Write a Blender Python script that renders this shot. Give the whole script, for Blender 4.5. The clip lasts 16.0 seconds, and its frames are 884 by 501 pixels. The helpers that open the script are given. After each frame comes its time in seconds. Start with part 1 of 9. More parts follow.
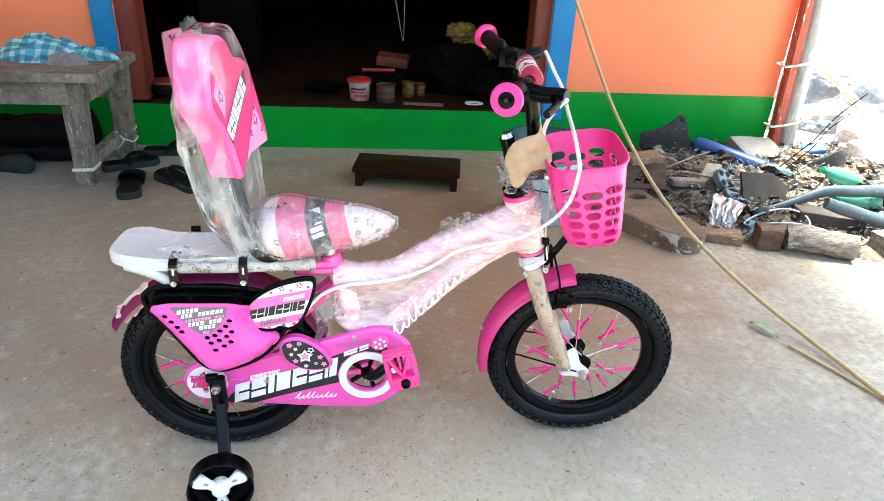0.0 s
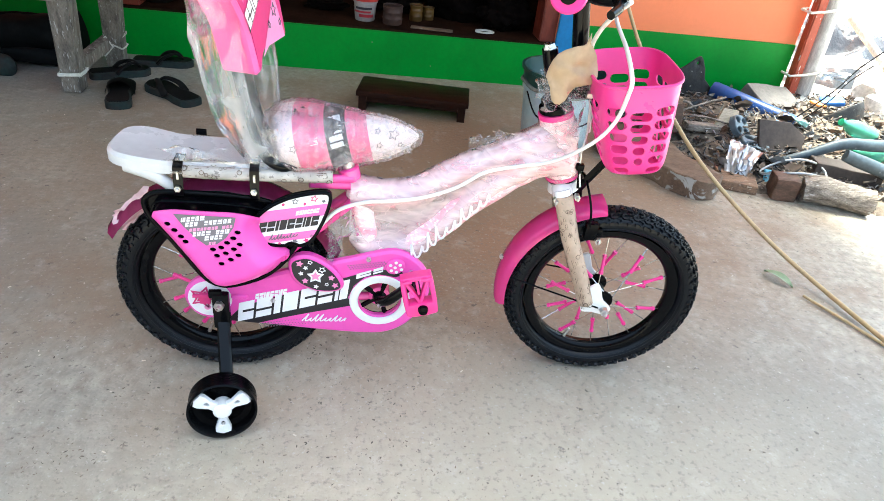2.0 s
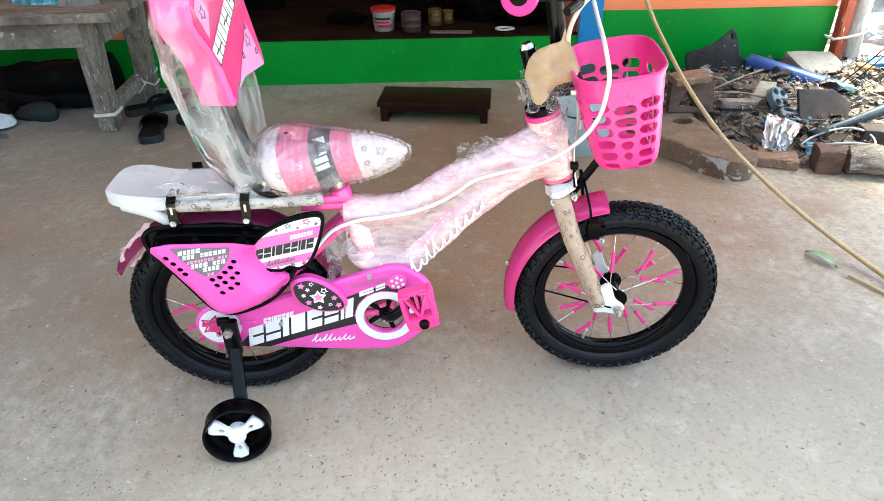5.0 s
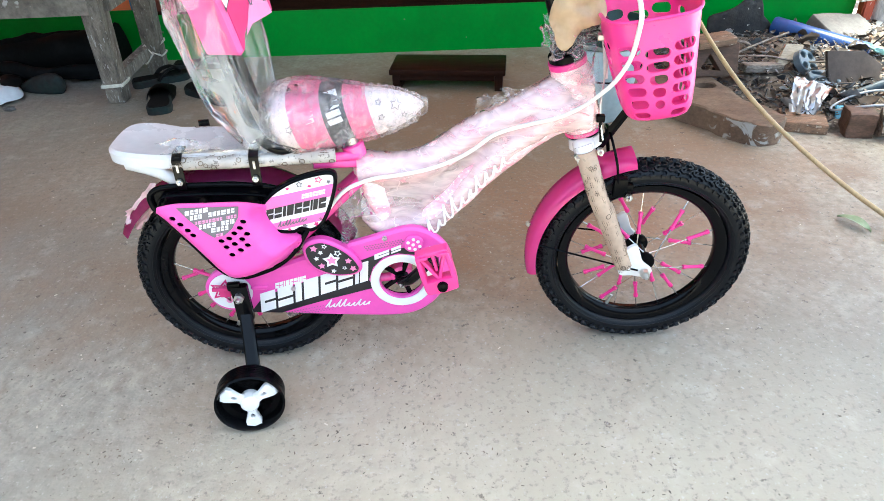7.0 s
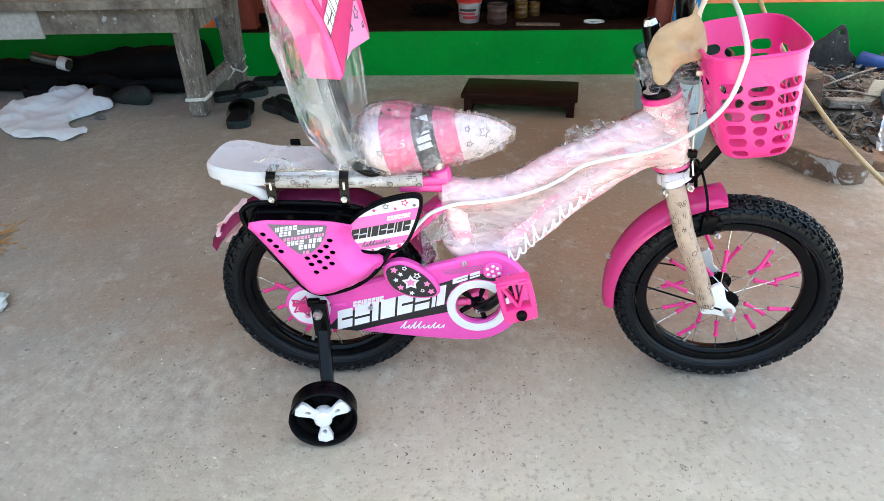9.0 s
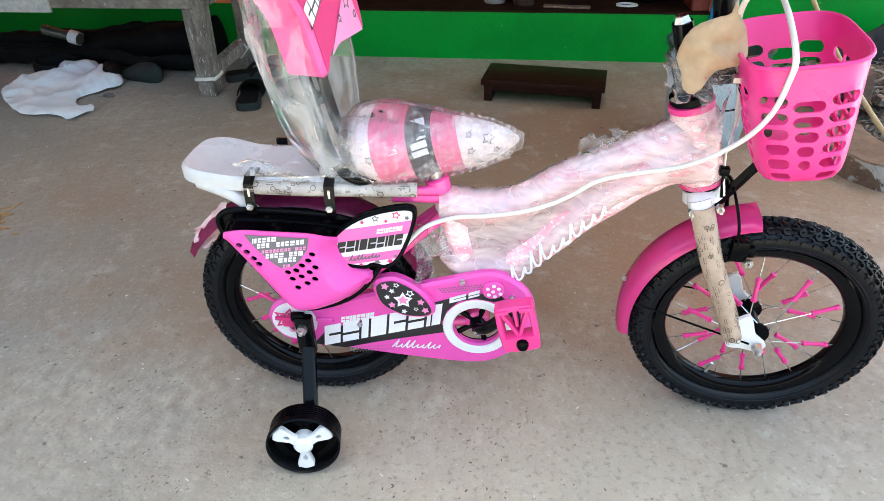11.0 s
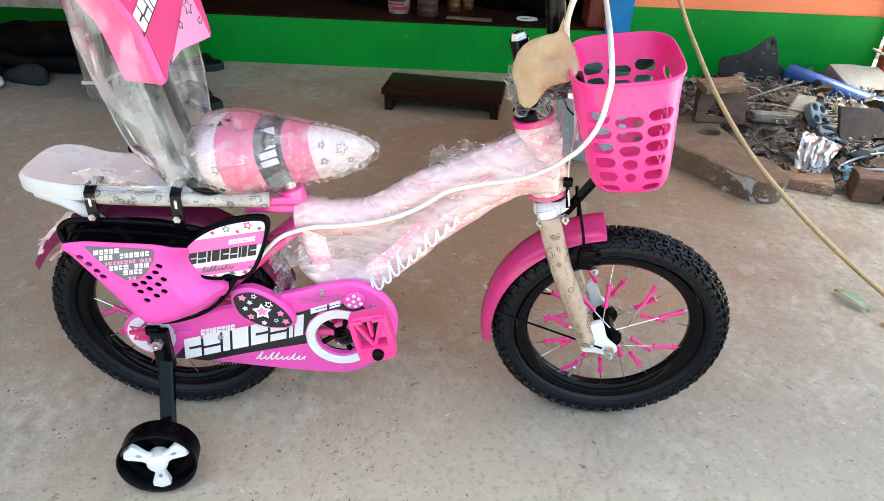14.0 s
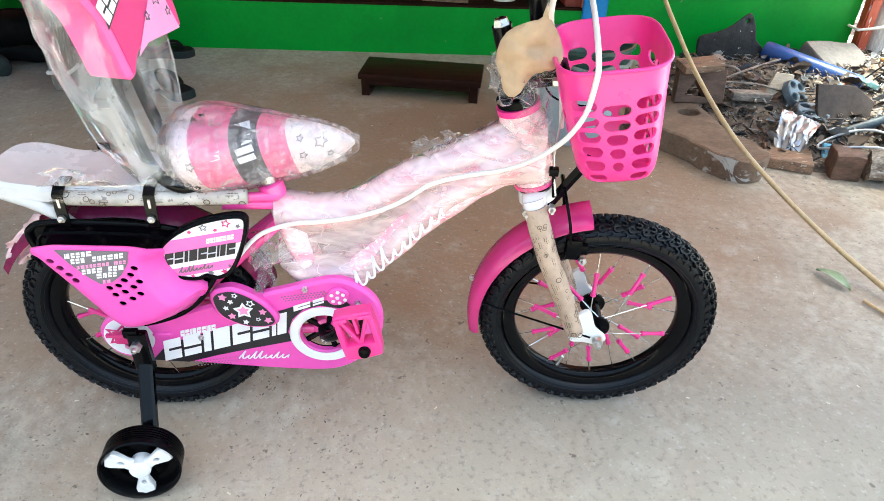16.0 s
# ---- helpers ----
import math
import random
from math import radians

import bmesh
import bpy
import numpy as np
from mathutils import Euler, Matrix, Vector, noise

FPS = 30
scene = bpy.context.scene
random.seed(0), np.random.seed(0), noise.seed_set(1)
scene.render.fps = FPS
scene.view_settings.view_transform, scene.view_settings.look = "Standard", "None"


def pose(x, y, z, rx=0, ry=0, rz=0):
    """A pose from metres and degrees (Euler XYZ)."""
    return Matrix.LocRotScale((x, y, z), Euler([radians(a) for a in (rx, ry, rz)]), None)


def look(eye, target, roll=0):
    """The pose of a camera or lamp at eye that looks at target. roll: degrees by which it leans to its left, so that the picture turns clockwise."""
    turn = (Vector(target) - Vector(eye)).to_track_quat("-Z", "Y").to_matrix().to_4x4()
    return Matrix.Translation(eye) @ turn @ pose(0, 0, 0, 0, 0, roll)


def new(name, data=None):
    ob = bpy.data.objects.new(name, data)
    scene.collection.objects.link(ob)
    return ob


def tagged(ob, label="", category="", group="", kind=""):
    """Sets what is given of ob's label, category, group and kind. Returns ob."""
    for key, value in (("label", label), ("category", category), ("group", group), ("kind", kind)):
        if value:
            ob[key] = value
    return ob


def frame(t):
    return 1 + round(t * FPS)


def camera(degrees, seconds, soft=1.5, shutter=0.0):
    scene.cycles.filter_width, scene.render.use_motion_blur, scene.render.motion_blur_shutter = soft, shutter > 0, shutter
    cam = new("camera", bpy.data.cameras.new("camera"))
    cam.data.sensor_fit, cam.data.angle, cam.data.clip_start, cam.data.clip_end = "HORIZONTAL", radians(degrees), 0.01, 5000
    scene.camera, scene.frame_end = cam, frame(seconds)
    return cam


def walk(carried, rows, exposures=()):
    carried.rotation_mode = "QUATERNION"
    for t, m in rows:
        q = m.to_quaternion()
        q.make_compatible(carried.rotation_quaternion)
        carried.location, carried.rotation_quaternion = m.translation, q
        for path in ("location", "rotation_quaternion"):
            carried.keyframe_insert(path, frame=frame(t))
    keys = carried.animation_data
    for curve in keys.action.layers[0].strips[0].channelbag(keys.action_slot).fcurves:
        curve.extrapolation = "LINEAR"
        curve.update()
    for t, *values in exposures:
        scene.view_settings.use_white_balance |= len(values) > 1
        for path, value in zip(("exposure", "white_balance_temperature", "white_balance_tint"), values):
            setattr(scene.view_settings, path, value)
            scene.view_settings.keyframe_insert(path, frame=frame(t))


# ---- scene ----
cam = camera(68.7, 16.0, soft=0.4)
PATH = [
    (0, (0.287, -1.128, 1.05), (0.533, 0.635, 0.137), 3.0),
    (0.5, (0.272, -1.147, 1.056), (0.438, 0.603, 0.103), 4.1),
    (1, (0.262, -1.126, 1.027), (0.443, 0.584, 0.005), 4.5),
    (1.5, (0.235, -1.088, 0.979), (0.491, 0.617, -0.035), 6.6),
    (2, (0.225, -1.066, 0.968), (0.522, 0.603, -0.092), 7.2),
    (2.5, (0.284, -1.0, 0.964), (0.434, 0.668, -0.128), 3.5),
    (3, (0.307, -0.958, 0.953), (0.25, 0.774, -0.046), 2.2),
    (3.5, (0.308, -1.028, 0.996), (0.389, 0.756, 0.097), 3.8),
    (4, (0.303, -1.078, 1.023), (0.418, 0.673, 0.065), 1.7),
    (4.5, (0.333, -1.067, 1.004), (0.45, 0.652, -0.012), 0.5),
    (4.7, (0.341, -1.061, 0.997), (0.46, 0.643, -0.044), -0.2),
    (6.8, (0.345, -1.019, 0.923), (0.424, 0.633, -0.202), -2.1),
    (7, (0.331, -1.026, 0.925), (0.401, 0.63, -0.195), -1.8),
    (7.5, (0.306, -1.037, 0.931), (0.328, 0.633, -0.17), -1.7),
    (8, (0.303, -1.027, 0.922), (0.274, 0.642, -0.18), -3.0),
    (8.5, (0.291, -1.015, 0.924), (0.228, 0.663, -0.162), -2.5),
    (9, (0.277, -1.02, 0.938), (0.196, 0.67, -0.129), -1.6),
    (9.2, (0.282, -1.014, 0.939), (0.195, 0.678, -0.123), -1.7),
    (11.3, (0.319, -0.849, 0.925), (0.159, 0.773, -0.233), -1.1),
    (11.5, (0.302, -0.829, 0.913), (0.209, 0.767, -0.288), -0.9),
    (12, (0.273, -0.849, 0.899), (0.216, 0.778, -0.263), -0.5),
    (12.5, (0.315, -0.885, 0.916), (0.252, 0.736, -0.253), -0.1),
    (13, (0.375, -0.878, 0.932), (0.362, 0.77, -0.202), 0.3),
    (13.5, (0.42, -0.885, 0.943), (0.422, 0.804, -0.128), 1.6),
    (14, (0.436, -0.885, 0.936), (0.486, 0.784, -0.165), 2.5),
    (14.5, (0.429, -0.884, 0.966), (0.456, 0.789, -0.131), 1.4),
    (15, (0.42, -0.875, 0.96), (0.474, 0.776, -0.167), 2.2),
    (15.5, (0.429, -0.872, 0.948), (0.513, 0.763, -0.201), 2.1),
    (16, (0.429, -0.857, 0.938), (0.541, 0.779, -0.207), 2.3),
]
# seconds, stops, kelvin, tint: the camera's own exposure and white balance drift a little
LIGHT = [(0.0, 2.58, 6500, -4), (1.0, 2.60, 6500, -4), (2.0, 2.54, 6500, -4), (3.0, 2.46, 6780, -4), (3.5, 2.50, 6920, -4), (4.0, 2.52, 6900, -4), (4.5, 2.56, 6760, -4),
         (7.0, 2.62, 6380, -4), (8.0, 2.59, 6380, -4), (9.0, 2.49, 6400, -4), (11.5, 2.44, 6540, -3), (12.5, 2.46, 6520, -3), (13.5, 2.44, 6700, -4), (14.5, 2.47, 6700, -4), (16.0, 2.54, 6680, -4)]
walk(cam, [(t, look(eye, target, roll)) for t, eye, target, roll in PATH], LIGHT)

# ---- world and light ----
world = bpy.data.worlds.new("world")
scene.world = world
world.use_nodes = True
wn = world.node_tree
sky = wn.nodes.new("ShaderNodeTexSky")
sky.sky_type, sky.sun_disc = "NISHITA", False
sky.sun_elevation, sky.sun_rotation = radians(80), radians(53)
sky.air_density, sky.dust_density, sky.ozone_density = 1.0, 4.0, 1.0
wn.links.new(sky.outputs[0], wn.nodes["Background"].inputs[0])
wn.nodes["Background"].inputs[1].default_value = 0.15
sun = new("sun", bpy.data.lights.new("sun", "SUN"))
sun.data.energy, sun.data.angle, sun.data.color = 5.0, radians(12), (1.0, 0.97, 0.93)
sun.matrix_world = look((0.8, 0.6, 6.0), (0.0, 0.0, 0.0))

# ---- materials ----


def mat(name, color, rough=0.5, spec=0.5, metal=0.0, other=None, amount=0.5, scale=6.0, fine=0.15, fine_scale=60.0, bump=0.15, bump_scale=80.0, bump_dist=0.002, stretch=(1, 1, 1), coat=0.0, rough_var=0.15, alpha=1.0, trans=0.0, low=0.42, high=0.62, speck=None, speck_scale=40.0, speck_cut=0.68, vary=0.0):
    """Principled surface: base colour broken up by large patches, fine grain, optional specks, and a bump."""
    m = bpy.data.materials.new(name)
    m.use_nodes = True
    t = m.node_tree
    n, l = t.nodes, t.links
    p = n["Principled BSDF"]
    tc = n.new("ShaderNodeTexCoord")
    mp = n.new("ShaderNodeMapping")
    mp.inputs["Scale"].default_value = stretch
    l.new(tc.outputs["Object"], mp.inputs[0])

    def noise_tex(sc, detail=4.0, rgh=0.6):
        q = n.new("ShaderNodeTexNoise")
        q.inputs["Scale"].default_value, q.inputs["Detail"].default_value, q.inputs["Roughness"].default_value = sc, detail, rgh
        l.new(mp.outputs[0], q.inputs["Vector"])
        return q

    def ramp(src, a, b):
        q = n.new("ShaderNodeMapRange")
        q.inputs["From Min"].default_value, q.inputs["From Max"].default_value = a, b
        l.new(src, q.inputs["Value"])
        return q.outputs[0]

    def mix(fac, a, b, blend="MIX"):
        q = n.new("ShaderNodeMix")
        q.data_type, q.blend_type = "RGBA", blend
        for sock, v in ((q.inputs[0], fac), (q.inputs[6], a), (q.inputs[7], b)):
            if isinstance(v, (float, int)):
                sock.default_value = v
            elif isinstance(v, tuple):
                sock.default_value = (*v[:3], 1)
            else:
                l.new(v, sock)
        return q.outputs[2]

    big = noise_tex(scale, 6.0)
    grain = noise_tex(fine_scale, 3.0)
    col = tuple(color)
    if other is not None:
        f = n.new("ShaderNodeMath")
        f.operation = "MULTIPLY"
        l.new(ramp(big.outputs["Fac"], low, high), f.inputs[0])
        f.inputs[1].default_value = amount
        col = mix(f.outputs[0], col, tuple(other))
    if fine:
        g = ramp(grain.outputs["Fac"], 0.3, 0.7)
        c2 = n.new("ShaderNodeMapRange")
        c2.inputs["To Min"].default_value, c2.inputs["To Max"].default_value = 1 - fine, 1 + fine
        l.new(g, c2.inputs["Value"])
        cc = n.new("ShaderNodeCombineColor")
        for k in range(3):
            l.new(c2.outputs[0], cc.inputs[k])
        col = mix(1.0, col, cc.outputs[0], "MULTIPLY")
    if speck is not None:
        sp = noise_tex(speck_scale, 2.0, 0.5)
        col = mix(ramp(sp.outputs["Fac"], speck_cut, speck_cut + 0.03), col, tuple(speck))
    if vary:
        oi = n.new("ShaderNodeObjectInfo")
        c3 = n.new("ShaderNodeMapRange")
        c3.inputs["To Min"].default_value, c3.inputs["To Max"].default_value = 1 - vary, 1 + vary
        l.new(oi.outputs["Random"], c3.inputs["Value"])
        cc = n.new("ShaderNodeCombineColor")
        for k in range(3):
            l.new(c3.outputs[0], cc.inputs[k])
        col = mix(1.0, col, cc.outputs[0], "MULTIPLY")
    if isinstance(col, tuple):
        p.inputs["Base Color"].default_value = (*col[:3], 1)
    else:
        l.new(col, p.inputs["Base Color"])
    rr = n.new("ShaderNodeMapRange")
    rr.inputs["To Min"].default_value, rr.inputs["To Max"].default_value = max(0.02, rough - rough_var), min(1.0, rough + rough_var)
    l.new(big.outputs["Fac"], rr.inputs["Value"])
    l.new(rr.outputs[0], p.inputs["Roughness"])
    p.inputs["Metallic"].default_value = metal
    p.inputs["Specular IOR Level"].default_value = spec
    p.inputs["Coat Weight"].default_value = coat
    p.inputs["Alpha"].default_value = alpha
    p.inputs["Transmission Weight"].default_value = trans
    if bump:
        b = n.new("ShaderNodeBump")
        b.inputs["Strength"].default_value, b.inputs["Distance"].default_value = bump, bump_dist
        l.new(noise_tex(bump_scale, 5.0).outputs["Fac"], b.inputs["Height"])
        l.new(b.outputs[0], p.inputs["Normal"])
    return m


def film_mat(name, tint, clear, rough=0.18, scale=18.0, milky=0.25, bump=0.8, dist=0.006, stretch=(1, 1, 1), cells=0.0, lo=0.42, hi=0.72, ior=1.35, detail=5.0, crease=0.0, crease_scale=9.0, crease_width=0.022):
    """Crumpled clear plastic: mostly see-through, with glossy folds and a milky haze."""
    m = bpy.data.materials.new(name)
    m.use_nodes = True
    n, l = m.node_tree.nodes, m.node_tree.links
    p = n["Principled BSDF"]
    tc = n.new("ShaderNodeTexCoord")
    mp = n.new("ShaderNodeMapping")
    mp.inputs["Scale"].default_value = stretch
    l.new(tc.outputs["Object"], mp.inputs[0])
    nz = n.new("ShaderNodeTexNoise")
    nz.inputs["Scale"].default_value, nz.inputs["Detail"].default_value, nz.inputs["Distortion"].default_value = scale, detail, 1.2
    l.new(mp.outputs[0], nz.inputs["Vector"])
    p.inputs["Base Color"].default_value = (*tint, 1)
    p.inputs["Roughness"].default_value = rough
    p.inputs["Specular IOR Level"].default_value = 0.8
    p.inputs["Subsurface Weight"].default_value = 0.0
    b = n.new("ShaderNodeBump")
    b.inputs["Strength"].default_value, b.inputs["Distance"].default_value = bump, dist
    height = nz.outputs["Fac"]
    if cells:
        vo = n.new("ShaderNodeTexVoronoi")
        vo.inputs["Scale"].default_value = cells
        l.new(tc.outputs["Object"], vo.inputs["Vector"])
        inv = n.new("ShaderNodeMath")
        inv.operation = "MULTIPLY_ADD"
        l.new(vo.outputs["Distance"], inv.inputs[0])
        inv.inputs[1].default_value = -1.8
        l.new(nz.outputs["Fac"], inv.inputs[2])
        height = inv.outputs[0]
    l.new(height, b.inputs["Height"])
    l.new(b.outputs[0], p.inputs["Normal"])
    tr = n.new("ShaderNodeBsdfTransparent")
    gl = n.new("ShaderNodeBsdfGlossy")
    gl.inputs["Roughness"].default_value = rough
    gl.inputs["Color"].default_value = (1, 1, 1, 1)
    l.new(b.outputs[0], gl.inputs["Normal"])
    fr = n.new("ShaderNodeFresnel")
    fr.inputs["IOR"].default_value = ior
    l.new(b.outputs[0], fr.inputs["Normal"])
    m1 = n.new("ShaderNodeMixShader")
    l.new(fr.outputs[0], m1.inputs[0])
    l.new(tr.outputs[0], m1.inputs[1])
    l.new(gl.outputs[0], m1.inputs[2])
    rg = n.new("ShaderNodeMapRange")
    rg.inputs["From Min"].default_value, rg.inputs["From Max"].default_value = lo, hi
    rg.inputs["To Min"].default_value, rg.inputs["To Max"].default_value = 1 - clear, min(1.0, 1 - clear + milky)
    l.new(nz.outputs["Fac"], rg.inputs["Value"])
    haze = rg.outputs[0]
    if crease:
        # thin whitened fold lines wander over the film
        cz, off, dist_, line, both = (n.new("ShaderNode" + k) for k in ("TexNoise", "Math", "Math", "MapRange", "Math"))
        cz.inputs["Scale"].default_value, cz.inputs["Detail"].default_value, cz.inputs["Distortion"].default_value = crease_scale, 1.6, 0.4
        l.new(mp.outputs[0], cz.inputs["Vector"])
        off.operation, dist_.operation, both.operation = "SUBTRACT", "ABSOLUTE", "MAXIMUM"
        l.new(cz.outputs["Fac"], off.inputs[0])
        off.inputs[1].default_value = 0.5
        l.new(off.outputs[0], dist_.inputs[0])
        line.inputs["From Min"].default_value, line.inputs["From Max"].default_value = 0.0, crease_width
        line.inputs["To Min"].default_value, line.inputs["To Max"].default_value = crease, 0.0
        l.new(dist_.outputs[0], line.inputs["Value"])
        l.new(haze, both.inputs[0])
        l.new(line.outputs[0], both.inputs[1])
        haze = both.outputs[0]
    m2 = n.new("ShaderNodeMixShader")
    l.new(haze, m2.inputs[0])
    l.new(m1.outputs[0], m2.inputs[1])
    l.new(p.outputs[0], m2.inputs[2])
    l.new(m2.outputs[0], n["Material Output"].inputs["Surface"])
    return m


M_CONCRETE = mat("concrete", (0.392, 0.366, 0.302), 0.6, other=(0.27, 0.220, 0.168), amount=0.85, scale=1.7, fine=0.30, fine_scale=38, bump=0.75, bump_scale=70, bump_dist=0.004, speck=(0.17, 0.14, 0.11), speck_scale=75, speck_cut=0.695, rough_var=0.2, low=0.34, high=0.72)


def island_tint(m, tones):
    """Gives each loose piece of one mesh a tone of its own, picked from the list."""
    n, l = m.node_tree.nodes, m.node_tree.links
    p = n["Principled BSDF"]
    base = p.inputs["Base Color"].links[0].from_socket
    ge, rp, mx = (n.new("ShaderNode" + k) for k in ("NewGeometry", "ValToRGB", "Mix"))
    rp.color_ramp.interpolation = "CONSTANT"
    e = rp.color_ramp.elements
    while len(e) < len(tones):
        e.new(0.5)
    for k, (el, c) in enumerate(zip(e, tones)):
        el.position, el.color = k / len(tones), (*c, 1)
    l.new(ge.outputs["Random Per Island"], rp.inputs[0])
    mx.data_type, mx.blend_type = "RGBA", "MULTIPLY"
    mx.inputs[0].default_value = 1.0
    l.new(base, mx.inputs[6])
    l.new(rp.outputs[0], mx.inputs[7])
    l.new(mx.outputs[2], p.inputs["Base Color"])


def stain_and_shade_over(m, colour, scale, lo, hi, most, detail, side=None):
    """Lays blots of one colour over a floor material, if told so only towards one end along x."""
    n, l = m.node_tree.nodes, m.node_tree.links
    p = n["Principled BSDF"]
    base = p.inputs["Base Color"].links[0].from_socket
    tc, nz, mr, mx = (n.new("ShaderNode" + k) for k in ("TexCoord", "TexNoise", "MapRange", "Mix"))
    nz.inputs["Scale"].default_value, nz.inputs["Detail"].default_value, nz.inputs["Roughness"].default_value = scale, detail, 0.65
    l.new(tc.outputs["Object"], nz.inputs["Vector"])
    mr.inputs["From Min"].default_value, mr.inputs["From Max"].default_value, mr.inputs["To Max"].default_value = lo, hi, most
    l.new(nz.outputs["Fac"], mr.inputs["Value"])
    mx.data_type = "RGBA"
    fac = mr.outputs[0]
    if side:
        sx, far, both = (n.new("ShaderNode" + k) for k in ("SeparateXYZ", "MapRange", "Math"))
        l.new(tc.outputs["Object"], sx.inputs[0])
        l.new(sx.outputs[0], far.inputs["Value"])
        far.inputs["From Min"].default_value, far.inputs["From Max"].default_value = side
        both.operation = "MULTIPLY"
        l.new(fac, both.inputs[0])
        l.new(far.outputs[0], both.inputs[1])
        fac = both.outputs[0]
    l.new(fac, mx.inputs[0])
    l.new(base, mx.inputs[6])
    mx.inputs[7].default_value = (*colour, 1)
    l.new(mx.outputs[2], p.inputs["Base Color"])


def tone_over(m, colour, middle, reach, most):
    """Lays a ragged spread of one colour over a floor material, thickest round its middle."""
    n, l = m.node_tree.nodes, m.node_tree.links
    p = n["Principled BSDF"]
    base = p.inputs["Base Color"].links[0].from_socket
    tc, mp, ln, nz, ad, mr, mx = (n.new("ShaderNode" + k) for k in ("TexCoord", "Mapping", "VectorMath", "TexNoise", "Math", "MapRange", "Mix"))
    mp.inputs["Location"].default_value = (-middle[0] / reach[0], -middle[1] / reach[1], 0)
    mp.inputs["Scale"].default_value = (1 / reach[0], 1 / reach[1], 0)
    l.new(tc.outputs["Object"], mp.inputs[0])
    ln.operation = "LENGTH"
    l.new(mp.outputs[0], ln.inputs[0])
    nz.inputs["Scale"].default_value, nz.inputs["Detail"].default_value, nz.inputs["Roughness"].default_value = 2.6, 8.0, 0.62
    l.new(tc.outputs["Object"], nz.inputs["Vector"])
    ad.operation = "MULTIPLY_ADD"
    l.new(nz.outputs["Fac"], ad.inputs[0])
    ad.inputs[1].default_value = -1.5
    l.new(ln.outputs["Value"], ad.inputs[2])
    mr.inputs["From Min"].default_value, mr.inputs["From Max"].default_value = 0.45, -0.45
    mr.inputs["To Max"].default_value = most
    l.new(ad.outputs[0], mr.inputs["Value"])
    mx.data_type = "RGBA"
    l.new(mr.outputs[0], mx.inputs[0])
    l.new(base, mx.inputs[6])
    mx.inputs[7].default_value = (*colour, 1)
    l.new(mx.outputs[2], p.inputs["Base Color"])


stain_and_shade_over(M_CONCRETE, (0.45, 0.43, 0.355), 3.3, 0.52, 0.70, 0.5, 5.0)
stain_and_shade_over(M_CONCRETE, (0.175, 0.115, 0.078), 5.2, 0.57, 0.72, 0.6, 9.0)
# darker towards the left end: the weaker light there is painted in
stain_and_shade_over(M_CONCRETE, (0.20, 0.205, 0.19), 1.6, 0.30, 0.62, 0.85, 6.0, side=(0.15, -0.75))
stain_and_shade_over(M_CONCRETE, (0.225, 0.205, 0.17), 2.6, 0.50, 0.64, 0.55, 8.0)
stain_and_shade_over(M_CONCRETE, (0.20, 0.145, 0.105), 17.0, 0.55, 0.68, 0.42, 8.0)
# browner tone behind the bicycle and to its left
tone_over(M_CONCRETE, (0.275, 0.172, 0.104), (0.60, 1.0), (1.3, 1.25), 1.0)
tone_over(M_CONCRETE, (0.27, 0.205, 0.145), (-0.7, 1.0), (0.9, 0.9), 0.4)
# front corners: dimmer light painted into the floor's colour
tone_over(M_CONCRETE, (0.25, 0.225, 0.185), (1.15, -0.45), (0.70, 0.65), 0.9)
tone_over(M_CONCRETE, (0.25, 0.235, 0.205), (-0.60, -0.45), (0.50, 0.45), 0.6)
# redder brown round the front wheel
tone_over(M_CONCRETE, (0.30, 0.165, 0.095), (0.75, 0.45), (0.42, 0.32), 0.75)
# paler pool at the front middle, extra brightness painted into the concrete
tone_over(M_CONCRETE, (0.47, 0.425, 0.33), (0.50, -0.36), (0.78, 0.40), 0.62)
stain_and_shade_over(M_CONCRETE, (0.50, 0.465, 0.40), 13.0, 0.55, 0.68, 0.34, 8.0)
stain_and_shade_over(M_CONCRETE, (0.075, 0.06, 0.05), 30.0, 0.645, 0.675, 0.75, 7.0)
stain_and_shade_over(M_CONCRETE, (0.19, 0.165, 0.14), 75.0, 0.54, 0.66, 0.55, 4.0)
stain_and_shade_over(M_CONCRETE, (0.52, 0.50, 0.46), 95.0, 0.60, 0.70, 0.45, 3.0)
M_GROUND = mat("earth", (0.27, 0.235, 0.19), 0.9, other=(0.20, 0.165, 0.13), scale=1.5, fine=0.2, fine_scale=25, bump=0.4, bump_scale=12, bump_dist=0.02)
M_ORANGE = mat("orange_distemper", (0.91, 0.25, 0.11), 0.75, other=(0.87, 0.22, 0.09), scale=2, fine=0.02, bump=0.06, bump_scale=25, bump_dist=0.003)
M_GREEN = mat("green_distemper", (0.006, 0.26, 0.022), 0.5, spec=0.25, other=(0.004, 0.19, 0.016), scale=4, fine=0.08, bump=0.2, bump_scale=18, bump_dist=0.004, speck=(0.16, 0.2, 0.12), speck_scale=30, speck_cut=0.76)
M_BLUE = mat("blue_distemper", (0.008, 0.205, 0.48), 0.6, other=(0.007, 0.155, 0.39), scale=6, fine=0.08, bump=0.15, bump_scale=20)
M_MAROON = mat("maroon_wood", (0.19, 0.028, 0.013), 0.5, other=(0.09, 0.015, 0.009), scale=9, stretch=(3, 3, 0.5), bump=0.2)
# the room's deep shade is put into these two near-black colours
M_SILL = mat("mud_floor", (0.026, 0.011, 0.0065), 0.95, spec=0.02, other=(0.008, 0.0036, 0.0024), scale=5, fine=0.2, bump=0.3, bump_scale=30)
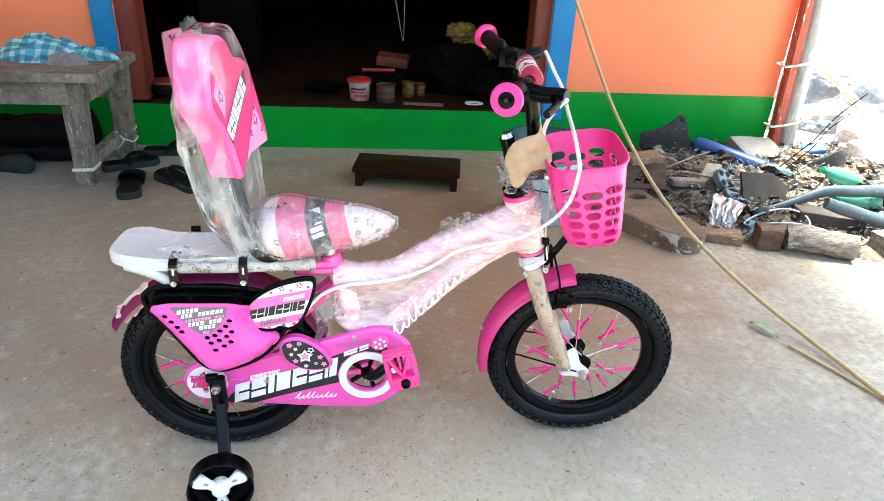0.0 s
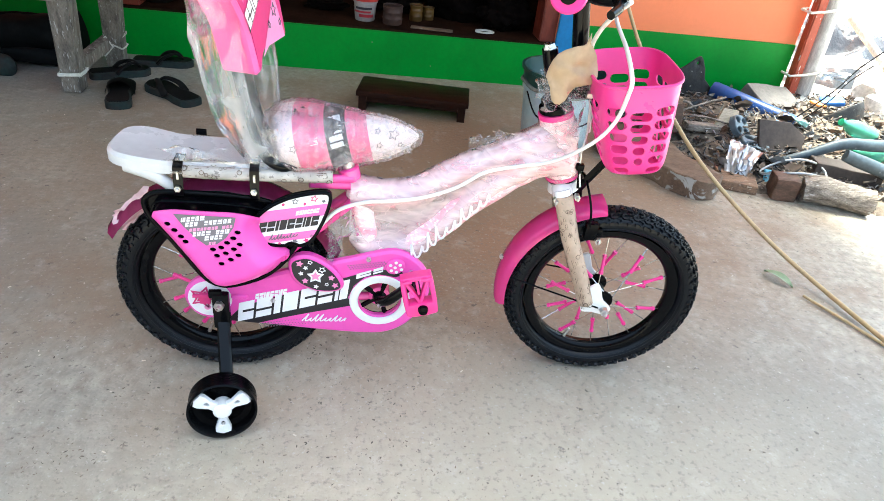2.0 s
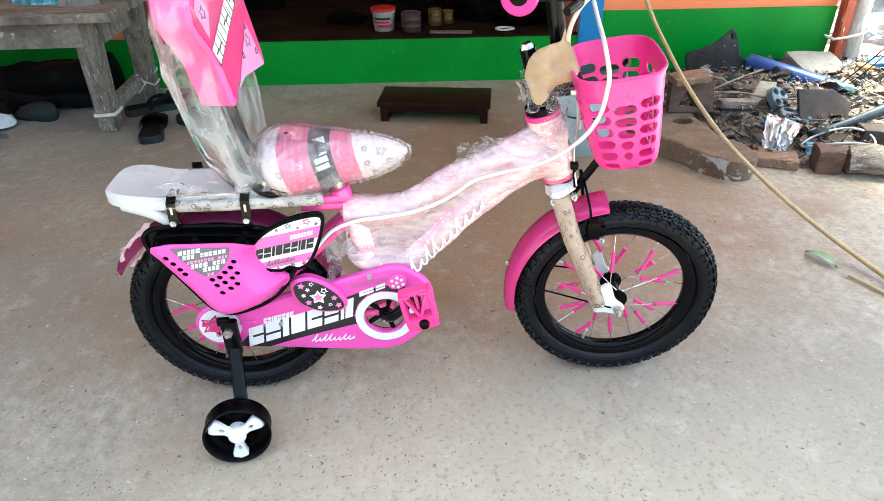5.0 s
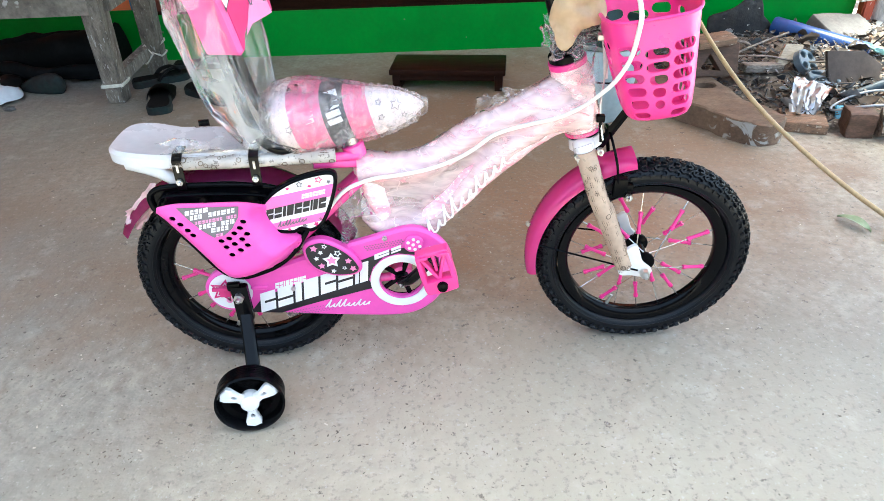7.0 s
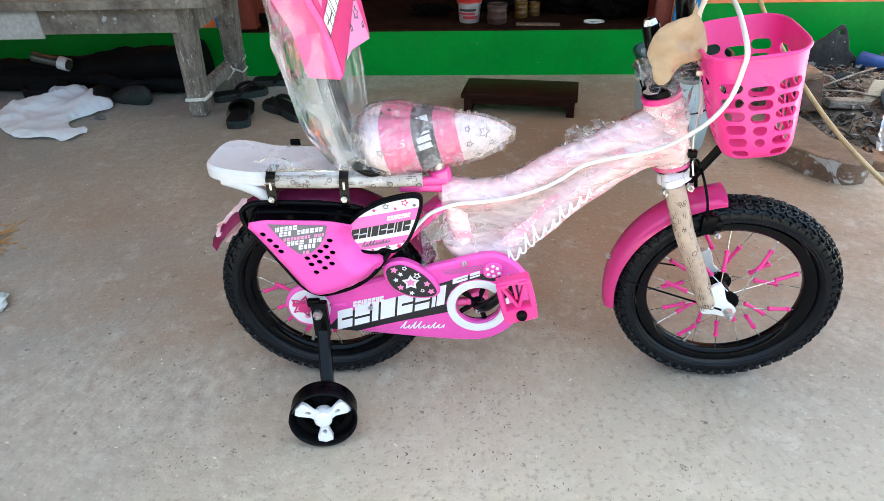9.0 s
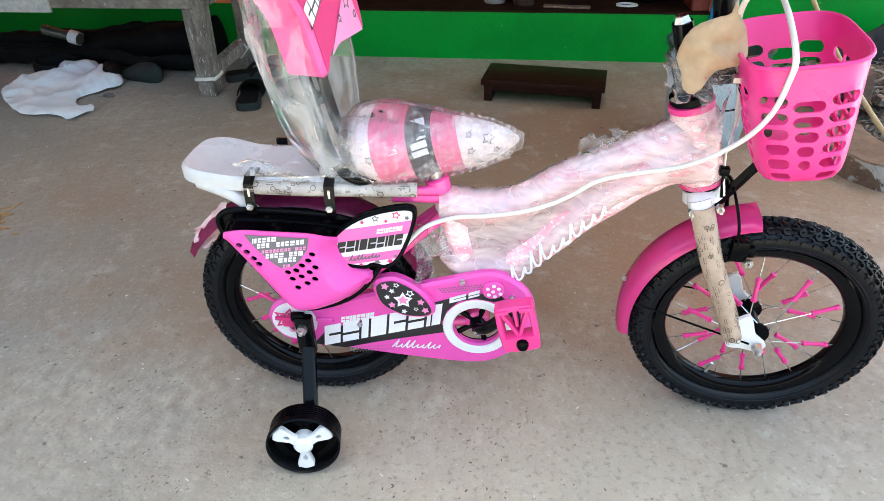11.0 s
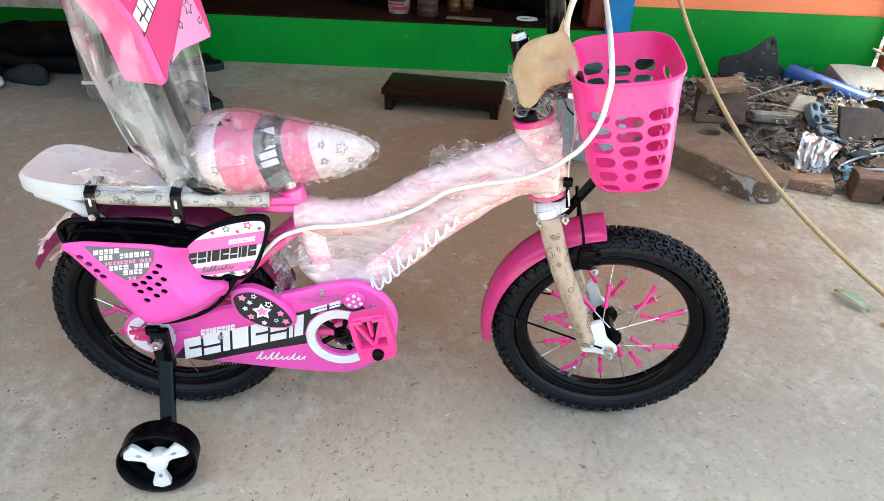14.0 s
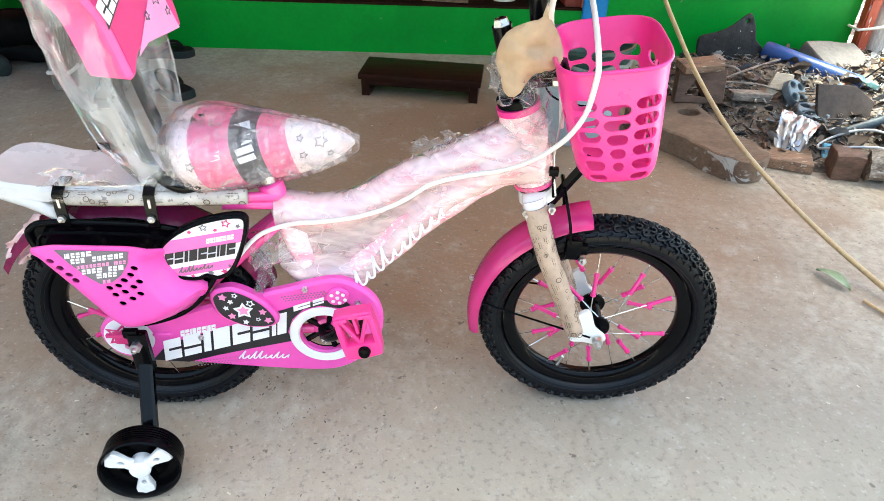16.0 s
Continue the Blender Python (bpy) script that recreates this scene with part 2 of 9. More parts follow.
M_DARKWALL = mat("room_shade_black", (0.005, 0.0036, 0.003), 0.95, spec=0.01, other=(0.004, 0.003, 0.0025), scale=3, bump=0.3)
M_ROOF = mat("roof_sheet", (0.30, 0.28, 0.26), 0.6, other=(0.2, 0.17, 0.15), scale=4, bump=0.2)
M_DARKWOOD = mat("dark_stained_wood", (0.024, 0.0085, 0.005), 0.38, spec=0.10, other=(0.012, 0.005, 0.0035), scale=8, stretch=(0.6, 5, 5), fine=0.25, bump=0.25, bump_scale=60)
M_BENCH = mat("weathered_grey_wood", (0.215, 0.185, 0.150), 0.75, other=(0.10, 0.082, 0.065), amount=0.9, scale=7, stretch=(1, 6, 1), fine=0.3, fine_scale=50, bump=0.5, bump_scale=40, bump_dist=0.004, speck=(0.40, 0.38, 0.35), speck_scale=22, speck_cut=0.66)
M_BENCHLEG = mat("weathered_leg_wood", (0.215, 0.185, 0.150), 0.75, other=(0.10, 0.082, 0.065), amount=0.9, scale=7, stretch=(6, 6, 1), fine=0.3, fine_scale=50, bump=0.5, bump_scale=40, bump_dist=0.004, speck=(0.42, 0.40, 0.37), speck_scale=22, speck_cut=0.64)
M_PINK = mat("hot_pink_plastic", (0.80, 0.035, 0.26), 0.32, other=(0.76, 0.03, 0.23), scale=8, fine=0.03, bump=0.04, bump_scale=120)
M_ORCHID = mat("orchid_pink_plastic", (0.82, 0.085, 0.44), 0.34, other=(0.79, 0.078, 0.415), scale=8, fine=0.03, bump=0.05, bump_scale=150)
M_PAINT = mat("pink_gloss_paint", (0.92, 0.075, 0.36), 0.16, other=(0.86, 0.055, 0.30), scale=8, fine=0.02, bump=0.02, coat=0.6)
M_RUBBER = mat("black_rubber", (0.005, 0.006, 0.008), 0.36, spec=0.2, other=(0.008, 0.009, 0.011), scale=12, fine=0.1, bump=0.15, bump_scale=150)
M_BLACK = mat("black_plastic", (0.002, 0.002, 0.0025), 0.22, spec=0.07, other=(0.004, 0.005, 0.006), scale=10, fine=0.05, bump=0.05)
M_BLACKGLOSS = mat("black_enamel", (0.002, 0.002, 0.0025), 0.14, spec=0.16, other=(0.004, 0.004, 0.0045), scale=10, fine=0.05, bump=0.03)
M_STEEL = mat("zinc_steel", (0.62, 0.62, 0.62), 0.3, metal=1.0, other=(0.5, 0.5, 0.48), scale=30, fine=0.1, bump=0.05)
M_GLOSSBLACK = mat("shiny_black_plastic", (0.002, 0.002, 0.003), 0.16, spec=0.10, other=(0.004, 0.004, 0.005), scale=6, fine=0.03, bump=0.02, bump_scale=20, rough_var=0.05)
M_WHITE = mat("white_plastic", (0.80, 0.79, 0.78), 0.3, other=(0.76, 0.75, 0.74), scale=8, fine=0.03, bump=0.04)
M_DECALPINK = mat("pale_pink_print", (0.82, 0.28, 0.52), 0.35, other=(0.80, 0.24, 0.48), scale=10, fine=0.03, bump=0)
M_DECALBLACK = mat("black_print", (0.014, 0.012, 0.016), 0.35, other=(0.02, 0.018, 0.02), scale=10, fine=0.03, bump=0)
M_DECALWHITE = mat("white_print", (0.82, 0.81, 0.82), 0.35, other=(0.78, 0.76, 0.78), scale=10, fine=0.03, bump=0)
M_DECALGREY = mat("grey_print", (0.16, 0.14, 0.16), 0.4, other=(0.12, 0.11, 0.12), scale=10, fine=0.03, bump=0)
M_WINGPINK = mat("orchid_print", (0.84, 0.16, 0.46), 0.35, other=(0.82, 0.14, 0.43), scale=10, fine=0.03, bump=0)
M_CEMENT = mat("cement_plaster", (0.42, 0.41, 0.39), 0.8, other=(0.33, 0.32, 0.30), scale=3, fine=0.1, bump=0.2)

# ---- building helpers ----


def thing(name, label, category, at=(0, 0, 0), group="", kind=""):
    ob = new(name)
    ob.empty_display_size = 0.05
    ob.location = at
    return tagged(ob, label, category, group, kind)


def origin(ob):
    while ob.parent:
        ob = ob.parent
    return ob.location


def finish(bm, mesh, material, smooth):
    bmesh.ops.recalc_face_normals(bm, faces=bm.faces)
    bm.to_mesh(mesh)
    bm.free()
    if material:
        mesh.materials.append(material)
    if smooth is not None:
        mesh.polygons.foreach_set("use_smooth", [True] * len(mesh.polygons))
        if smooth < 180:
            mesh.set_sharp_from_angle(angle=radians(smooth))


def part(name, bm, material, parent, label="", smooth=40, kind=""):
    """One mesh, given in world coordinates, as a part of a thing."""
    mesh = bpy.data.meshes.new(name)
    bm.transform(Matrix.Translation(-Vector(origin(parent))))
    finish(bm, mesh, material, smooth)
    ob = new(name, mesh)
    ob.parent = parent
    return tagged(ob, label, kind=kind)


def solo(name, bm, material, label, category="", kind="", at=None, smooth=40, group=""):
    """One mesh as a thing of its own, with its origin at its base."""
    mesh = bpy.data.meshes.new(name)
    if at is None:
        xs = [v.co for v in bm.verts]
        at = (sum(v.x for v in xs) / len(xs), sum(v.y for v in xs) / len(xs), min(v.z for v in xs))
    bm.transform(Matrix.Translation(-Vector(at)))
    finish(bm, mesh, material, smooth)
    ob = new(name, mesh)
    ob.location = at
    return tagged(ob, label, category, group, kind)


def box(bm, c, s, m=None, bevel=0.0, taper=1.0, rot=(0, 0, 0)):
    """A box of centre c and size s; taper scales its top."""
    vs = []
    e = Euler([radians(a) for a in rot]).to_matrix()
    for z in (-1, 1):
        k = taper if z > 0 else 1.0
        for x, y in ((-1, -1), (1, -1), (1, 1), (-1, 1)):
            v = e @ Vector((x * s[0] / 2 * k, y * s[1] / 2 * k, z * s[2] / 2)) + Vector(c)
            vs.append(bm.verts.new(m @ v if m else v))
    fs = [bm.faces.new([vs[i] for i in q]) for q in ((3, 2, 1, 0), (4, 5, 6, 7), (0, 1, 5, 4), (1, 2, 6, 5), (2, 3, 7, 6), (3, 0, 4, 7))]
    if bevel:
        es = {ed for f in fs for ed in f.edges}
        bmesh.ops.bevel(bm, geom=list(es), offset=bevel, segments=2, affect="EDGES", profile=0.6)
    return vs


def smooth_path(pts, n=8, closed=False):
    """Catmull-Rom through the points."""
    P = [Vector(p) for p in pts]
    k = len(P)
    out = []
    for i in range(k if closed else k - 1):
        if closed:
            a, b, c, d = P[i - 1], P[i], P[(i + 1) % k], P[(i + 2) % k]
        else:
            a, b, c, d = P[max(i - 1, 0)], P[i], P[i + 1], P[min(i + 2, k - 1)]
        for j in range(n):
            t = j / n
            out.append(0.5 * ((2 * b) + (c - a) * t + (2 * a - 5 * b + 4 * c - d) * t * t + (3 * b - a - 3 * c + d) * t ** 3))
    if not closed:
        out.append(P[-1])
    return out


def tube(bm, pts, r, segs=10, closed=False, flat=1.0, m=None, caps=True):
    """A tube along the points; r is one radius or one a point; flat squashes it along the frame's second axis."""
    P = [Vector(p) for p in pts]
    k = len(P)
    R = r if isinstance(r, (list, tuple)) else [r] * k
    if len(R) != k:
        R = [R[0] + (R[-1] - R[0]) * i / (k - 1) for i in range(k)]
    up = None
    rings = []
    for i in range(k):
        if closed:
            d = P[(i + 1) % k] - P[i - 1]
        else:
            d = P[min(i + 1, k - 1)] - P[max(i - 1, 0)]
        d.normalize()
        if up is None:
            up = d.orthogonal().normalized() if abs(d.y) > 0.9 else Vector((0, 1, 0))
        up = (up - d * up.dot(d)).normalized()
        side = d.cross(up)
        ring = []
        for j in range(segs):
            a = 2 * math.pi * j / segs
            v = P[i] + (up * math.cos(a) * flat + side * math.sin(a)) * R[i]
            ring.append(bm.verts.new(m @ v if m else v))
        rings.append(ring)
    for i in range(k if closed else k - 1):
        a, b = rings[i], rings[(i + 1) % k]
        for j in range(segs):
            bm.faces.new((a[j], a[(j + 1) % segs], b[(j + 1) % segs], b[j]))
    if caps and not closed:
        bm.faces.new(rings[0][::-1])
        bm.faces.new(rings[-1])


def lathe(bm, profile, segs=48, m=None, closed=False):
    """Turns a profile of (radius, height) round the z axis, then moves it by m."""
    rings = []
    for r, h in profile:
        ring = []
        for j in range(segs):
            a = 2 * math.pi * j / segs
            v = Vector((r * math.cos(a), r * math.sin(a), h))
            ring.append(bm.verts.new(m @ v if m else v))
        rings.append(ring)
    k = len(rings)
    for i in range(k if closed else k - 1):
        a, b = rings[i], rings[(i + 1) % k]
        for j in range(segs):
            bm.faces.new((a[j], a[(j + 1) % segs], b[(j + 1) % segs], b[j]))
    if not closed:
        for ring, r in ((rings[0], profile[0][0]), (rings[-1], profile[-1][0])):
            if r > 1e-6:
                bm.faces.new(ring)


def inside(p, loop):
    x, y = p
    hit = False
    k = len(loop)
    for i in range(k):
        (x0, y0), (x1, y1) = loop[i - 1], loop[i]
        if (y0 > y) != (y1 > y) and x < (x1 - x0) * (y - y0) / (y1 - y0) + x0:
            hit = not hit
    return hit


def offset_loop(loop, d):
    """The loop moved inwards by d."""
    k = len(loop)
    area = sum(loop[i - 1][0] * loop[i][1] - loop[i][0] * loop[i - 1][1] for i in range(k))
    s = 1 if area > 0 else -1
    out = []
    for i in range(k):
        a, b, c = Vector(loop[i - 1]), Vector(loop[i]), Vector(loop[(i + 1) % k])
        e = (c - a)
        if e.length < 1e-9:
            out.append(tuple(b))
            continue
        e.normalize()
        out.append((b.x - e.y * d * s, b.y + e.x * d * s))
    return out


def sheet2d(outline, holes=(), step=0.0):
    """Triangles of a flat shape with holes; step spreads inner points for a surface that is bent later."""
    from mathutils.geometry import delaunay_2d_cdt
    pts, edges = [], []
    for loop in (outline, *holes):
        s = len(pts)
        pts += [Vector(p) for p in loop]
        edges += [(s + i, s + (i + 1) % len(loop)) for i in range(len(loop))]
    if step:
        xs, ys = [p[0] for p in outline], [p[1] for p in outline]
        x = min(xs) + step / 2
        while x < max(xs):
            y = min(ys) + step / 2
            while y < max(ys):
                q = (x, y)
                if inside(q, outline) and not any(inside(q, h) for h in holes) and min((Vector(q) - p).length for p in pts) > step * 0.35:
                    pts.append(Vector(q))
                y += step
            x += step
    vs, _, fs, *_ = delaunay_2d_cdt(pts, edges, [], 0, 1e-7)
    tris = []
    for f in fs:
        c = ((vs[f[0]].x + vs[f[1]].x + vs[f[2]].x) / 3, (vs[f[0]].y + vs[f[1]].y + vs[f[2]].y) / 3)
        if inside(c, outline) and not any(inside(c, h) for h in holes):
            tris.append(tuple(f))
    return [tuple(v) for v in vs], tris


def plate(bm, outline, holes=(), y0=0.0, y1=0.01, edge=0.0, step=0.0, place=None, back=True):
    """A plate in the x-z plane, from y0 (its face) to y1 (its back), with a chamfered edge. place(x, y, z) may bend it."""
    put = place or (lambda x, y, z: (x, y, z))
    top = offset_loop(outline, edge) if edge else outline
    hin = [offset_loop(h, -edge) if edge else h for h in holes]
    V, T = sheet2d(top, hin, step)
    a = [bm.verts.new(put(x, y0, z)) for x, z in V]
    for t in T:
        bm.faces.new([a[i] for i in t])
    if back:
        V2, T2 = sheet2d(outline, holes, step)
        b = [bm.verts.new(put(x, y1, z)) for x, z in V2]
        for t in T2:
            bm.faces.new([b[i] for i in t][::-1])
    for lo, hi in zip((outline, *holes), (top, *hin)):
        k = len(lo)
        rows = [[bm.verts.new(put(x, y0, z)) for x, z in hi]]
        if edge:
            rows.append([bm.verts.new(put(x, y0 + edge, z)) for x, z in lo])
        rows.append([bm.verts.new(put(x, y1, z)) for x, z in lo])
        for r0, r1 in zip(rows, rows[1:]):
            for i in range(k):
                bm.faces.new((r0[i], r0[(i + 1) % k], r1[(i + 1) % k], r1[i]))
    bmesh.ops.remove_doubles(bm, verts=bm.verts, dist=1e-6)


def circle2(cx, cy, r, n=24, ry=None):
    return [(cx + r * math.cos(2 * math.pi * i / n), cy + (ry or r) * math.sin(2 * math.pi * i / n)) for i in range(n)]


def pill2(cx, cy, w, h, n=5):
    """A rounded bar, w wide and h high."""
    r, out = h / 2, []
    for s in (1, -1):
        for i in range(n + 1):
            a = -math.pi / 2 + math.pi * i / n
            out.append((cx + s * (w / 2 - r) + s * r * math.cos(a), cy + s * r * math.sin(a)))
    return out


def star2(cx, cy, r, turn=0.0, inner=0.5):
    return [(cx + (r if i % 2 == 0 else r * inner) * math.sin(turn + math.pi * i / 5), cy + (r if i % 2 == 0 else r * inner) * math.cos(turn + math.pi * i / 5)) for i in range(10)]


def loop2(pts, n=6):
    return [tuple(p)[:2] for p in smooth_path([(*p, 0) for p in pts], n, closed=True)]


def wall_at(x, d, z):
    """A point of the house: d metres behind the face of its front wall."""
    return (x, 2.035 - 0.03 * x + d, z)


def wall_box(bm, x0, x1, d0, d1, z0, z1, bevel=0.0):
    vs = [bm.verts.new(wall_at(x, d, z)) for z in (z0, z1) for x, d in ((x0, d0), (x1, d0), (x1, d1), (x0, d1))]
    fs = [bm.faces.new([vs[i] for i in q]) for q in ((3, 2, 1, 0), (4, 5, 6, 7), (0, 1, 5, 4), (1, 2, 6, 5), (2, 3, 7, 6), (3, 0, 4, 7))]
    if bevel:
        bmesh.ops.bevel(bm, geom=list({e for f in fs for e in f.edges}), offset=bevel, segments=2, affect="EDGES")


def rough_up(bm, amp, scale, seed=0.0):
    for v in bm.verts:
        v.co += noise.noise_vector(v.co * scale + Vector((seed, seed * 1.7, -seed))) * amp


# ---- ground and house ----
def grid_sheet(x0, x1, y0, y1, nx, ny, f):
    bm = bmesh.new()
    g = [[bm.verts.new((x0 + (x1 - x0) * i / nx, y0 + (y1 - y0) * j / ny, f(x0 + (x1 - x0) * i / nx, y0 + (y1 - y0) * j / ny))) for j in range(ny + 1)] for i in range(nx + 1)]
    for i in range(nx):
        for j in range(ny):
            bm.faces.new((g[i][j], g[i + 1][j], g[i + 1][j + 1], g[i][j + 1]))
    return bm


solo("ground", grid_sheet(-60, 60, -60, 60, 60, 60, lambda x, y: -0.03 + 0.1 * noise.noise(Vector((x * 0.2, y * 0.2, 0))) * min(1, max(0, (abs(x) + abs(y) - 8) / 10))), M_GROUND, "bare pale earth round the house", "ground", "structure", at=(0, 0, -0.03))
bm = bmesh.new()
box(bm, (-1.1, 0.05, -0.05), (7.6, 4.9, 0.1))
floor = solo("floor", bm, M_CONCRETE, "worn grey-brown concrete veranda floor with specks of dirt", "floor", "structure", at=(0, 0, 0))


def house_piece(name, boxes, material, label, category="wall", bevel=0.0):
    bm = bmesh.new()
    for b in boxes:
        wall_box(bm, *b, bevel=bevel)
    return solo(name, bm, material, label, category, "structure", at=(0, 2.0, 0))


house_piece("plinth", [(-4.8, 2.4, 0.0, 0.25, -0.05, 0.21)], M_GREEN, "green painted plinth under the doorway", "plinth", 0.006)
house_piece("wall_front_left", [(-4.8, -0.80, 0.01, 0.25, 0.21, 2.7)], M_ORANGE, "orange distempered wall beside the doorway")
house_piece("wall_front_right", [(1.19, 2.4, 0.01, 0.25, 0.21, 2.7)], M_ORANGE, "orange distempered wall beside the doorway")
house_piece("dado_left", [(-4.78, -0.805, -0.003, 0.0085, 0.10, 0.228)], M_GREEN, "green painted band at the foot of the wall", "trim")
house_piece("dado_right", [(1.298, 2.398, -0.003, 0.0085, 0.10, 0.312)], M_GREEN, "green painted band at the foot of the wall", "trim")
house_piece("trim_left", [(-0.895, -0.80, -0.012, 0.009, 0.23, 2.7)], M_BLUE, "blue painted strip beside the doorway", "trim", 0.003)
house_piece("trim_right", [(1.19, 1.296, -0.012, 0.009, 0.172, 2.7)], M_BLUE, "blue painted strip beside the doorway", "trim", 0.003)
house_piece("door_frame", [(-0.80, -0.71, 0.02, 0.16, 0.212, 2.1), (1.115, 1.19, 0.02, 0.16, 0.212, 2.1), (-0.71, 1.115, 0.02, 0.16, 2.02, 2.1)], M_MAROON, "maroon painted wooden door frame", "door frame", 0.006)
house_piece("wall_over_door", [(-0.80, 1.19, 0.012, 0.25, 2.102, 2.7)], M_ORANGE, "orange distempered wall over the doorway")
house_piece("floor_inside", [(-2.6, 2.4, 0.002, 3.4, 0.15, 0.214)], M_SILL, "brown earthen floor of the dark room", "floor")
house_piece("wall_back", [(-2.6, 2.4, 3.4, 3.6, 0.1, 2.7)], M_DARKWALL, "back wall of the room, coloured near-black for its shade")
house_piece("wall_side_left", [(-2.8, -2.6, 0.26, 3.6, 0.1, 2.7)], M_DARKWALL, "side wall of the room, coloured near-black for its shade")
house_piece("wall_side_right", [(2.2, 2.4, 0.26, 3.6, -0.05, 2.7)], M_ORANGE, "orange distempered side wall of the house")
# unseen wall, added to keep light from the left off the veranda
bm = bmesh.new()
box(bm, (-3.45, -0.2, 1.05), (0.2, 4.4, 2.2))
solo("wall_left", bm, M_CEMENT, "unseen grey plastered wall, added to block light from the left", "wall", "structure")
# unseen wall behind the camera, added to dim low sky light and reflections
bm = bmesh.new()
box(bm, (0, -5.6, 1.0), (14, 0.2, 2.1))
solo("wall_yard", bm, M_SILL, "unseen brown wall behind the camera, added to cut low light", "wall", "structure")
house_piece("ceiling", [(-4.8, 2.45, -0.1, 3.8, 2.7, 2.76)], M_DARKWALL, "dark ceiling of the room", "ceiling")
# roof out of view; its edges are set to shape the light below
bm = bmesh.new()
rows = []
for i in range(161):
    x = -4.9 + 7.29 * i / 160
    rows.append([bm.verts.new((x, y, z + 0.012 * math.sin(i * math.pi / 4))) for y, z in ((2.2, 2.62), (0.7, 2.42), (-0.60 - 0.045 * x, 2.24))])
for a, b in zip(rows, rows[1:]):
    for k in range(2):
        bm.faces.new((a[k], b[k], b[k + 1], a[k + 1]))
bmesh.ops.solidify(bm, geom=list(bm.faces), thickness=0.008)
solo("roof", bm, M_ROOF, "unseen corrugated sheet roof, added to shade the veranda", "roof", "structure")

# ---- the bicycle ----
BY = 0.002                                    # its middle plane
M_FRAMEWRAP = film_mat("milky_frame_film", (1.0, 0.84, 0.83), 0.74, rough=0.13, scale=8, milky=0.42, ior=1.32, bump=0.9, dist=0.0034, stretch=(2.2, 1, 6.0), lo=0.40, hi=0.74, detail=8.0, crease=0.62, crease_scale=5.5)
M_FOAM = mat("foam_wrapped_pink_tube", (0.96, 0.68, 0.68), 0.34, other=(0.93, 0.32, 0.42), amount=0.85, scale=34, stretch=(0.7, 1, 1.3), fine=0.2, fine_scale=210, bump=0.6, bump_scale=120, bump_dist=0.003, low=0.44, high=0.66, speck=(0.98, 0.92, 0.90), speck_scale=150, speck_cut=0.60)
M_FILM = film_mat("clear_wrapping_film", (0.92, 0.90, 0.90), 0.955, ior=1.22, rough=0.15, scale=30, milky=0.2, crease=0.4, crease_scale=26.0, crease_width=0.012, bump=0.9, dist=0.006)
M_BAG = film_mat("clear_plastic_bag", (0.95, 0.94, 0.93), 0.962, rough=0.17, scale=17, milky=0.42, lo=0.49, hi=0.74, detail=3.2, bump=0.6, dist=0.006, ior=1.14, stretch=(1, 1, 0.45), crease=0.27, crease_scale=17.0, crease_width=0.008)
M_BUBBLE = film_mat("bubble_wrap", (1.0, 0.94, 0.92), 0.935, rough=0.14, scale=40, milky=0.28, lo=0.5, hi=0.75, bump=0.9, dist=0.0032, cells=0, ior=1.2)
M_KRAFT = mat("printed_kraft_paper", (0.49, 0.365, 0.275), 0.7, other=(0.38, 0.275, 0.205), scale=12, fine=0.1, bump=0.3, bump_scale=60, speck=(0.36, 0.29, 0.22), speck_scale=190, speck_cut=0.64)
M_BROWNPAPER = mat("brown_paper", (0.49, 0.345, 0.215), 0.75, other=(0.41, 0.28, 0.165), scale=10, fine=0.08, bump=0.3, bump_scale=40)
M_GREYPAPER = mat("printed_grey_paper", (0.50, 0.455, 0.41), 0.6, other=(0.36, 0.32, 0.29), scale=22, fine=0.15, bump=0.5, bump_scale=60, speck=(0.24, 0.21, 0.19), speck_scale=170, speck_cut=0.62)
M_RACK = mat("white_rack_plastic", (0.61, 0.60, 0.60), 0.3, other=(0.52, 0.51, 0.51), scale=9, fine=0.04, bump=0.1, bump_scale=30, coat=0.3)
M_MAROONPLASTIC = mat("maroon_guard", (0.30, 0.02, 0.10), 0.25, other=(0.22, 0.015, 0.075), scale=8, bump=0.03)
M_PAD = mat("pink_foam_pad", (0.86, 0.10, 0.33), 0.5, other=(0.84, 0.14, 0.37), scale=12, fine=0.04, bump=0.15, bump_scale=30)
M_PADFACE = mat("deep_pink_print", (0.62, 0.025, 0.18), 0.4, other=(0.56, 0.02, 0.15), scale=12, fine=0.04, bump=0.1, bump_scale=30)
M_CABLE = mat("white_cable_sheath", (0.80, 0.78, 0.74), 0.35, other=(0.75, 0.73, 0.68), scale=20, fine=0.03, bump=0.02)
M_SPOKE = mat("bright_spoke_wire", (0.62, 0.62, 0.62), 0.25, metal=1.0, other=(0.7, 0.7, 0.68), scale=30, fine=0.05, bump=0)
M_FORKWHITE = mat("white_enamel", (0.80, 0.79, 0.78), 0.2, other=(0.76, 0.75, 0.74), scale=8, fine=0.03, bump=0.03, coat=0.4)

bike = thing("bicycle", "new pink children's bicycle partly wrapped in clear plastic", "bicycle", (0.37, BY, 0))
RING = (0.2955, 0.199)                        # middle of the crank
HEAD = Vector((0.605, BY, 0.53))              # on the steering axis
AXIS = Vector((-0.29, 0, 0.957)).normalized()
STEER = Matrix.Translation(HEAD) @ Matrix.Rotation(radians(-6.5), 4, AXIS) @ Matrix.Translation(-HEAD)


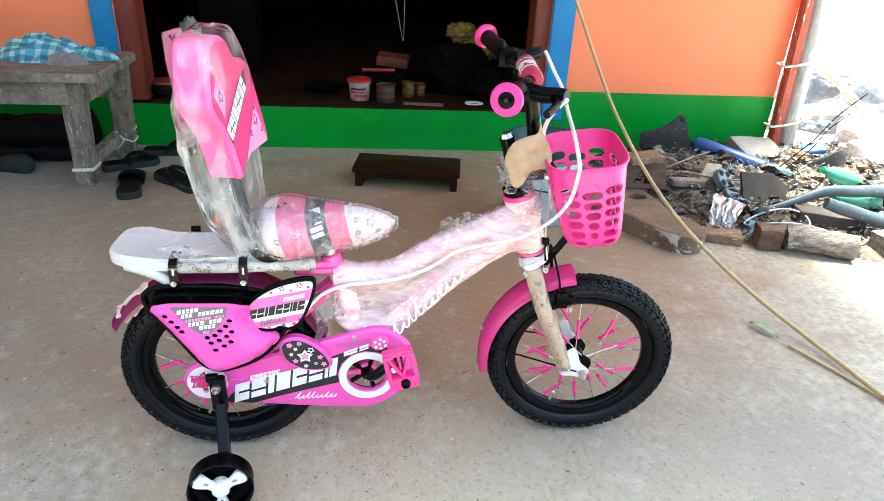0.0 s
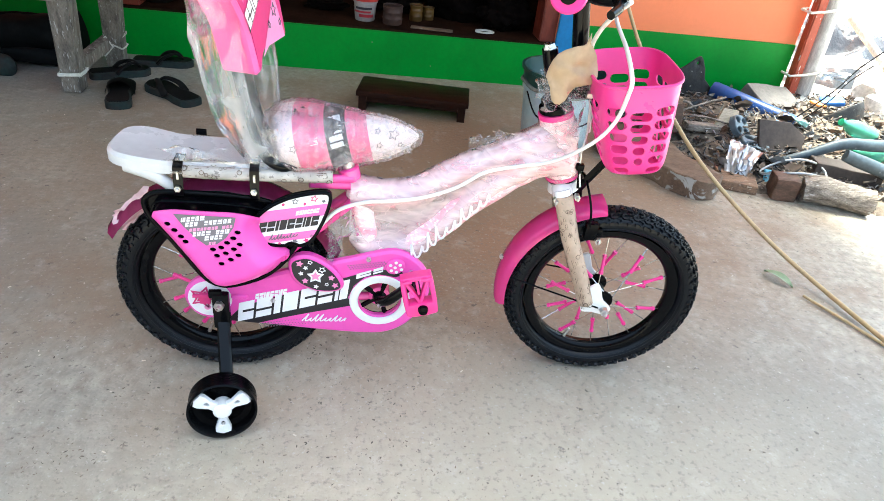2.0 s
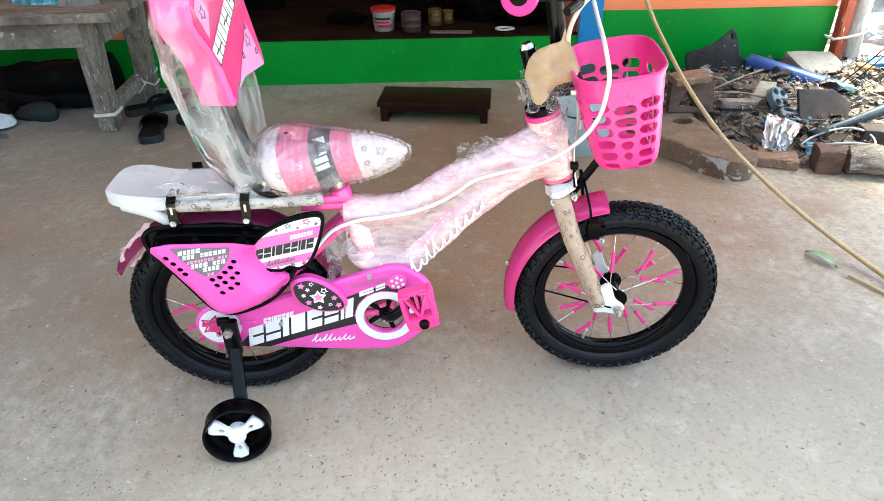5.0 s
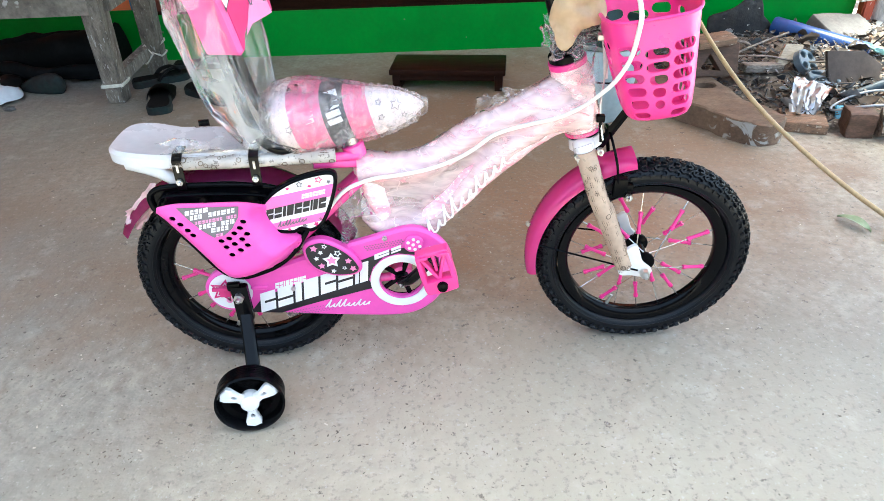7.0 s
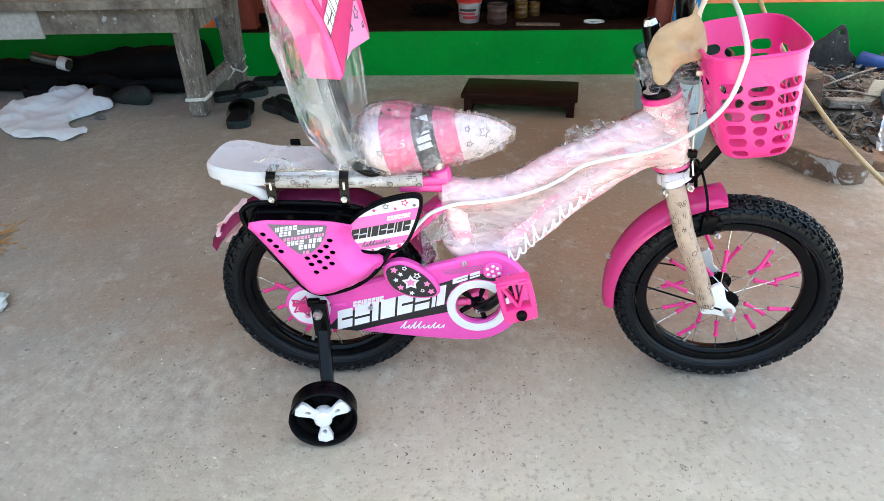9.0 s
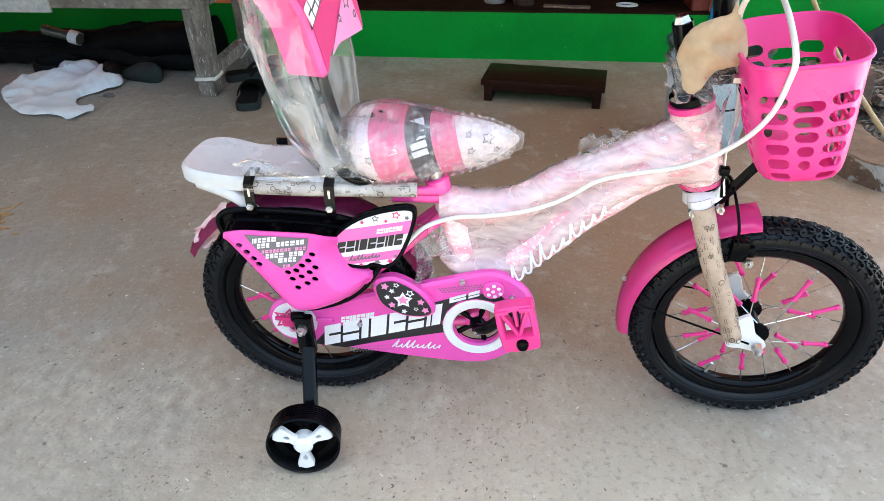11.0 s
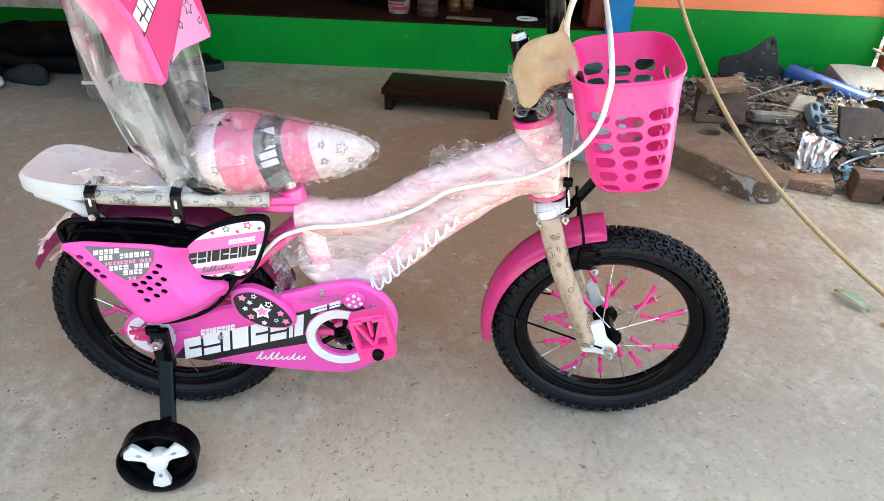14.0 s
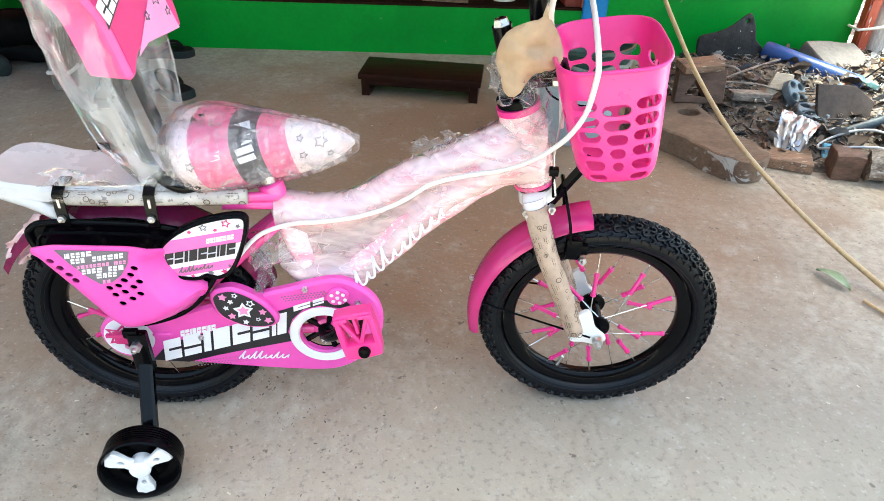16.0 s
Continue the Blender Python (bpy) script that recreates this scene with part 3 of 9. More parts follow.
def slanted_row(bm, a, b, h, widths, y0, slant=0.35, place=None, gap=0.13, notch=None):
    """Bold slanted blocks of the given widths from a to b, h high, with a nick in each: they stand for the maker's lettering."""
    a, b = Vector(a), Vector(b)
    d = b - a
    unit = d.length / sum(widths)
    d.normalize()
    up = Vector((-d.y, d.x))
    put = place or (lambda x, y, z: (x, y, z))
    s = 0.0
    for i, w in enumerate(widths):
        x0, x1 = s + gap * unit / 2, s + w * unit - gap * unit / 2
        s += w * unit
        k, c = (i if notch is None else notch) % 3, (x1 - x0) * 0.28
        if k == 0:
            bars = [[(x0, 0), (x1, 0), (x1, 0.44), (x0 + c, 0.44), (x0 + c, 0.56), (x1, 0.56), (x1, 1), (x0, 1)]]
        elif k == 1:
            bars = [[(x0, 0), (x1, 0), (x1, 0.34), (x0, 0.34)], [(x0, 0.46), (x1, 0.46), (x1, 1), (x0, 1)]]
        else:
            bars = [[(x0, 0), (x0 + c, 0), (x0 + c, 1), (x0, 1)], [(x0 + c * 1.35, 0), (x1, 0), (x1, 1), (x0 + c * 1.35, 1)]]
        for out in bars:
            V, T = sheet2d([tuple(a + d * (p + slant * h * r) + up * (h * r)) for p, r in out])
            vs = [bm.verts.new(put(x, y0, z)) for x, z in V]
            for t in T:
                bm.faces.new([vs[j] for j in t])


def squiggle(bm, a, b, h, y0, r, waves=9, place=None):
    """A running script-like flourish from a to b."""
    a, b = Vector(a), Vector(b)
    d = b - a
    L = d.length
    d.normalize()
    up = Vector((-d.y, d.x))
    pts = []
    tall = [1.0, 0.42, 0.95, 0.95, 0.42, 0.42, 0.8, 0.5, 0.42, 0.42]
    for i in range(waves):
        hh = h * tall[i % 10]
        for t, s in ((0.0, 0.0), (0.35, 0.55), (0.62, 1.0), (0.55, 0.55), (0.62, 0.06)):
            w2 = a + d * (L * (i + t) / waves + 0.45 * hh * s) + up * (hh * s)
            pts.append((w2.x, y0, w2.y))
    path = smooth_path(pts, 5)
    if place:
        path = [Vector(place(*p)) for p in path]
    tube(bm, path, r, 5, flat=0.35)


M_PAPERPRINT = mat("brown_paper_print", (0.12, 0.085, 0.06), 0.7, other=(0.19, 0.14, 0.10), scale=60, fine=0.2, bump=0)


def paper_marks(bm, pts, r0, r1, n, seed):
    """Small printed bars and rings that wind round a paper sleeve along pts."""
    rnd = random.Random(seed)
    path = [Vector(p) for p in pts]
    for k in range(n):
        t = (k + 0.5) / n
        f = t * (len(path) - 1)
        i = min(int(f), len(path) - 2)
        c, d = path[i].lerp(path[i + 1], f - i), (path[i + 1] - path[i]).normalized()
        u = d.cross(Vector((0, 1, 0))).normalized()
        v = d.cross(u)
        r = r0 + (r1 - r0) * t
        a0 = rnd.uniform(0, 6.28)

        def at(p, s):
            return c + d * s + (u * math.cos(a0 + p / r) + v * math.sin(a0 + p / r)) * r
        if rnd.random() < 0.35:
            R = rnd.uniform(0.003, 0.0056)
            ring = [(at(R * math.cos(j * 0.785), R * math.sin(j * 0.785)), at(0.72 * R * math.cos(j * 0.785), 0.72 * R * math.sin(j * 0.785))) for j in range(8)]
            vs = [(bm.verts.new(p), bm.verts.new(q)) for p, q in ring]
            for j in range(8):
                bm.faces.new((vs[j][0], vs[(j + 1) % 8][0], vs[(j + 1) % 8][1], vs[j][1]))
        else:
            L = rnd.uniform(0.006, 0.014)
            for row in range(2):
                w = 0.0013 if row else 0.0006
                o = -0.002 + 0.003 * row
                for j in range(3):
                    p0 = -L / 2 + L * j / 3
                    bm.faces.new([bm.verts.new(at(s2, p2)) for p2, s2 in ((p0, o), (p0 + L * 0.27, o), (p0 + L * 0.27, o + w), (p0, o + w))])


def bolt(bm, c, r=0.006, n=0.008, m=None, axis="y"):
    """A hexagonal nut with its threaded end."""
    q = Matrix.Translation(c) @ (Matrix.Rotation(radians(90), 4, "X") if axis == "y" else Matrix())
    if m:
        q = m @ q
    k = []
    for h, rr in ((-n / 2, r), (n / 2, r)):
        k.append([bm.verts.new(q @ Vector((rr * math.cos(i * math.pi / 3), rr * math.sin(i * math.pi / 3), h))) for i in range(6)])
    for i in range(6):
        bm.faces.new((k[0][i], k[0][(i + 1) % 6], k[1][(i + 1) % 6], k[1][i]))
    bm.faces.new(k[0][::-1])
    bm.faces.new(k[1])
    lathe(bm, [(r * 0.5, -n), (r * 0.5, n * 1.2), (r * 0.35, n * 1.4)], 12, q)


def wheel(c, m, seed):
    """A spoked wheel of 0.205 m radius round an axle along y; m moves it into its place."""
    q = m @ Matrix.Translation(c) @ Matrix.Rotation(radians(90), 4, "X")
    bm = bmesh.new()
    lathe(bm, [(0.159, -0.0165), (0.159, 0.0165), (0.154, 0.0155), (0.150, 0.0150), (0.1405, 0.009), (0.139, 0.006), (0.139, -0.006), (0.1405, -0.009), (0.150, -0.0150), (0.154, -0.0155)], 96, q, closed=True)
    rim = part("wheel", bm, M_RIM, bike, "glossy black spoked wheel")
    # casing: a rounded crown over straight flanks, with thin moulded rings
    bm = bmesh.new()
    prof = []
    for i in range(28):
        a = 2 * math.pi * i / 28
        prof.append((0.1790 + 0.0196 * math.cos(a), 0.0262 * math.copysign(abs(math.sin(a)) ** 0.85, math.sin(a))))
    lathe(bm, prof, 96, q, closed=True)
    for s in (-1, 1):
        for r0, h in ((0.1655, 0.0222), (0.1705, 0.0248)):
            lathe(bm, [(r0 - 0.0008, s * h), (r0, s * (h + 0.0009)), (r0 + 0.0008, s * (h + 0.0004))], 96, q, closed=True)
    # horseshoe knobs stand in staggered rows over the crown
    for row, ang in enumerate((-60, -40, -20, 0, 20, 40, 60)):
        n = 54
        for k in range(n):
            th = 2 * math.pi * (k + 0.5 * (row % 2)) / n
            a = radians(ang)
            e = q @ Matrix.Rotation(th, 4, "Z") @ Matrix.Translation((0.1790 + 0.0192 * math.cos(a), 0, 0.0258 * math.sin(a))) @ Matrix.Rotation(-a, 4, "Y")
            arc = [radians(-130 + 260 * i / 7) + (math.pi / 2 if row % 2 else -math.pi / 2) for i in range(8)]
            rows = [[bm.verts.new(e @ Vector((hh, rr * math.sin(b), rr * 0.9 * math.cos(b)))) for rr, hh in ((0.0076, -0.002), (0.0064, 0.0056), (0.0036, 0.0056), (0.0028, 0.0005))] for b in arc]
            for r0, r1 in zip(rows, rows[1:]):
                for j in range(3):
                    bm.faces.new((r0[j], r1[j], r1[j + 1], r0[j + 1]))
            bm.faces.new(rows[0][::-1])
            bm.faces.new(rows[-1])
    for s in (-1, 1):
        n = 68
        for k in range(n):
            th = 2 * math.pi * (k + 0.5) / n
            a = radians(78 * s)
            e = Matrix.Rotation(th, 4, "Z") @ Matrix.Translation((0.1790 + 0.0192 * math.cos(a), 0, 0.0258 * math.sin(a))) @ Matrix.Rotation(-a, 4, "Y")
            box(bm, (0.001, 0, 0), (0.0044, 0.0095 if k % 2 else 0.0065, 0.0066), q @ e, taper=0.75)
    part("tyre", bm, M_RUBBER, rim, "black knobbly rubber tyre", smooth=38)
    bm = bmesh.new()
    lathe(bm, [(0.006, -0.05), (0.006, -0.034), (0.022, -0.033), (0.022, -0.028), (0.012, -0.024), (0.012, 0.024), (0.022, 0.028), (0.022, 0.033), (0.006, 0.034), (0.006, 0.05)], 24, q)
    part("hub", bm, M_BLACK, rim, "black hub")
    bm = bmesh.new()
    a = radians(250)
    tube(bm, [(0.139 * math.cos(a), 0.139 * math.sin(a), 0), (0.128 * math.cos(a), 0.128 * math.sin(a), 0), (0.116 * math.cos(a), 0.116 * math.sin(a), 0)], [0.004, 0.003, 0.003], 10, m=q)
    part("valve", bm, M_STEEL, rim, "short silver tyre valve")
    rnd = random.Random(seed)
    for k in range(20):
        side = -1 if k % 2 == 0 else 1
        a = 2 * math.pi * k / 20 + 0.1
        lead = a + (0.75 if (k // 2) % 2 == 0 else -0.75)
        p0 = Vector((0.02 * math.cos(lead), 0.02 * math.sin(lead), 0.03 * side))
        p1 = Vector((0.1395 * math.cos(a), 0.1395 * math.sin(a), 0.004 * side))
        bm = bmesh.new()
        tube(bm, [p0, p1], 0.0011, 6, m=q)
        part("spoke", bm, M_SPOKE, rim)
        s = 0.28 + 0.34 * rnd.random()
        u = p1 - p0
        b0, b1 = p0 + u * s, p0 + u * min(0.96, s + 0.33)
        bm = bmesh.new()
        tube(bm, [b0, b0, b0 + u * 0.045, b0 + u * 0.045, b1 - u * 0.045, b1 - u * 0.045, b1, b1], [0.003, 0.0046, 0.0046, 0.0034, 0.0034, 0.0046, 0.0046, 0.003], 10, m=q)
        part("spoke_sleeve", bm, M_PINK, rim, "pink plastic spoke sleeve")


REAR = (0.003, 0.006, 0.2045)
FRONT = (0.760, BY, 0.2045)
M_RIM = mat("black_rim_lacquer", (0.003, 0.003, 0.0035), 0.12, spec=0.12, other=(0.005, 0.005, 0.006), scale=10, fine=0.05, bump=0.02, rough_var=0.06)
wheel(REAR, Matrix(), 3)
wheel(FRONT, STEER, 8)

# frame: foam-wrapped top tube, seat tube, down tube, and film stretched between them
top_pts = [(0.243, BY, 0.414), (0.285, BY, 0.409), (0.335, BY, 0.413), (0.378, BY, 0.433), (0.42, BY, 0.460), (0.47, BY, 0.485), (0.53, BY, 0.512), (0.59, BY, 0.540)]
low_pts = [(0.300, BY, 0.262), (0.345, BY, 0.300), (0.40, BY, 0.352), (0.46, BY, 0.412), (0.52, BY, 0.462), (0.56, BY, 0.49), (0.60, BY, 0.505)]
bm = bmesh.new()
tube(bm, smooth_path(top_pts, 8), 0.026, 20)
rough_up(bm, 0.0018, 40)
part("top_tube", bm, M_FOAM, bike, "curved pink top tube wrapped in thin white foam", 180)
bm = bmesh.new()
tube(bm, smooth_path(low_pts, 8), [0.026, 0.036], 20)
rough_up(bm, 0.0018, 40, 3)
part("down_tube", bm, M_FOAM, bike, "pink down tube wrapped in thin white foam", 180)
bm = bmesh.new()
tube(bm, smooth_path([(0.229, BY, 0.462), (0.238, BY, 0.42), (0.262, BY, 0.32), (0.282, BY, 0.23)], 6), 0.0165, 16)
part("seat_tube", bm, M_PAINT, bike, "glossy pink seat tube")
bm = bmesh.new()
tube(bm, smooth_path([(0.246, BY, 0.425), (0.265, BY, 0.34), (0.278, BY, 0.285), (0.286, BY, 0.225)], 8), 0.0235, 18)
rough_up(bm, 0.004, 40, 6)
tube(bm, smooth_path([(0.256, BY, 0.315), (0.282, BY, 0.292), (0.318, BY, 0.288), (0.350, BY, 0.308)], 6), 0.023, 16)
part("seat_tube_wrap", bm, M_FOAM, bike, "bubbly foam round the seat tube", 180)
bm = bmesh.new()
tube(bm, [(0.214, BY, 0.515), (0.230, BY, 0.445)], 0.012, 14)
part("seat_post", bm, M_STEEL, bike, "steel seat post")
bm = bmesh.new()
lathe(bm, [(0.017, -0.010), (0.0195, -0.008), (0.0195, 0.008), (0.017, 0.010)], 20, Matrix.Translation((0.2285, BY, 0.452)) @ Matrix.Rotation(radians(-14), 4, "Y"))
part("seat_clamp", bm, M_PAINT, bike, "pink seat clamp collar")

ST = [(0.232, 0.442, 0.31), (0.25, 0.443, 0.287), (0.275, 0.439, 0.270), (0.31, 0.438, 0.262), (0.345, 0.446, 0.268), (0.375, 0.462, 0.290), (0.41, 0.486, 0.331), (0.45, 0.506, 0.375), (0.49, 0.525, 0.411), (0.53, 0.543, 0.443), (0.565, 0.563, 0.464), (0.60, 0.580, 0.466), (0.628, 0.580, 0.464)]


def frame_wrap():
    """The stretched film: rings from the top of the frame down to its lower edge and back up the far side."""
    bm = bmesh.new()
    path = smooth_path(ST, 5)
    n = 22
    rings = []
    for i, (x, zt, zb) in enumerate(path):
        ring = []
        rt, rb = 0.029, 0.029 + 0.010 * min(1, max(0, (x - 0.35) / 0.2))
        for j in range(2 * n):
            s = j / n if j <= n else (2 * n - j) / n
            z = zt + (zb - zt) * (0.5 - 0.5 * math.cos(math.pi * s))
            wt = math.sqrt(max(0, rt * rt - (z - zt + rt) ** 2)) if z > zt - 2 * rt else 0
            wb = math.sqrt(max(0, rb * rb - (z - zb - rb) ** 2)) if z < zb + 2 * rb else 0
            mid = 0.011 if 0.02 < s < 0.98 else 0.0
            w = max(wt, wb, mid) + (0.002 if 0 < s < 1 else 0)
            side = -1 if j <= n else 1
            if j in (0, n):
                w = 0.0
            f = noise.noise(Vector((x * 14 + z * 22, z * 9 - x * 5, side))) * 0.005 + noise.noise(Vector((x * 40, z * 55, 4 * side))) * 0.0012
            ring.append(bm.verts.new((x, BY + side * max(0.0, w + f * (0.4 if w == 0 else 1)), z + 0.002 * noise.noise(Vector((x * 60, z * 60, 9))))))
        rings.append(ring)
    for a, b in zip(rings, rings[1:]):
        for j in range(2 * n):
            bm.faces.new((a[j], a[(j + 1) % (2 * n)], b[(j + 1) % (2 * n)], b[j]))
    return bm


part("frame_wrap", frame_wrap(), M_FRAMEWRAP, bike, "clear film wrapped round the whole frame", 180)
bm = bmesh.new()
squiggle(bm, (0.352, 0.286), (0.492, 0.432), 0.030, BY - 0.0385, 0.0022, 10)
part("frame_flourish", bm, M_DECALWHITE, bike, "white script flourish on the down tube")


def torn_film(bm, c, size, seed, n=10):
    """A loose crumpled tuft of film."""
    g = []
    for i in range(n):
        row = []
        for j in range(n):
            u, v = i / (n - 1) - 0.5, j / (n - 1) - 0.5
            k = noise.noise_vector(Vector((u * 4 + seed, v * 4, seed * 2.1)))
            w = 1 + 0.35 * noise.noise(Vector((u * 7, v * 7, seed)))
            row.append(bm.verts.new(Vector(c) + Vector((u * size[0] * w, k.y * size[1], v * size[2] * w)) + k * 0.18 * min(size)))
        g.append(row)
    for i in range(n - 1):
        for j in range(n - 1):
            bm.faces.new((g[i][j], g[i + 1][j], g[i + 1][j + 1], g[i][j + 1]))


for c, s, k in (((0.462, BY - 0.01, 0.522), (0.05, 0.02, 0.028), 1), ((0.50, BY - 0.005, 0.536), (0.04, 0.02, 0.02), 2), ((0.205, BY - 0.035, 0.325), (0.03, 0.03, 0.09), 5), ((0.215, BY - 0.03, 0.36), (0.05, 0.03, 0.06), 6)):
    bm = bmesh.new()
    torn_film(bm, c, s, k)
    part("film_tuft", bm, M_FILM, bike, "loose tuft of clear film", 180)

# head tube and its rings
A2 = AXIS


def on_axis(z):
    return HEAD + A2 * ((z - HEAD.z) / A2.z)


bm = bmesh.new()
tube(bm, [on_axis(0.468), on_axis(0.50), on_axis(0.55), on_axis(0.583)], [0.030, 0.031, 0.031, 0.030], 28)
rough_up(bm, 0.002, 60, 2)
part("head_tube", bm, M_FOAM, bike, "head tube wrapped in pale plastic", 60)
bm = bmesh.new()
tube(bm, [on_axis(0.466), on_axis(0.47), on_axis(0.49), on_axis(0.53), on_axis(0.57), on_axis(0.582)], [0.031, 0.034, 0.0345, 0.034, 0.034, 0.032], 28, caps=False)
rough_up(bm, 0.005, 38, 4)
part("head_wrap", bm, M_FILM, bike, "clear film wrapped round the head tube", 180)
for z0, z1 in ((0.582, 0.591), (0.4655, 0.472)):
    bm = bmesh.new()
    tube(bm, [on_axis(z0), on_axis(z1)], 0.0315, 28)
    part("head_ring", bm, M_PINK, bike, "pink ring at the head tube's end")
for z0, z1, r in ((0.591, 0.604, 0.029), (0.604, 0.616, 0.024), (0.459, 0.4655, 0.028)):
    bm = bmesh.new()
    tube(bm, [on_axis(z0), on_axis(z0 + 0.002), on_axis(z1 - 0.002), on_axis(z1)], [r * 0.93, r, r, r * 0.93], 28)
    part("headset_cup", bm, M_BLACK, bike, "black headset cup")

# stays
for s in (-1, 1):
    bm = bmesh.new()
    tube(bm, [(0.235, BY + s * 0.02, 0.40), (0.13, BY + s * 0.034, 0.305), (0.01, BY + s * 0.037, 0.21)], [0.009, 0.007], 10)
    tube(bm, [(0.285, BY + s * 0.02, 0.19), (0.20, BY + s * 0.032, 0.196), (0.0, BY + s * 0.037, 0.204)], [0.009, 0.007], 10)
    part("rear_stay", bm, M_PAINT, bike, "pink rear stay")
bm = bmesh.new()
lathe(bm, [(0.018, -0.035), (0.021, -0.033), (0.021, 0.033), (0.018, 0.035)], 20, Matrix.Translation((RING[0], BY, RING[1])) @ Matrix.Rotation(radians(90), 4, "X"))
part("bottom_bracket", bm, M_PAINT, bike, "pink bottom bracket shell")
for x0, z0, x1, z1 in ((0.232, 0.43, 0.16, 0.44), (0.236, 0.445, 0.16, 0.448)):
    bm = bmesh.new()
    tube(bm, [(x0, BY - 0.012, z0), (x1, BY - 0.03, z1)], 0.008, 10)
    part("rack_stay", bm, M_PAINT, bike, "pink rack stay")

# crank, chainring spider and pedal
q = Matrix.Translation((RING[0], -0.030, RING[1])) @ Matrix.Rotation(radians(90), 4, "X")
bm = bmesh.new()
lathe(bm, [(0.0, 0.012), (0.012, 0.012), (0.014, 0.004), (0.014, -0.004)], 20, q)
for k in range(5):
    tube(bm, [q @ Vector((0.01 * math.cos(k * 1.2566), 0.01 * math.sin(k * 1.2566), 0)), q @ Vector((0.045 * math.cos(k * 1.2566), 0.045 * math.sin(k * 1.2566), 0))], 0.005, 8)
lathe(bm, [(0.042, -0.003), (0.05, -0.003), (0.05, 0.003), (0.042, 0.003)], 36, q, closed=True)
part("chainring", bm, M_BLACK, bike, "black chainring spider")
bm = bmesh.new()
tube(bm, smooth_path([(RING[0], -0.048, RING[1]), (0.312, -0.066, 0.216), (0.336, -0.074, 0.245), (0.358, -0.078, 0.270)], 4), [0.011, 0.009], 12)
part("crank_arm", bm, M_BLACKGLOSS, bike, "black crank arm")
bm = bmesh.new()
bolt(bm, (RING[0], -0.058, RING[1]), 0.006, 0.006)
part("crank_bolt", bm, M_STEEL, bike, "silver crank bolt")


def pedal():
    q = Matrix.Translation((0.3595, -0.132, 0.281)) @ Matrix.Rotation(radians(-14), 4, "Y") @ Matrix.Rotation(radians(-6), 4, "X")
    bm = bmesh.new()
    W, H, D = 0.058, 0.080, 0.024

    def bar(c, s, rot=(0, 0, 0)):
        box(bm, c, s, q, bevel=0.002, rot=rot)
    # tread face stands nearly upright: x across, z up, y the thickness
    outer = [(x, z) for x, z in loop2([(-W / 2, -H / 2 + 0.01), (-W / 2 + 0.01, -H / 2), (W / 2 - 0.01, -H / 2), (W / 2, -H / 2 + 0.01), (W / 2, H / 2 - 0.008), (W / 2 - 0.008, H / 2), (-W / 2 + 0.008, H / 2), (-W / 2, H / 2 - 0.008)], 3)]
    inner = [(-W / 2 + 0.008, -H / 2 + 0.026), (W / 2 - 0.008, -H / 2 + 0.026), (W / 2 - 0.008, H / 2 - 0.008), (-W / 2 + 0.008, H / 2 - 0.008)]
    plate(bm, outer, [inner], -D / 2, D / 2, 0.002)
    bm.transform(q)
    p = part("pedal", bm, M_PINK, bike, "pink plastic pedal with a ribbed cage")
    for c, s, r in (((-0.012, 0, 0.012), (0.006, D * 0.8, 0.056), -24), ((0.012, 0, 0.012), (0.006, D * 0.8, 0.056), 24), ((0.0, 0, 0.020), (0.005, D * 0.7, 0.036), 0)):
        bm = bmesh.new()
        bar(c, s, (0, r, 0))
        part("rib", bm, M_PINK, p)
    bm = bmesh.new()
    lathe(bm, [(0.0, 0.006), (0.008, 0.005), (0.0095, 0.0), (0.0095, -0.02)], 18, q @ Matrix.Translation((0.002, -D / 2 - 0.002, -H / 2 + 0.013)) @ Matrix.Rotation(radians(90), 4, "X"))
    part("end_cap", bm, M_BLACK, p, "black pedal end cap")
    bm = bmesh.new()
    tube(bm, [(0.358, -0.080, 0.270), (0.357, -0.128, 0.282)], 0.007, 10)
    part("pedal_spindle", bm, M_BLACK, p)
    for s in (-1, 1):
        bm = bmesh.new()
        box(bm, (0, 0, 0), (0.02, 0.004, 0.006), q @ Matrix.Translation((s * 0.018, -D / 2 - 0.001, H / 2 - 0.006)), bevel=0.001)
        part("reflector", bm, M_PINK, p)


pedal()

# chain guard
GUARD = loop2([(-0.071, 0.199), (-0.063, 0.221), (-0.042, 0.239), (-0.012, 0.240), (0.05, 0.241), (0.105, 0.258), (0.147, 0.270), (0.236, 0.293), (0.277, 0.305), (0.315, 0.313), (0.346, 0.304), (0.377, 0.277), (0.391, 0.243), (0.389, 0.200), (0.372, 0.167), (0.352, 0.140), (0.318, 0.119), (0.271, 0.1135), (0.17, 0.122), (0.063, 0.135), (0.0, 0.143), (-0.044, 0.151), (-0.064, 0.172)], 4)
GY = -0.045
bm = bmesh.new()
plate(bm, GUARD, [circle2(*RING, 0.041, 36)], GY, GY + 0.014, 0.005)
guard = part("chain_guard", bm, M_ORCHID, bike, "orchid-pink plastic chain guard with a printed band")
bm = bmesh.new()
plate(bm, circle2(*RING, 0.0590, 48), [circle2(*RING, 0.0425, 48)], GY - 0.0035, GY - 0.0002, 0.002)
part("white_ring", bm, M_WHITE, guard, "white ring round the crank opening")
bm = bmesh.new()
plate(bm, circle2(-0.024, 0.196, 0.040, 32), [], GY - 0.0012, GY - 0.0004)
part("star_roundel", bm, M_DECALWHITE, guard, "white roundel behind the rear hub")
bm = bmesh.new()
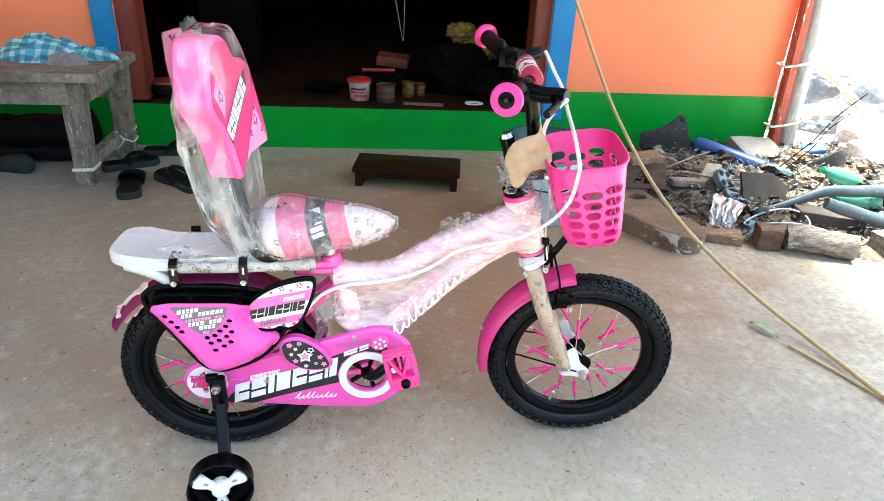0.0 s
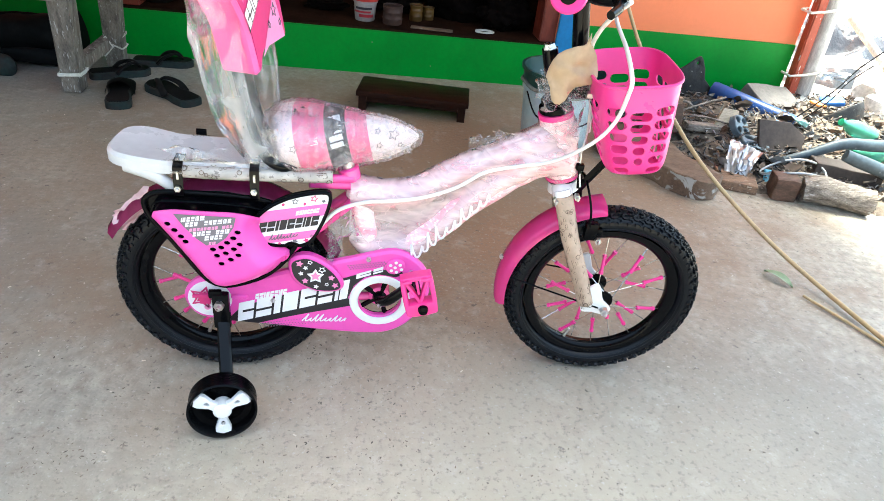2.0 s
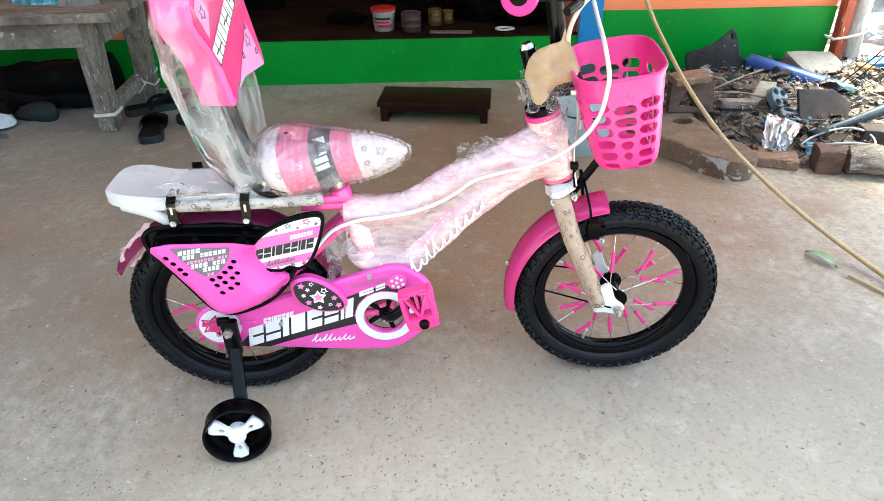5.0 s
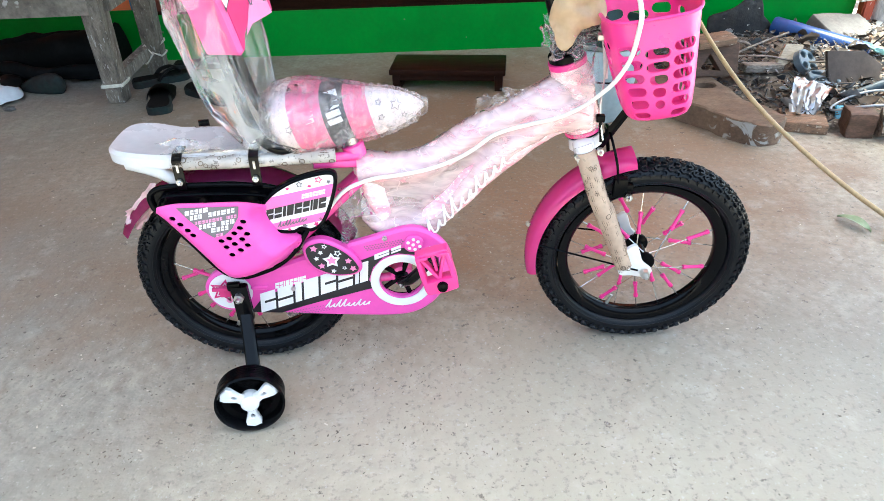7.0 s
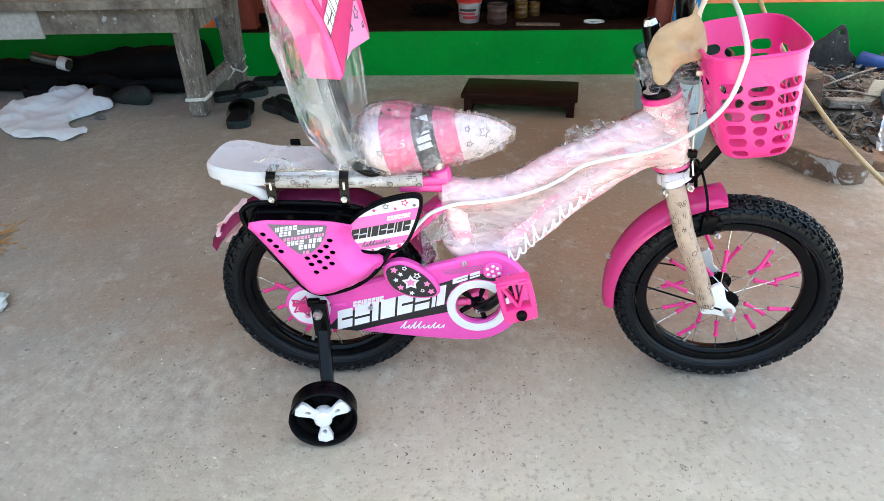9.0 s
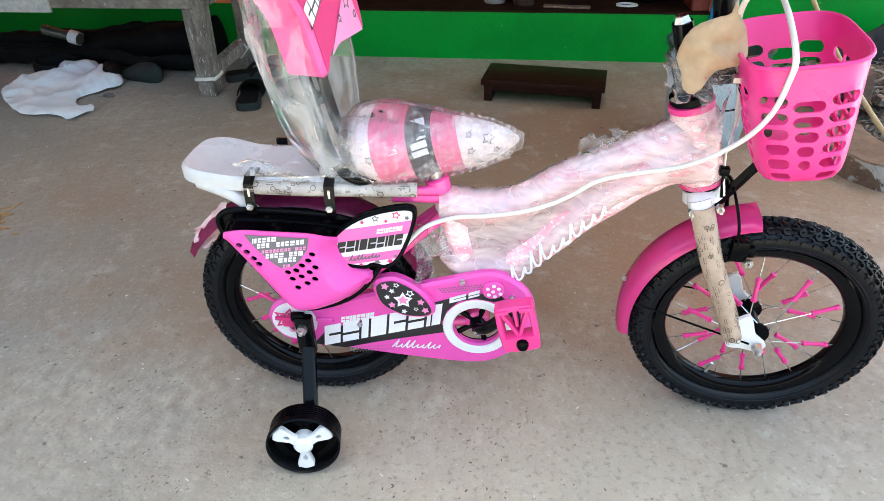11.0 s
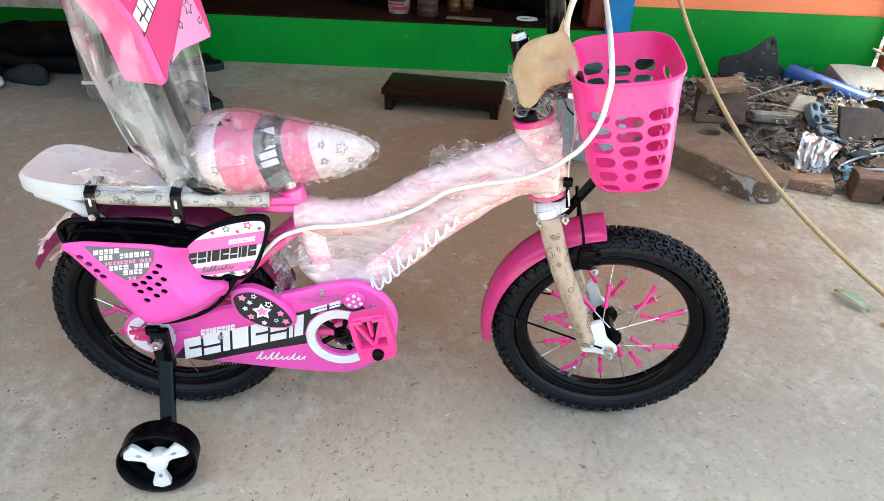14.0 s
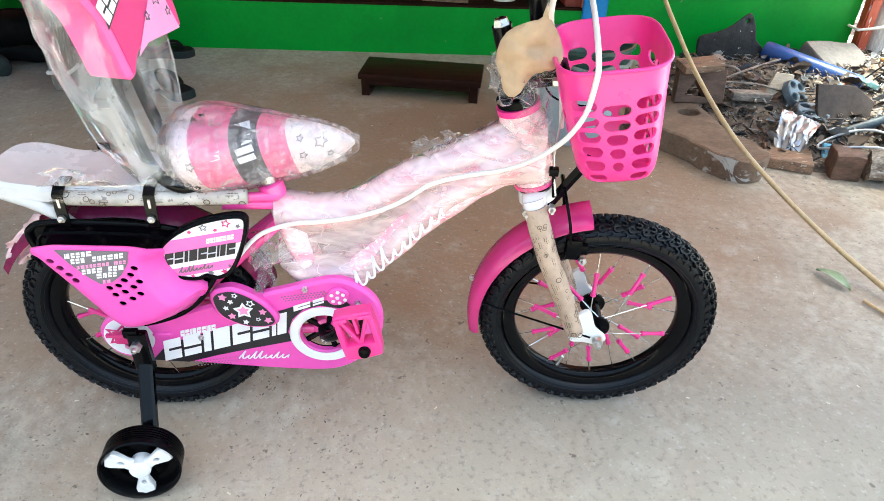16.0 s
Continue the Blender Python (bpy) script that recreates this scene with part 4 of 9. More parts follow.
BAND = [(0.004, 0.145), (0.062, 0.139), (0.112, 0.154), (0.162, 0.167), (0.242, 0.186), (0.234, 0.205), (0.244, 0.233), (0.264, 0.254), (0.292, 0.2615), (0.322, 0.256), (0.340, 0.262), (0.328, 0.276), (0.268, 0.267), (0.216, 0.247), (0.141, 0.218), (0.066, 0.192), (0.030, 0.176)]
plate(bm, BAND, [], GY - 0.0012, GY - 0.0004)
part("black_band", bm, M_DECALBLACK, guard, "black printed band")
bm = bmesh.new()
slanted_row(bm, (0.021, 0.1415), (0.234, 0.2045), 0.042, (1.0, 1.0, 1.45, 1.0, 0.95, 0.85), GY - 0.0018, 0.42)
slanted_row(bm, (0.246, 0.249), (0.300, 0.269), 0.011, (1.0, 0.7), GY - 0.0018, 0.42)
part("white_print", bm, M_DECALWHITE, guard, "bold slanted white blocks on the black band", None)
bm = bmesh.new()
slanted_row(bm, (0.058, 0.1965), (0.118, 0.211), 0.012, (1, 1, 1.4, 1, 1, 1, 1), GY - 0.0012, 0.4)
part("white_print", bm, M_DECALWHITE, guard, "", None)
bm = bmesh.new()
squiggle(bm, (0.146, 0.146), (0.232, 0.147), 0.017, GY - 0.0012, 0.0013, 9)
part("white_flourish", bm, M_DECALWHITE, guard, "white script flourish")
bm = bmesh.new()
for i in range(24):
    for j in range(3):
        x = 0.070 + i * 0.0055 + j * 0.0027
        z = 0.1375 - j * 0.0042 + 0.17 * (x - 0.070) * (1 if j == 0 else 0.72)
        r = 0.0017 * (1 - i / 28)
        bm.faces.new([bm.verts.new((x + r * math.cos(a), GY - 0.0006, z + r * math.sin(a))) for a in (0.0, 1.05, 2.1, 3.14, 4.19, 5.24)])
for i in range(14):
    for j in range(3):
        x = 0.232 + i * 0.0052 + j * 0.0026
        z = 0.279 - j * 0.0042 + 0.16 * (x - 0.232)
        bm.faces.new([bm.verts.new((x + 0.0015 * math.cos(a), GY - 0.0006, z + 0.0015 * math.sin(a))) for a in (0.0, 1.05, 2.1, 3.14, 4.19, 5.24)])
part("halftone_dots", bm, M_DECALGREY, guard, "dark halftone dots", None, "stuff")
bm = bmesh.new()
plate(bm, star2(-0.036, 0.199, 0.027, 0.3), [star2(-0.036, 0.199, 0.020, 0.3)], GY - 0.002, GY - 0.0012)
plate(bm, star2(-0.036, 0.199, 0.016, 0.3), [], GY - 0.002, GY - 0.0012)
part("roundel_star", bm, M_PADFACE, guard, "pink star on the roundel")
bm = bmesh.new()
plate(bm, circle2(-0.030, 0.176, 0.006, 14), [], GY - 0.002, GY - 0.0012)
part("roundel_star", bm, M_DECALPINK, guard)
bm = bmesh.new()
plate(bm, loop2([(0.303, 0.279), (0.311, 0.296), (0.329, 0.298), (0.339, 0.285), (0.330, 0.268), (0.312, 0.266)], 4), [], GY - 0.006, GY - 0.0004, 0.002)
lady = part("spotted_badge", bm, M_ORCHID, guard, "raised pink badge with pale spots")
for dx, dz in ((0, 0), (0.009, 0.006), (-0.009, 0.005), (0.003, -0.010), (-0.007, -0.007), (0.001, 0.011), (0.012, -0.004)):
    bm = bmesh.new()
    plate(bm, circle2(0.3205 + dx, 0.2815 + dz, 0.0032, 12), [], GY - 0.0068, GY - 0.0062)
    part("dot", bm, M_DECALWHITE, lady)
for x, z in ((0.270, 0.2955), (0.352, 0.268), (0.092, 0.196)):
    bm = bmesh.new()
    bolt(bm, (x, GY - 0.002, z), 0.005, 0.005)
    part("guard_screw", bm, M_STEEL, guard, "small silver screw")
bm = bmesh.new()
plate(bm, pill2(0.030, 0.2015, 0.032, 0.009), [], GY - 0.004, GY, 0.002)
part("guard_slot_rib", bm, M_ORCHID, guard)

# small butterfly panel above the guard
FLY = loop2([(0.1226, 0.285), (0.1285, 0.2975), (0.1406, 0.304), (0.1612, 0.306), (0.1869, 0.2937), (0.2107, 0.272), (0.2245, 0.2468), (0.2214, 0.2322), (0.2044, 0.2247), (0.1726, 0.2259), (0.1432, 0.2403), (0.128, 0.259)], 4)
FY = -0.058
bm = bmesh.new()
plate(bm, FLY, [], FY, GY + 0.004, 0.004)
fly = part("wing_panel", bm, M_ORCHID, bike, "pink butterfly-wing panel with stars on black")
bm = bmesh.new()
FLYIN = offset_loop(FLY, 0.0062)
plate(bm, FLYIN, [], FY - 0.0012, FY - 0.0004)
part("wing_print", bm, M_DECALBLACK, fly, "black print field")
for k, (x, z, r, kind) in enumerate(((0.1725, 0.263, 0.0165, 2), (0.1435, 0.290, 0.0072, 1), (0.1625, 0.2935, 0.0052, 2), (0.1845, 0.2775, 0.0075, 2), (0.1545, 0.281, 0.0050, 0), (0.1460, 0.2685, 0.0050, 0), (0.1535, 0.2520, 0.0066, 1), (0.2020, 0.2600, 0.0066, 1), (0.1735, 0.2395, 0.0052, 0), (0.1935, 0.2450, 0.0045, 2), (0.2090, 0.2430, 0.0068, 1))):
    bm = bmesh.new()
    plate(bm, star2(x, z, r, 0.2 * k, 0.55), [star2(x, z, r * 0.6, 0.2 * k, 0.55)] if kind == 2 else [], FY - 0.0022, FY - 0.0014)
    part("star", bm, M_DECALWHITE if kind != 1 else M_DECALPINK, fly)
    if kind == 2 and k == 0:
        bm = bmesh.new()
        plate(bm, star2(x, z, r * 0.58, 0.2 * k, 0.55), [], FY - 0.0022, FY - 0.0014)
        part("star", bm, M_DECALPINK, fly)

# side box over the rear wheel: an open-topped pannier, its face swelling out of a flat black rim
RIMY = -0.055
BOX = loop2([(-0.1131, 0.4042), (-0.1037, 0.4182), (-0.0876, 0.4245), (-0.0541, 0.4262), (0.0032, 0.4247), (0.0511, 0.4215), (0.0875, 0.4154), (0.1128, 0.3927), (0.1362, 0.3529), (0.1375, 0.3289), (0.1269, 0.3113), (0.1087, 0.2843), (0.0767, 0.2574), (0.0397, 0.2416), (0.0082, 0.2349), (-0.0168, 0.244), (-0.0355, 0.2648), (-0.0572, 0.3011), (-0.0827, 0.3421), (-0.106, 0.3761)], 3)
HEM = [(0.0828, 0.3796), (0.0868, 0.3599), (0.0977, 0.339), (0.127, 0.3162), (0.1088, 0.2881), (0.0769, 0.2613), (0.0399, 0.2454), (0.0085, 0.2388), (-0.0144, 0.248), (-0.0321, 0.2687), (-0.0538, 0.3049), (-0.0793, 0.3458), (-0.1017, 0.3797)]
LIP = [(-0.0850, 0.4140), (-0.0577, 0.4185), (-0.0302, 0.4183), (-0.0026, 0.4175), (0.0436, 0.4165), (0.0700, 0.4120)]
PANEL = [tuple(p)[:2] for p in smooth_path([(*p, 0) for p in HEM], 4)] + [tuple(p)[:2] for p in smooth_path([(*p, 0) for p in LIP], 3)]


def swell(x, z):
    """How far out the pannier's face stands at (x, z): nothing at the hem, full a little way in."""
    p, d = Vector((x, z)), 1.0
    for a, b in zip(HEM, HEM[1:]):
        a, b = Vector(a), Vector(b)
        k = min(1.0, max(0.0, (p - a).dot(b - a) / (b - a).length_squared))
        d = min(d, (p - a - (b - a) * k).length)
    return RIMY - 0.002 - 0.048 * math.sin(math.pi / 2 * min(1.0, d / 0.035))


holes = [circle2(x, z, 0.0054, 12, 0.0046) for x, z in ((-0.0654, 0.3923), (-0.0555, 0.3805), (-0.0465, 0.3686), (-0.04, 0.3586), (0.0457, 0.3799), (0.0382, 0.3682), (0.0271, 0.3585), (0.0478, 0.3561), (0.0169, 0.3488), (0.0032, 0.3446), (0.0376, 0.3463), (0.0236, 0.3375), (0.0444, 0.3338), (0.0088, 0.3321), (0.0313, 0.3249), (0.0152, 0.3159))]
bm = bmesh.new()
plate(bm, PANEL, holes, 0.0, 0.003, 0.0, step=0.008, place=lambda x, y, z: (x, swell(x, z) + y, z))
panel = part("side_box", bm, M_ORCHID, bike, "orchid-pink side box with vent holes and a black rim", 60)
bm = bmesh.new()
plate(bm, offset_loop(BOX, 0.002), [], RIMY + 0.002, RIMY + 0.010, 0.002)
part("box_body", bm, M_GLOSSBLACK, panel, "black box body behind the panel")
bm = bmesh.new()
tube(bm, [(x, RIMY - 0.001 + 0.010 * min(1.0, max(0.0, (x - 0.085) / 0.02)) * min(1.0, max(0.0, (z - 0.315) / 0.02)), z) for x, z in BOX], 0.0050, 10, closed=True)
part("box_rim", bm, M_BLACK, panel, "black rim")
bm = bmesh.new()
tube(bm, [(x, RIMY - 0.008, z) for x, z in [tuple(p)[:2] for p in smooth_path([(-0.100, 0.392, 0), (-0.092, 0.407, 0), (-0.078, 0.412, 0), (-0.03, 0.4125, 0), (0.04, 0.409, 0), (0.078, 0.4035, 0), (0.088, 0.394, 0), (0.085, 0.380, 0)], 5)]], 0.0032, 8)
part("inner_rim", bm, M_BLACK, panel, "second black moulding inside the rim")
bm = bmesh.new()
DECAL = [(-0.0538, 0.4127), (0.0449, 0.41), (0.0398, 0.3897), (0.026, 0.3687), (0.0108, 0.3565), (-0.0065, 0.3534), (-0.0213, 0.3664), (-0.0405, 0.3902)]


def on_panel(d):
    return lambda x, y, z: (x, swell(x, z) - d, z)


plate(bm, DECAL, [], 0, 0.0, step=0.008, place=on_panel(0.0012), back=False)
part("box_print", bm, M_DECALGREY, panel, "grey print field")
bm = bmesh.new()
bm2 = bmesh.new()
inner_decal = offset_loop(DECAL, 0.0002)
for k in range(9):
    big = k % 3 != 2
    h = 0.0082 if big else 0.0058
    z0 = 0.4085 - k * 0.0098
    x = -0.058 + 0.004 * (k % 3)
    i = 0
    while x < 0.045:
        w = (0.0062 if big else 0.0046) * (1.35 if (i * 5 + k) % 4 == 2 else 1.0)
        cz = z0 + 0.15 * (x + 0.05) - 0.012
        ok = sum(inside(p, inner_decal) for p in ((x, cz), (x + w, cz), (x + 0.3 * h, cz + h), (x + w + 0.3 * h, cz + h))) > 2
        if ok and (i + 3 * k) % 9 != 8:
            slanted_row(bm2 if k % 3 == 2 else bm, (x, cz), (x + w * 0.98, cz + 0.15 * w), h, (1.0,), 0, 0.35, place=on_panel(0.0018), notch=(i + k) % 3)
        x += w + 0.0009
        i += 1
part("print_line", bm, M_DECALWHITE, panel, "rows of slanted white blocks", None, "stuff")
part("print_line", bm2, M_DECALPINK, panel, "", None, "stuff")

# winged plate beside the box
WING = loop2([(0.0561, 0.3665), (0.0685, 0.3895), (0.0901, 0.4113), (0.1234, 0.4293), (0.1613, 0.4385), (0.1899, 0.4395), (0.2004, 0.4291), (0.1965, 0.4041), (0.1865, 0.3755), (0.1745, 0.3502), (0.1624, 0.3355), (0.1446, 0.3285), (0.1301, 0.3345), (0.1182, 0.3295), (0.0961, 0.3320), (0.0774, 0.3412), (0.061, 0.3546)], 3)


def wing_at(d):
    """The wing plate stands a little askew, its outer tip further in; d metres proud of its face."""
    return lambda x, y, z: (x, -0.068 + 0.12 * (x - 0.087) - d + y, z)


bm = bmesh.new()
plate(bm, WING, [], 0.0, 0.010, 0.003, place=wing_at(0))
wing = part("wing_plate", bm, M_BLACK, bike, "black-edged wing plate with pink and white print")
bm = bmesh.new()
tube(bm, [wing_at(0.0005)(x, 0, z) for x, z in offset_loop(WING, 0.003)], 0.0034, 8, closed=True)
part("wing_rim", bm, M_BLACK, wing, "raised black edge")
WIN = offset_loop(WING, 0.0062)
bm = bmesh.new()
plate(bm, WIN, [], 0.0, 0.0006, place=wing_at(0.0010))
part("wing_print", bm, M_DECALWHITE, wing, "white print field")


def clip_band(loop, a, b, slope):
    """The part of a loop between two slanted lines."""
    def cut(poly, off, sign):
        out = []
        for i in range(len(poly)):
            p, q = poly[i - 1], poly[i]
            fp, fq = sign * (p[1] - slope * (p[0] - 0.13) - off), sign * (q[1] - slope * (q[0] - 0.13) - off)
            if (fp >= 0) != (fq >= 0):
                t = fp / (fp - fq)
                out.append((p[0] + (q[0] - p[0]) * t, p[1] + (q[1] - p[1]) * t))
            if fq >= 0:
                out.append(q)
        return out
    return cut(cut(loop, a, 1), b, -1)


for a, b, mt in ((0.3435, 0.3585, M_WINGPINK), (0.386, 0.4085, M_WINGPINK)):
    lp = clip_band(WIN, a, b, 0.13)
    if len(lp) > 3:
        bm = bmesh.new()
        plate(bm, lp, [], 0.0, 0.0004, place=wing_at(0.0018))
        part("print_stripe", bm, mt, wing, "pink stripe")
for p0, p1, h, mt, dy in (((0.0735, 0.3605), (0.1765, 0.374), 0.0195, M_DECALBLACK, 0.0024), ((0.138, 0.3945), (0.178, 0.400), 0.0085, M_DECALWHITE, 0.0028)):
    bm = bmesh.new()
    slanted_row(bm, p0, p1, h, (1, 1, 1.4, 1, 0.9, 1, 1), 0, 0.35, place=wing_at(dy))
    part("print_line", bm, mt, wing, "", None)
bm = bmesh.new()
squiggle(bm, (0.092, 0.3455), (0.142, 0.352), 0.010, 0, 0.0009, 9, place=wing_at(0.0028))
part("print_flourish", bm, M_DECALGREY, wing)
for k, (x, z, r) in enumerate(((0.138, 0.4215, 0.0062), (0.170, 0.4265, 0.0072), (0.186, 0.421, 0.004), (0.154, 0.4165, 0.0035), (0.090, 0.3385, 0.0045), (0.110, 0.3375, 0.0035), (0.136, 0.3415, 0.0055), (0.156, 0.3425, 0.0050), (0.165, 0.352, 0.0035), (0.118, 0.4155, 0.0035))):
    bm = bmesh.new()
    plate(bm, star2(x, z, r, 0.3 * k, 0.55), [star2(x, z, r * 0.62, 0.3 * k, 0.55)] if r > 0.006 else [], 0.0, 0.0004, place=wing_at(0.0018))
    part("star", bm, M_PADFACE if k % 2 else M_DECALGREY, wing)

# rear mudguard, rack and its clamps
bm = bmesh.new()
arc = []
for i in range(25):
    a = radians(20 + i * 5.4)
    arc.append((0.226 * math.cos(a), 0.226 * math.sin(a)))
for w0, w1 in ((0, 1),):
    rows = []
    for x, z in arc:
        n2 = Vector((x, z)).normalized()
        rows.append([bm.verts.new((x + n2.x * h, BY + s * 0.032, 0.204 + z + n2.y * h)) for s, h in ((-1, -0.012), (-0.7, 0.0), (0, 0.006), (0.7, 0.0), (1, -0.012))])
    for a, b in zip(rows, rows[1:]):
        for k in range(4):
            bm.faces.new((a[k], a[k + 1], b[k + 1], b[k]))
bmesh.ops.solidify(bm, geom=list(bm.faces), thickness=0.002)
part("rear_mudguard", bm, M_MAROONPLASTIC, bike, "dark pink rear mudguard")
RZ = 0.468
RACK = loop2([(-0.168, -0.024), (-0.178, 0.02), (-0.168, 0.07), (-0.13, 0.088), (-0.06, 0.078), (0.06, 0.070), (0.17, 0.060), (0.175, -0.03), (0.06, -0.045), (-0.06, -0.050), (-0.135, -0.046)], 5)


def flat_plate(bm, outline, z0, z1, edge, place=None):
    plate(bm, outline, [], -z1, -z0, edge, step=0.02, place=lambda x, y, z: (x, z, -y + (place(x, z) if place else 0)))


bm = bmesh.new()
flat_plate(bm, RACK, RZ - 0.014, RZ + 0.008, 0.006, lambda x, y: 0.012 * max(0, (-x - 0.08) / 0.1) - 0.004 * math.cos((y - 0.02) * 30))
rack = part("rear_rack", bm, M_RACK, bike, "white plastic rear rack under clear film")
for s, y in ((-1, -0.05), (1, 0.072)):
    bm = bmesh.new()
    tube(bm, [(-0.06, y, RZ - 0.004), (0.04, y * 0.97, RZ - 0.006), (0.20, y * 0.7, RZ - 0.01)], 0.0115, 12)
    rough_up(bm, 0.0015, 50, s)
    rail = part("rack_rail", bm, M_GREYPAPER, rack, "rail wrapped in printed grey paper", 180)
    bm = bmesh.new()
    paper_marks(bm, [(-0.06, y, RZ - 0.004), (0.04, y * 0.97, RZ - 0.006), (0.20, y * 0.7, RZ - 0.01)], 0.0128, 0.0128, 80, 9 + s)
    part("rail_print", bm, M_PAPERPRINT, rail, "brown bars and rings printed on the paper", None, "stuff")
bm = bmesh.new()
tube(bm, smooth_path([(-0.14, -0.03, RZ - 0.008), (-0.10, -0.042, RZ - 0.016), (-0.075, -0.045, RZ - 0.03), (-0.055, -0.04, RZ - 0.055)], 6), [0.012, 0.009], 12)
part("rack_leg", bm, M_RACK, rack)
for x in (-0.052, 0.071):
    bm = bmesh.new()
    pts = [(x, -0.022, RZ + 0.012), (x, -0.046, RZ + 0.012), (x, -0.058, RZ + 0.004), (x, -0.061, RZ - 0.016), (x, -0.062, RZ - 0.044), (x, -0.058, RZ - 0.050)]
    for (a, b) in zip(pts, pts[1:]):
        a, b = Vector(a), Vector(b)
        mid, d = (a + b) / 2, b - a
        ang = math.degrees(math.atan2(d.z, -d.y))
        box(bm, mid, (0.0155, d.length + 0.002, 0.003), rot=(-ang, 0, 0))
    cl = part("clamp", bm, M_BLACKGLOSS, bike, "black steel clamp strap over the rack rail")
    bm = bmesh.new()
    bolt(bm, (x - 0.001, -0.065, RZ - 0.031), 0.0058, 0.005)
    part("clamp_screw", bm, M_STEEL, cl, "silver screw")
    bm = bmesh.new()
    box(bm, (x, -0.0612, RZ - 0.008), (0.0040, 0.0035, 0.014), bevel=0.001, rot=(-5, 0, 0))
    part("clamp_slot", bm, M_STEEL, cl, "pale slot in the strap")
bm = bmesh.new()
box(bm, (-0.040, 0.082, RZ + 0.004), (0.018, 0.006, 0.024), bevel=0.001)
part("clamp", bm, M_BLACKGLOSS, bike)
bm = bmesh.new()
torn_film(bm, (-0.152, BY - 0.015, 0.372), (0.034, 0.018, 0.085), 11)
bmesh.ops.rotate(bm, verts=bm.verts, cent=(-0.155, BY, 0.36), matrix=Matrix.Rotation(radians(45), 3, "Y"))
part("mudguard_film", bm, film_mat("pinkish_film", (0.85, 0.55, 0.6), 0.35, milky=0.4), bike, "film hanging off the rear mudguard", 180)

# saddle under bubble wrap
SX0, SX1 = 0.095, 0.352
SADDLE = [(0.0, 0.030, 0.020), (0.06, 0.066, 0.040), (0.16, 0.078, 0.047), (0.30, 0.074, 0.047), (0.45, 0.056, 0.045), (0.60, 0.038, 0.040), (0.75, 0.027, 0.034), (0.90, 0.015, 0.021), (1.0, 0.003, 0.004)]


def saddle_loft(grow, rough_amp, seed):
    bm = bmesh.new()
    path = smooth_path(SADDLE, 5)
    rings = []
    for t, w, h in path:
        x = SX0 + (SX1 - SX0) * t - grow * ((1 - 2 * t) + 1.4 * max(0.0, 1 - t / 0.14))
        zc, yc = 0.517 - 0.006 * t - 0.006 * math.sin(math.pi * t), 0.018 + 0.022 * t
        ring = []
        for j in range(24):
            a = 2 * math.pi * j / 24
            ca, sa = math.cos(a), math.sin(a)
            k = 1.0 if sa > 0 else 1.15
            ring.append(bm.verts.new((x, yc + (w + grow) * math.copysign(abs(ca) ** 0.8, ca), zc + (h + grow) * k * math.copysign(abs(sa) ** 0.9, sa))))
        rings.append(ring)
    for a, b in zip(rings, rings[1:]):
        for j in range(24):
            bm.faces.new((a[j], a[(j + 1) % 24], b[(j + 1) % 24], b[j]))
    bm.faces.new(rings[0][::-1])
    bm.faces.new(rings[-1])
    if rough_amp:
        bmesh.ops.subdivide_edges(bm, edges=[e for e in bm.edges if len(e.link_faces) == 2 and max(len(f.verts) for f in e.link_faces) == 4], cuts=1, use_grid_fill=True)
        rough_up(bm, rough_amp, 70, seed)
        rough_up(bm, rough_amp * 0.8, 25, seed + 2)
    return bm


def saddle_mat():
    """Pink, white and black bands across the saddle, as printed on its cover."""
    m = mat("saddle_cover", (0.84, 0.74, 0.76), 0.45, other=(0.82, 0.60, 0.66), scale=30, fine=0.06, bump=0.2, bump_scale=60)
    n, l = m.node_tree.nodes, m.node_tree.links
    p = n["Principled BSDF"]
    base = p.inputs["Base Color"].links[0].from_socket
    tc = n.new("ShaderNodeTexCoord")
    se = n.new("ShaderNodeSeparateXYZ")
    l.new(tc.outputs["Object"], se.inputs[0])
    ad = n.new("ShaderNodeMath")
    ad.operation = "MULTIPLY_ADD"
    l.new(se.outputs[2], ad.inputs[0])
    ad.inputs[1].default_value = 0.22
    l.new(se.outputs[0], ad.inputs[2])
    rp = n.new("ShaderNodeValToRGB")
    rp.color_ramp.interpolation = "CONSTANT"
    mr = n.new("ShaderNodeMapRange")
    mr.inputs["From Min"].default_value, mr.inputs["From Max"].default_value = -0.19, 0.10
    l.new(ad.outputs[0], mr.inputs["Value"])
    l.new(mr.outputs[0], rp.inputs[0])
    stops = [(0.0, 0), (0.25, 1), (0.425, 2), (0.545, 1), (0.67, 0)]
    cols = [(0.90, 0.80, 0.80), (0.86, 0.20, 0.38), (0.05, 0.045, 0.05)]
    e = rp.color_ramp.elements
    while len(e) < len(stops):
        e.new(0.5)
    for el, (pos, c) in zip(e, stops):
        el.position, el.color = pos, (*cols[c], 1)
    mx = n.new("ShaderNodeMix")
    mx.data_type, mx.blend_type = "RGBA", "MULTIPLY"
    mx.inputs[0].default_value = 0.35
    l.new(rp.outputs[0], mx.inputs[6])
    l.new(base, mx.inputs[7])
    l.new(mx.outputs[2], p.inputs["Base Color"])
    return m


saddle = part("saddle", saddle_loft(0, 0, 0), saddle_mat(), bike, "pink, white and black banded saddle", 180)
part("bubble_wrap", saddle_loft(0.006, 0.0036, 1), M_BUBBLE, saddle, "bubble wrap round the saddle", 180)


